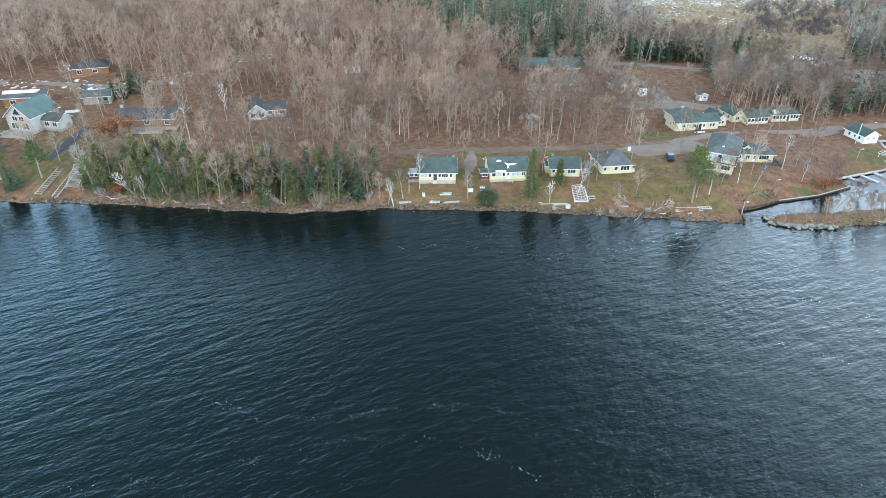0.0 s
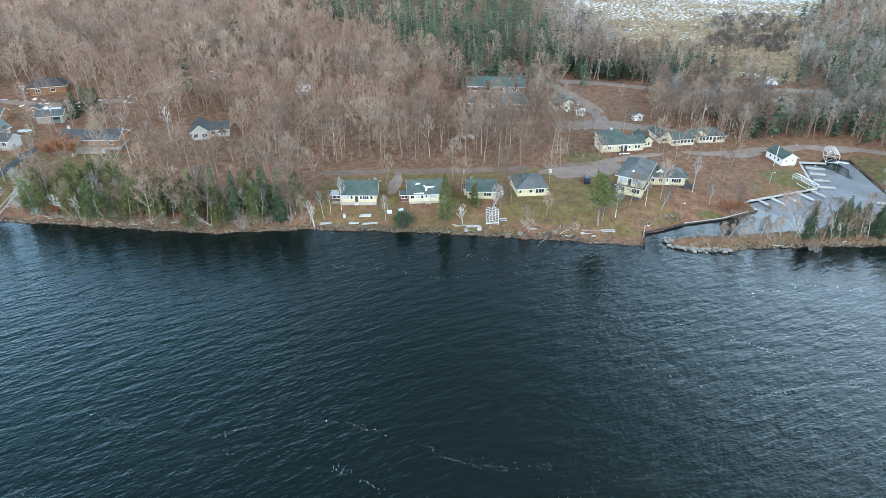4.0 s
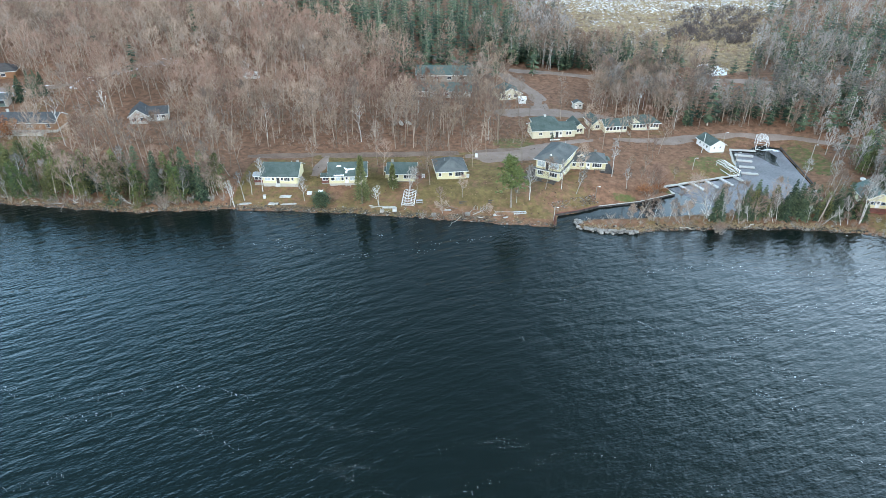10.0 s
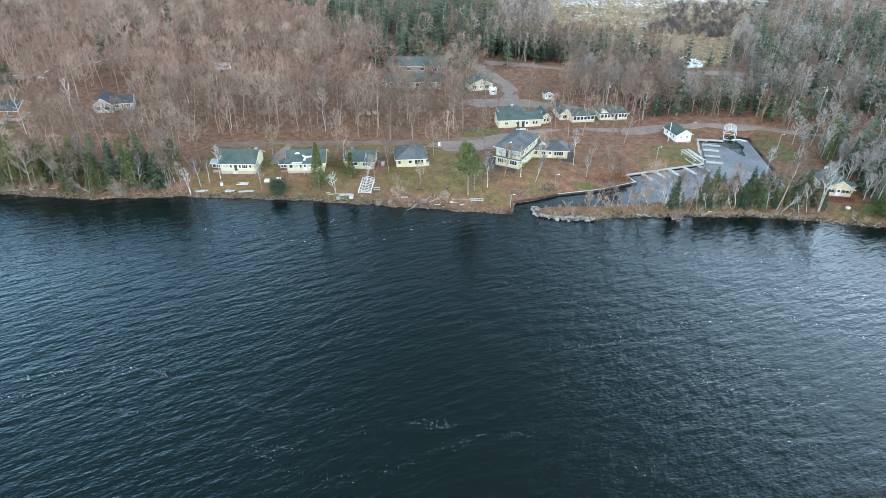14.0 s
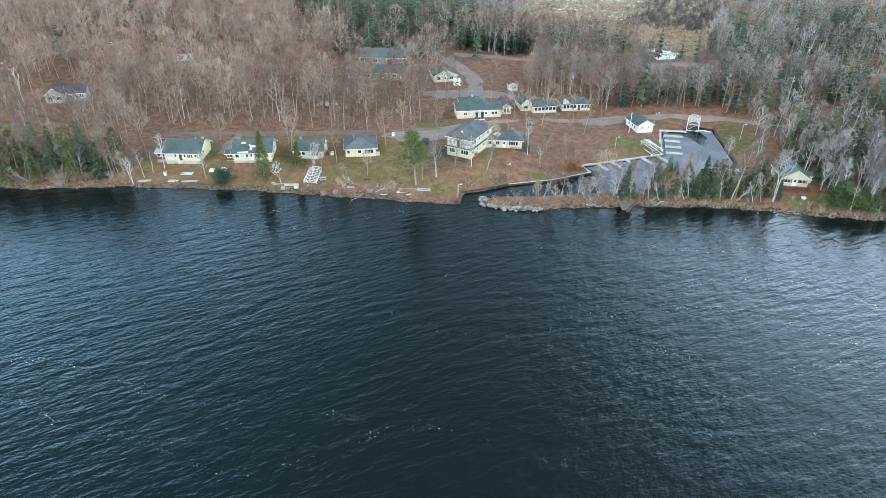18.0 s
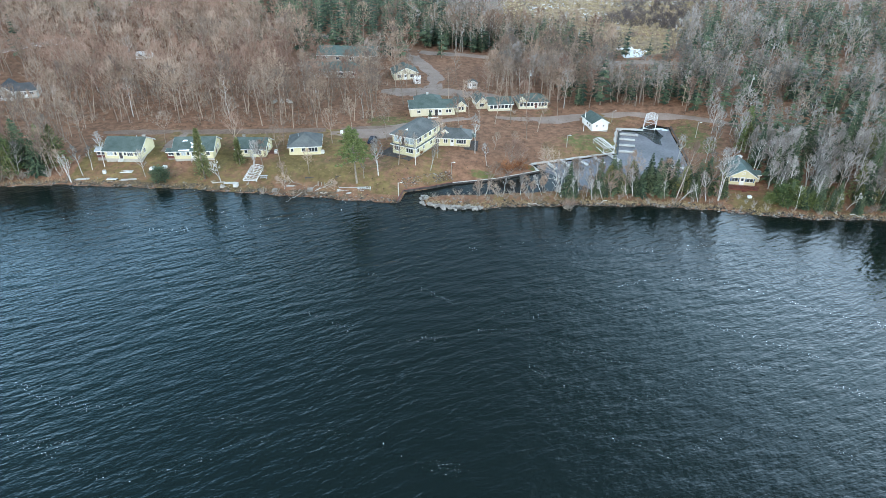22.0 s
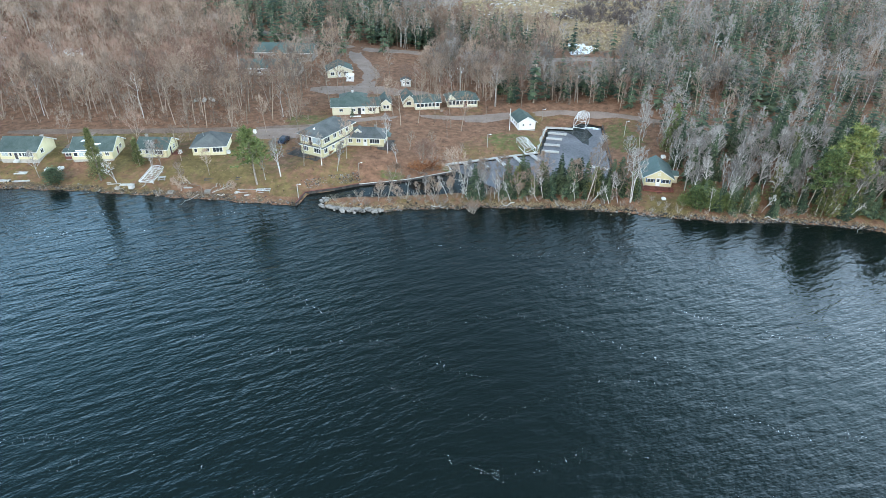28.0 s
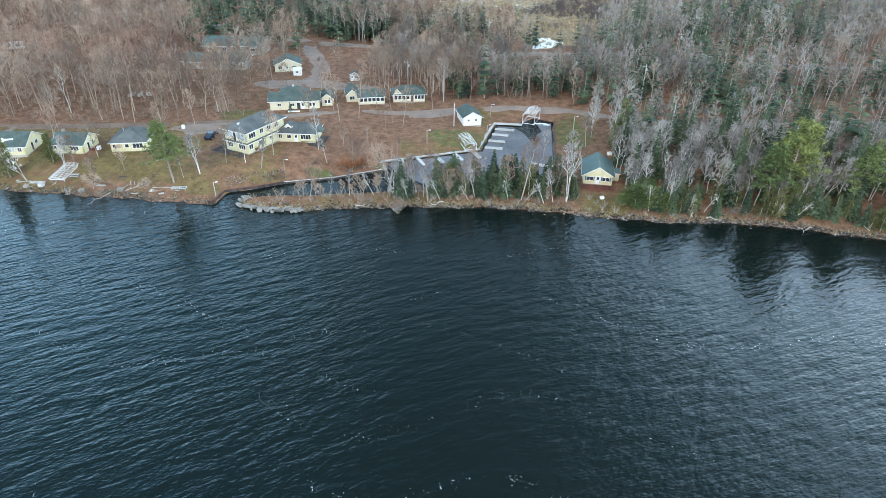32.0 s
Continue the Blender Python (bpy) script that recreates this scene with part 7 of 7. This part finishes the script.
for x, y, s in ((150.2, 161.0, 0.7), (157.0, 158.0, 0.75), (162.0, 166.0, 0.8), (168.7, 190.4, 1.0), (166.0, 180.0, 0.8), (171.2, 178.9, 1.0), (175.3, 175.8, 1.05), (181.3, 177.2, 1.1), (169.0, 168.0, 1.0), (172.0, 160.0, 0.95), (167.0, 155.0, 0.85), (170.5, 148.0, 0.9), (168.0, 143.0, 0.75), (155.6, 151.0, 0.6), (166.5, 149.5, 0.8), (173.5, 153.0, 1.0), (164.6, 173.0, 0.8)):
    plant("grey_tree", x, y, s)
plant("cedar", 172.5, 172.0, 1.35, 1)
plant("cedar", 170.0, 164.0, 1.1, 2)
plant("sapling", 47.7, 138.4, 1.2, 0, (74, 0), label="uprooted bare tree lying on the beach")
plant("sapling", 52.0, 136.8, 1.1, 1, (80, 10), label="uprooted bare tree lying on the beach")
# the dense wood east of the cabin
for x, y, s in ((167.5, 133.4, 1.15), (170.5, 133.0, 1.1), (173.8, 132.4, 0.9), (170, 136.5, 1.1), (164.8, 134.2, 0.6)):
    plant("bush", x, y, s, 1, label="broad bright green evergreen mass beside the cabin")
plant("pine", 199.5, 133.5, 1.35, 1, label="tall yellow-green white pine in the dark wood")
plant("pine", 195.0, 131.5, 1.05, 2)
plant("pine", 213.5, 131.5, 1.15, 0)
plant("pine", 227.0, 128.5, 1.0, 2)
for k in range(64):
    x = 167 + 73 * (k + tree_rnd.random()) / 64
    plant(tree_rnd.choice(("cedar", "spruce", "cedar", "spruce")), x, float(shore_y(x)) + tree_rnd.uniform(1.5, 8.0), tree_rnd.uniform(0.4, 0.8) if x < 186 else tree_rnd.uniform(0.55, 1.05))
for k in range(80):
    x = 168 + 72 * tree_rnd.random()
    y = float(shore_y(x)) + 6 + 30 * tree_rnd.random() ** 1.3
    plant(tree_rnd.choice(("spruce", "tall_spruce", "spruce", "cedar", "tall_spruce")), x, y, tree_rnd.uniform(0.6, 1.1) if x < 192 else tree_rnd.uniform(0.8, 1.25))
for k in range(150):
    x = 166 + 74 * tree_rnd.random()
    y = float(shore_y(x)) + (2.5 if k % 6 == 0 else 6.0) + 32 * tree_rnd.random() ** 1.2
    plant(tree_rnd.choice(("grey_tree", "birch", "grey_tree")), x, y, tree_rnd.uniform(0.7, 1.05), lean=(tree_rnd.gauss(0, 3), tree_rnd.gauss(0, 6)))
for x, y, s in ((170.2, 131.6, 0.9), (176.0, 140.0, 1.3), (186.5, 145.0, 1.35), (196.0, 141.0, 1.3), (178.5, 131.0, 0.85), (204.0, 146.0, 1.4)):
    plant("snag", x, y, s, lean=(tree_rnd.gauss(0, 4), tree_rnd.gauss(8, 8)))


def driftwood():
    rr = random.Random(5)
    for k in range(34):
        x = rr.choice((rr.uniform(-92, -16), rr.uniform(95, 236), rr.uniform(20, 60)))
        y = float(shore_y(x)) + rr.uniform(0.2, 2.4)
        r = thing("driftwood", pose(x, y, max(0.1, ground_z(x, y)) + 0.25, rr.uniform(-8, 30), 0, rr.uniform(0, 360)), "bleached fallen branch lying on the shore", "branch", "driftwood")
        b = Build()
        n = rr.uniform(2.0, 5.0)
        p = [np.array((rr.gauss(0, 0.15), n * i / 4, rr.gauss(0, 0.12))) for i in range(5)]
        for i in range(4):
            b.bar(p[i], p[i + 1], 0.10 - 0.02 * i, 0.08 - 0.02 * i, 5)
            e = p[i + 1] + np.array((rr.gauss(0, 0.6), rr.uniform(0.2, 1.0), rr.uniform(0, 0.9)))
            b.bar(p[i + 1], e, 0.04, 0.01, 3)
        v, f, _ = b.done()
        o = new("limb", mesh_of("limb", v, f, [M["birch"]]))
        o.parent = r


driftwood()


def reeds():
    rr = random.Random(8)
    b = Build()
    for k in range(15000):
        x = rr.choice((rr.uniform(118, 152), rr.uniform(80, 118), rr.uniform(150, 240), rr.uniform(-95, -15), rr.uniform(-15, 80)))
        if -15 < x < 80 and rr.random() < 0.7:
            continue
        y = float(shore_y(x)) + abs(rr.gauss(0.2, 1.0))
        z = ground_z(x, y)
        b.blade((x, y, z - 0.05), (x + rr.gauss(0, 0.25), y + rr.gauss(-0.1, 0.25), z + rr.uniform(0.15, 0.55)), 0.035, rr)
    v, f, _ = b.done()
    tagged(new("reed_fringe", mesh_of("reed_fringe", v, f, [M["reed"]])), "dry tan reeds and grass along the shore", "reeds", kind="stuff")



def shore_pebbles():
    rr = random.Random(18)
    v, f = [], []
    for k in range(4200):
        x = rr.uniform(-100, 240)
        y = float(shore_y(x)) + rr.gauss(0.1, 0.22)
        s = rr.uniform(0.07, 0.26) * (1.5 if x > 95 else 1)
        n = len(v)
        v += [(x + dx * s * rr.uniform(0.7, 1.3), y + dy * s * rr.uniform(0.7, 1.3), ground_z(x, y) + dz * s * 0.7) for dx, dy, dz in ((1, 0, 0), (0, 1, 0), (-1, 0, 0), (0, -1, 0), (0, 0, 1), (0, 0, -1))]
        f += [(n + a, n + (a + 1) % 4, n + 4) for a in range(4)] + [(n + (a + 1) % 4, n + a, n + 5) for a in range(4)]
    tagged(new("shore_pebbles", mesh_of("shore_pebbles", v, f, [M["rock"]])), "wet grey stones along the waterline", "stones", kind="stuff")


reeds()
shore_pebbles()


# ---- the woods behind, joined ----
FAR = {
    "maple": [bare(700 + k, 16.5 + k % 3, 0.95, 0.94, 2, 1, 0.45) for k in range(7)], "aspen": [bare(720 + k, 16, 0.75, 0.52, 2, 1, 0.5) for k in range(5)],
    "maple_mid": [bare(900 + k, 16.5 + k % 3, 1.0, 1.0, 1) for k in range(6)], "aspen_mid": [bare(920 + k, 16, 0.8, 0.54, 1, 1, 0.48) for k in range(4)],
    "maple_far": [bare(790 + k, 16, 1.0, 1.0, 0) for k in range(6)], "aspen_far": [bare(800 + k, 15, 0.9, 0.75, 0, 1, 0.42) for k in range(4)],
    "spruce": [spruce(740 + k, 13, 2.9, False, 0.08) for k in range(4)], "brush": [shrub(780 + k, 2.4, 1.8) for k in range(3)], "scrub": [shrub(785 + k, 2.2, 1.6, 0, 8) for k in range(3)],
}
FAR = {k: [(w.done(), c.done()) for w, c in v] for k, v in FAR.items()}


def wood_of(name, picks, label, mats):
    """picks: (kind, which, x, y, z, turn, scale, stretch, wood material, crown material)."""
    rl = random.Random(name)
    vs, fs, ms, tones, n = [], [], [], [], 0
    for kind, which, x, y, z, a, s, st, mw, mc in picks:
        tone = rl.uniform(-0.5, 0.5)
        lx, ly = (rl.gauss(0, 0.045), rl.gauss(0, 0.045)) if kind != "spruce" else (0.0, 0.0)
        for (v, f, own), m in zip(FAR[kind][which], (mw, mc)):
            c, q = math.cos(a) * s, math.sin(a) * s
            vs.append(np.stack([v[:, 0] * c - v[:, 1] * q + x + v[:, 2] * s * lx, v[:, 0] * q + v[:, 1] * c + y + v[:, 2] * s * ly, v[:, 2] * s * st + z], 1).astype(np.float32))
            fs.append(f + n)
            ms.append(np.where(own == 1, mw, m))
            tones.append(np.full(len(v), tone, np.float32))
            n += len(v)
    me = mesh_of(name, np.concatenate(vs), np.concatenate(fs), mats, np.concatenate(ms))
    me.attributes.new("tree_tone", "FLOAT", "POINT").data.foreach_set("value", np.concatenate(tones))
    return tagged(new(name, me), label, "woods", kind="stuff")


POND_GAP = [(152, 264), (173, 264), (166, 204), (138, 204)]
ALDERS = [(162, 345), (200, 332), (232, 380), (250, 440), (215, 450), (186, 405)]


def plan_woods():
    rr = random.Random(99)
    gx, gy = [], []
    y = 140.0
    while y < 540:
        step = 5.4 if y < 300 else 6.0 if y < 370 else 8.4
        reach = 0.80 * math.hypot(y + 15, 60)
        x = -reach - 20
        while x < 128 + reach + 20:
            gx.append(x + rr.uniform(-0.48, 0.48) * step)
            gy.append(y + rr.uniform(-0.48, 0.48) * step)
            x += step
        y += step
    gx, gy = np.array(gx), np.array(gy)
    d = gy - shore_y(gx)
    keep = d > 3
    keep &= ~inside(gx, gy, YARD) & ~inside(gx, gy, HARBOUR) & ~inside(gx, gy, FIELD) & ~inside(gx, gy, LEFT_YARD)
    for line, gap in ((ROAD, 4.2), (UPPER_ROAD, 5.5), (FIELD_TRACK, 5), (LEFT_TRACK, 4), ([(66, 206), (98, 208)], 6), ([(162, 262), (167, 270), (164, 291)], 8), ([(160, 262), (152, 236)], 6)):
        keep &= line_distance(gx, gy, line) > gap
    keep &= (line_distance(gx, gy, HARBOUR, True) > 10) | (gy > 200)
    for x0, x1, y0, y1 in ((-68, -44, 164, 202), (-102, -72, 150, 188), (-130, -110, 164, 190), (-142, -124, 186, 204), (-134, -116, 212, 230), (-124, -104, 188, 208), (27, 57, 244, 260), (27, 56, 223, 237), (61, 78, 218, 238), (88, 97, 212, 222), (-20, -9, 201, 210),
                           (70, 94, 184, 204), (92, 120, 188, 206), (-84, -70, 139, 150), (-94, -15, 138, 150), (165, 240, 120, 160), (154, 172, 130, 190)):
        keep &= ~((gx > x0) & (gx < x1) & (gy > y0) & (gy < y1))
    gx, gy, d = gx[keep], gy[keep], d[keep]
    gz = height(gx, gy)
    marsh = inside(gx, gy, MARSH)
    motel = inside(gx, gy, MOTEL_YARD)
    near, west, east, far_w, brush = [], [], [], [], []
    for x, y, z, wet, mot in zip(gx.tolist(), gy.tolist(), gz.tolist(), marsh.tolist(), motel.tolist()):
        nz = noise.noise((x * 0.018, y * 0.018, 5))
        n2 = noise.noise((x * 0.05, y * 0.05, 15))
        a, s, st = rr.uniform(0, 6.28), rr.uniform(0.72, 1.1), rr.uniform(0.9, 1.1)
        far = "_far" if y > 300 else "_mid" if y > 225 else ""
        if wet:
            if (n2 + rr.uniform(-0.3, 0.3) > 0.3 and y > 300) or inside(np.array([x]), np.array([y]), ALDERS)[0]:
                for q in range(3 if inside(np.array([x]), np.array([y]), ALDERS)[0] else 0):
                    brush.append(("brush", rr.randrange(3), x + rr.uniform(-3.5, 3.5), y + rr.uniform(-3.5, 3.5), z, rr.uniform(0, 6.28), rr.uniform(1.0, 1.7), 1, 0, 1))
                brush.append(("brush", rr.randrange(3), x, y, z, a, rr.uniform(0.7, 1.3), 1, 0, 1))
            continue
        if (mot and x < 98 or 70 < x < 98 and 200 < y < 262) and rr.random() < 0.8:
            continue
        # evergreen share by district
        if 124 < x < 200 and 200 < y < 236:
            green = 0.3
        elif x > 160 and y > 150:
            green = 0.36 + 0.6 * nz + (0.06 if y < 230 else 0.0)
        elif 16 - max(0, y - 275) * 0.8 + 26 * n2 < x < 80 and y > 256:
            green = 0.92 + 0.3 * nz
        elif x > 70 and 250 < y < 300:
            green = 0.55 + 0.4 * n2
        elif y > 330:
            green = 0.25 + 0.7 * nz
        else:
            green = 0.025 + 0.12 * max(0, n2 - 0.3)
        if 55 < x < 165 and 262 < y and not wet and y < 282:
            green += 0.15
        if x < 75 and y < 262 and 158 < y and x > -60 and rr.random() < 0.12:
            continue
        if rr.random() < green:
            kind = ("spruce", rr.randrange(4), x, y, z - 0.1, a, s * rr.uniform(0.9, 1.45), st, 0, 3)
        elif rr.random() < (0.78 if x > 150 else 0.3 if x > 120 else 0.12):
            kind = ("aspen" + far, rr.randrange(4), x, y, z - 0.1, a, s * (0.9 if x < 160 else 0.88), st, 1 if rr.random() < 0.25 else 0, rr.choice((6, 6, 5)) if x > 120 else rr.choice((2, 5, 5)))
        else:
            warm = nz * 0.9 + (0.15 if x < 40 else -0.25) + rr.uniform(-0.35, 0.35) > 0.12
            kind = ("maple" + far, rr.randrange(6), x, y, z - 0.1, a, s * (0.92 if y < 240 else 1.0), st, 0, 6 if x > 150 or (y > 300 and x > 60) else 4 if warm else rr.choice((2, 2, 5)))
        if kind[0] == "maple" and y < 196 and -62 < x < 140:
            plant("wood_tree", x, y, s * 1.14, lean=(rr.gauss(0, 2.5), rr.gauss(0, 2.5)))
            continue
        (far_w if y > 330 else west if x < 20 else near if x < 150 else east).append(kind)
    for k in range(170):
        x = rr.uniform(72, 138)
        y = rr.uniform(270, 300) + (6 if x > 100 else 0)
        if line_distance(np.array([x]), np.array([y]), UPPER_ROAD)[0] > 5 and line_distance(np.array([x]), np.array([y]), [(162, 262), (160, 296)])[0] > 8:
            near.append(("spruce", rr.randrange(4), x, y, ground_z(x, y) - 0.1, rr.uniform(0, 6.28), rr.uniform(0.6, 1.15), 1, 0, 3) if k % 5 < 3 else ("aspen_mid", rr.randrange(4), x, y, ground_z(x, y) - 0.1, rr.uniform(0, 6.28), rr.uniform(0.7, 1.05), 1, 1, 2))
    for k in range(300):
        x, y = rr.uniform(150, 290), 150 + 190 * rr.random() ** 1.3
        if line_distance(np.array([x]), np.array([y]), ROAD)[0] > 6 and line_distance(np.array([x]), np.array([y]), UPPER_ROAD)[0] > 7 and (x > 172 or y > 202) and not inside(np.array([x]), np.array([y]), MARSH)[0] and y > 60 + float(shore_y(x)) * 0.75:
            east.append(("spruce", rr.randrange(4), x, y, ground_z(x, y) - 0.1, rr.uniform(0, 6.28), rr.uniform(0.6, 1.25), 1, 0, 3))
    for k in range(150):
        x, y = rr.uniform(122, 206), rr.uniform(201, 244)
        if (abs(x - 154) > 7 or y < 226) and line_distance(np.array([x]), np.array([y]), ROAD)[0] > 6 and line_distance(np.array([x]), np.array([y]), UPPER_ROAD)[0] > 7:
            near.append(("spruce", rr.randrange(4), x, y, ground_z(x, y) - 0.1, rr.uniform(0, 6.28), rr.uniform(0.5, 1.05), 1, 0, 3) if k % 5 < 2 else (rr.choice(("aspen", "maple")), rr.randrange(4), x, y, ground_z(x, y) - 0.1, rr.uniform(0, 6.28), rr.uniform(0.6, 0.95), 1, 0, 6))
    # the grove of bare trees between the field and the garage
    for k in range(70):
        x, y = rr.uniform(98, 150), rr.uniform(206, 258)
        if x < 146 - (y - 206) * 0.2 and line_distance(np.array([x]), np.array([y]), UPPER_ROAD)[0] > 5 and not inside(np.array([x]), np.array([y]), FIELD)[0]:
            near.append(("maple", rr.randrange(6), x, y, ground_z(x, y) - 0.1, rr.uniform(0, 6.28), rr.uniform(0.6, 0.95), 1, 0, rr.choice((2, 5, 6))))
    # undergrowth below the eastern trees
    for k in range(520):
        x, y = rr.uniform(168, 300), 150 + 150 * rr.random() ** 1.4
        if y > float(shore_y(x)) + 8 and line_distance(np.array([x]), np.array([y]), ROAD)[0] > 4 and line_distance(np.array([x]), np.array([y]), UPPER_ROAD)[0] > 6 and not inside(np.array([x]), np.array([y]), MARSH)[0]:
            east.append(("brush", rr.randrange(3), x, y, ground_z(x, y), rr.uniform(0, 6.28), rr.uniform(1.0, 2.0), 1, 0, rr.choice((6, 6, 5))))
    for k in range(900):
        x, y = rr.uniform(-60, 66), rr.uniform(172, 240)
        if not inside(np.array([x]), np.array([y]), YARD)[0] and line_distance(np.array([x]), np.array([y]), ROAD)[0] > 4 and not (27 < x < 56 and 223 < y < 260):
            (west if x < 20 else near).append(("scrub", rr.randrange(3), x, y, ground_z(x, y), rr.uniform(0, 6.28), rr.uniform(0.5, 1.2), 1, 0, rr.choice((2, 4, 5))))
    for k in range(330):
        x, y = (rr.uniform(140, 172), rr.uniform(202, 262)) if k < 130 else (rr.uniform(70, 116), rr.uniform(288, 352))
        if line_distance(np.array([x]), np.array([y]), UPPER_ROAD)[0] > 5 and line_distance(np.array([x]), np.array([y]), ROAD)[0] > 5:
            near.append(("scrub", rr.randrange(3), x, y, ground_z(x, y), rr.uniform(0, 6.28), rr.uniform(1.2, 2.2), 1, 0, 5))
    # low young growth along the stream that drains the pond
    near, east = ([p[:6] + (p[6] * min(1.0, max(0.34, 1.0 - (p[3] - 206) * 0.016)),) + p[7:] if inside(np.array([p[2]]), np.array([p[3]]), POND_GAP)[0] else p for p in part_of] for part_of in (near, east))
    mats = [M["forest_bark"], M["birch"], M["twig"], M["spruce"], M["red_twig"], M["dark_twig"], M["grey_twig"]]
    wood_of("woods_west", west, "leafless grey-brown hardwood forest on the slope", mats)
    wood_of("woods_middle", near, "bare hardwoods behind the cottages and field", mats)
    wood_of("woods_east", east, "mixed dark spruce and pale birch forest", mats)
    wood_of("woods_far", far_w, "distant hazy mixed forest beyond the marsh", mats)
    if brush:
        wood_of("marsh_brush", brush, "low grey brush in the tan marsh", [M["alder"], M["alder"]])


plan_woods()


def marsh_tussocks():
    """Tan sedge tussocks over the marsh."""
    rr = random.Random(61)
    b = Build()
    done = 0
    while done < 7000:
        x, y = rr.uniform(92, 300), rr.uniform(262, 500)
        if not inside(np.array([x]), np.array([y]), MARSH)[0]:
            continue
        done += 1
        z = ground_z(x, y)
        for k in range(3):
            b.blade((x + rr.gauss(0, 0.3), y + rr.gauss(0, 0.3), z - 0.1), (x + rr.gauss(0, 0.7), y + rr.gauss(0, 0.7), z + rr.uniform(0.4, 1.0)), 0.22, rr)
    v, f, _ = b.done()
    tagged(new("marsh_tussocks", mesh_of("marsh_tussocks", v, f, [M["reed"]])), "dry tan sedge tussocks over the marsh", "marsh grass", kind="stuff")


marsh_tussocks()


def leaf_litter():
    """Fallen leaves, twigs and tufts strewn over the yards and the forest floor."""
    rr = np.random.default_rng(23)
    n = 26000
    x, y = rr.uniform(-110, 172, n), rr.uniform(132, 236, n)
    keep = (y - shore_y(x) > 1.0) & ~inside(x, y, HARBOUR) & (line_distance(x, y, HARBOUR, True) > 1.0) & (line_distance(x, y, ROAD) > 1.5)
    keep &= np.sin(x * 0.31 + np.sin(y * 0.23) * 2) * np.sin(y * 0.37 + np.sin(x * 0.19) * 2) > rr.uniform(-0.9, 0.7, n)
    x, y = x[keep], y[keep]
    n = len(x)
    z = height(x, y) + 0.10
    a, size = rr.uniform(0, 6.283, n), rr.uniform(0.10, 0.30, n)
    v = np.empty((n, 4, 3))
    for k in range(4):
        stretch = size * (1.0 if k % 2 else rr.uniform(0.25, 0.8, n))
        v[:, k, 0], v[:, k, 1] = x + np.cos(a + k * 1.5708) * stretch, y + np.sin(a + k * 1.5708) * stretch
        v[:, k, 2] = z + rr.uniform(-0.04, 0.16, n)
    i = np.arange(n)[:, None] * 4
    tris = np.concatenate([i + np.array([[0, 1, 2]]), i + np.array([[0, 2, 3]])])
    tagged(new("leaf_litter", mesh_of("leaf_litter", v.reshape(-1, 3), tris, [M["litter"]])), "brown leaf litter strewn over lawn and forest floor", "leaves", kind="stuff")


leaf_litter()
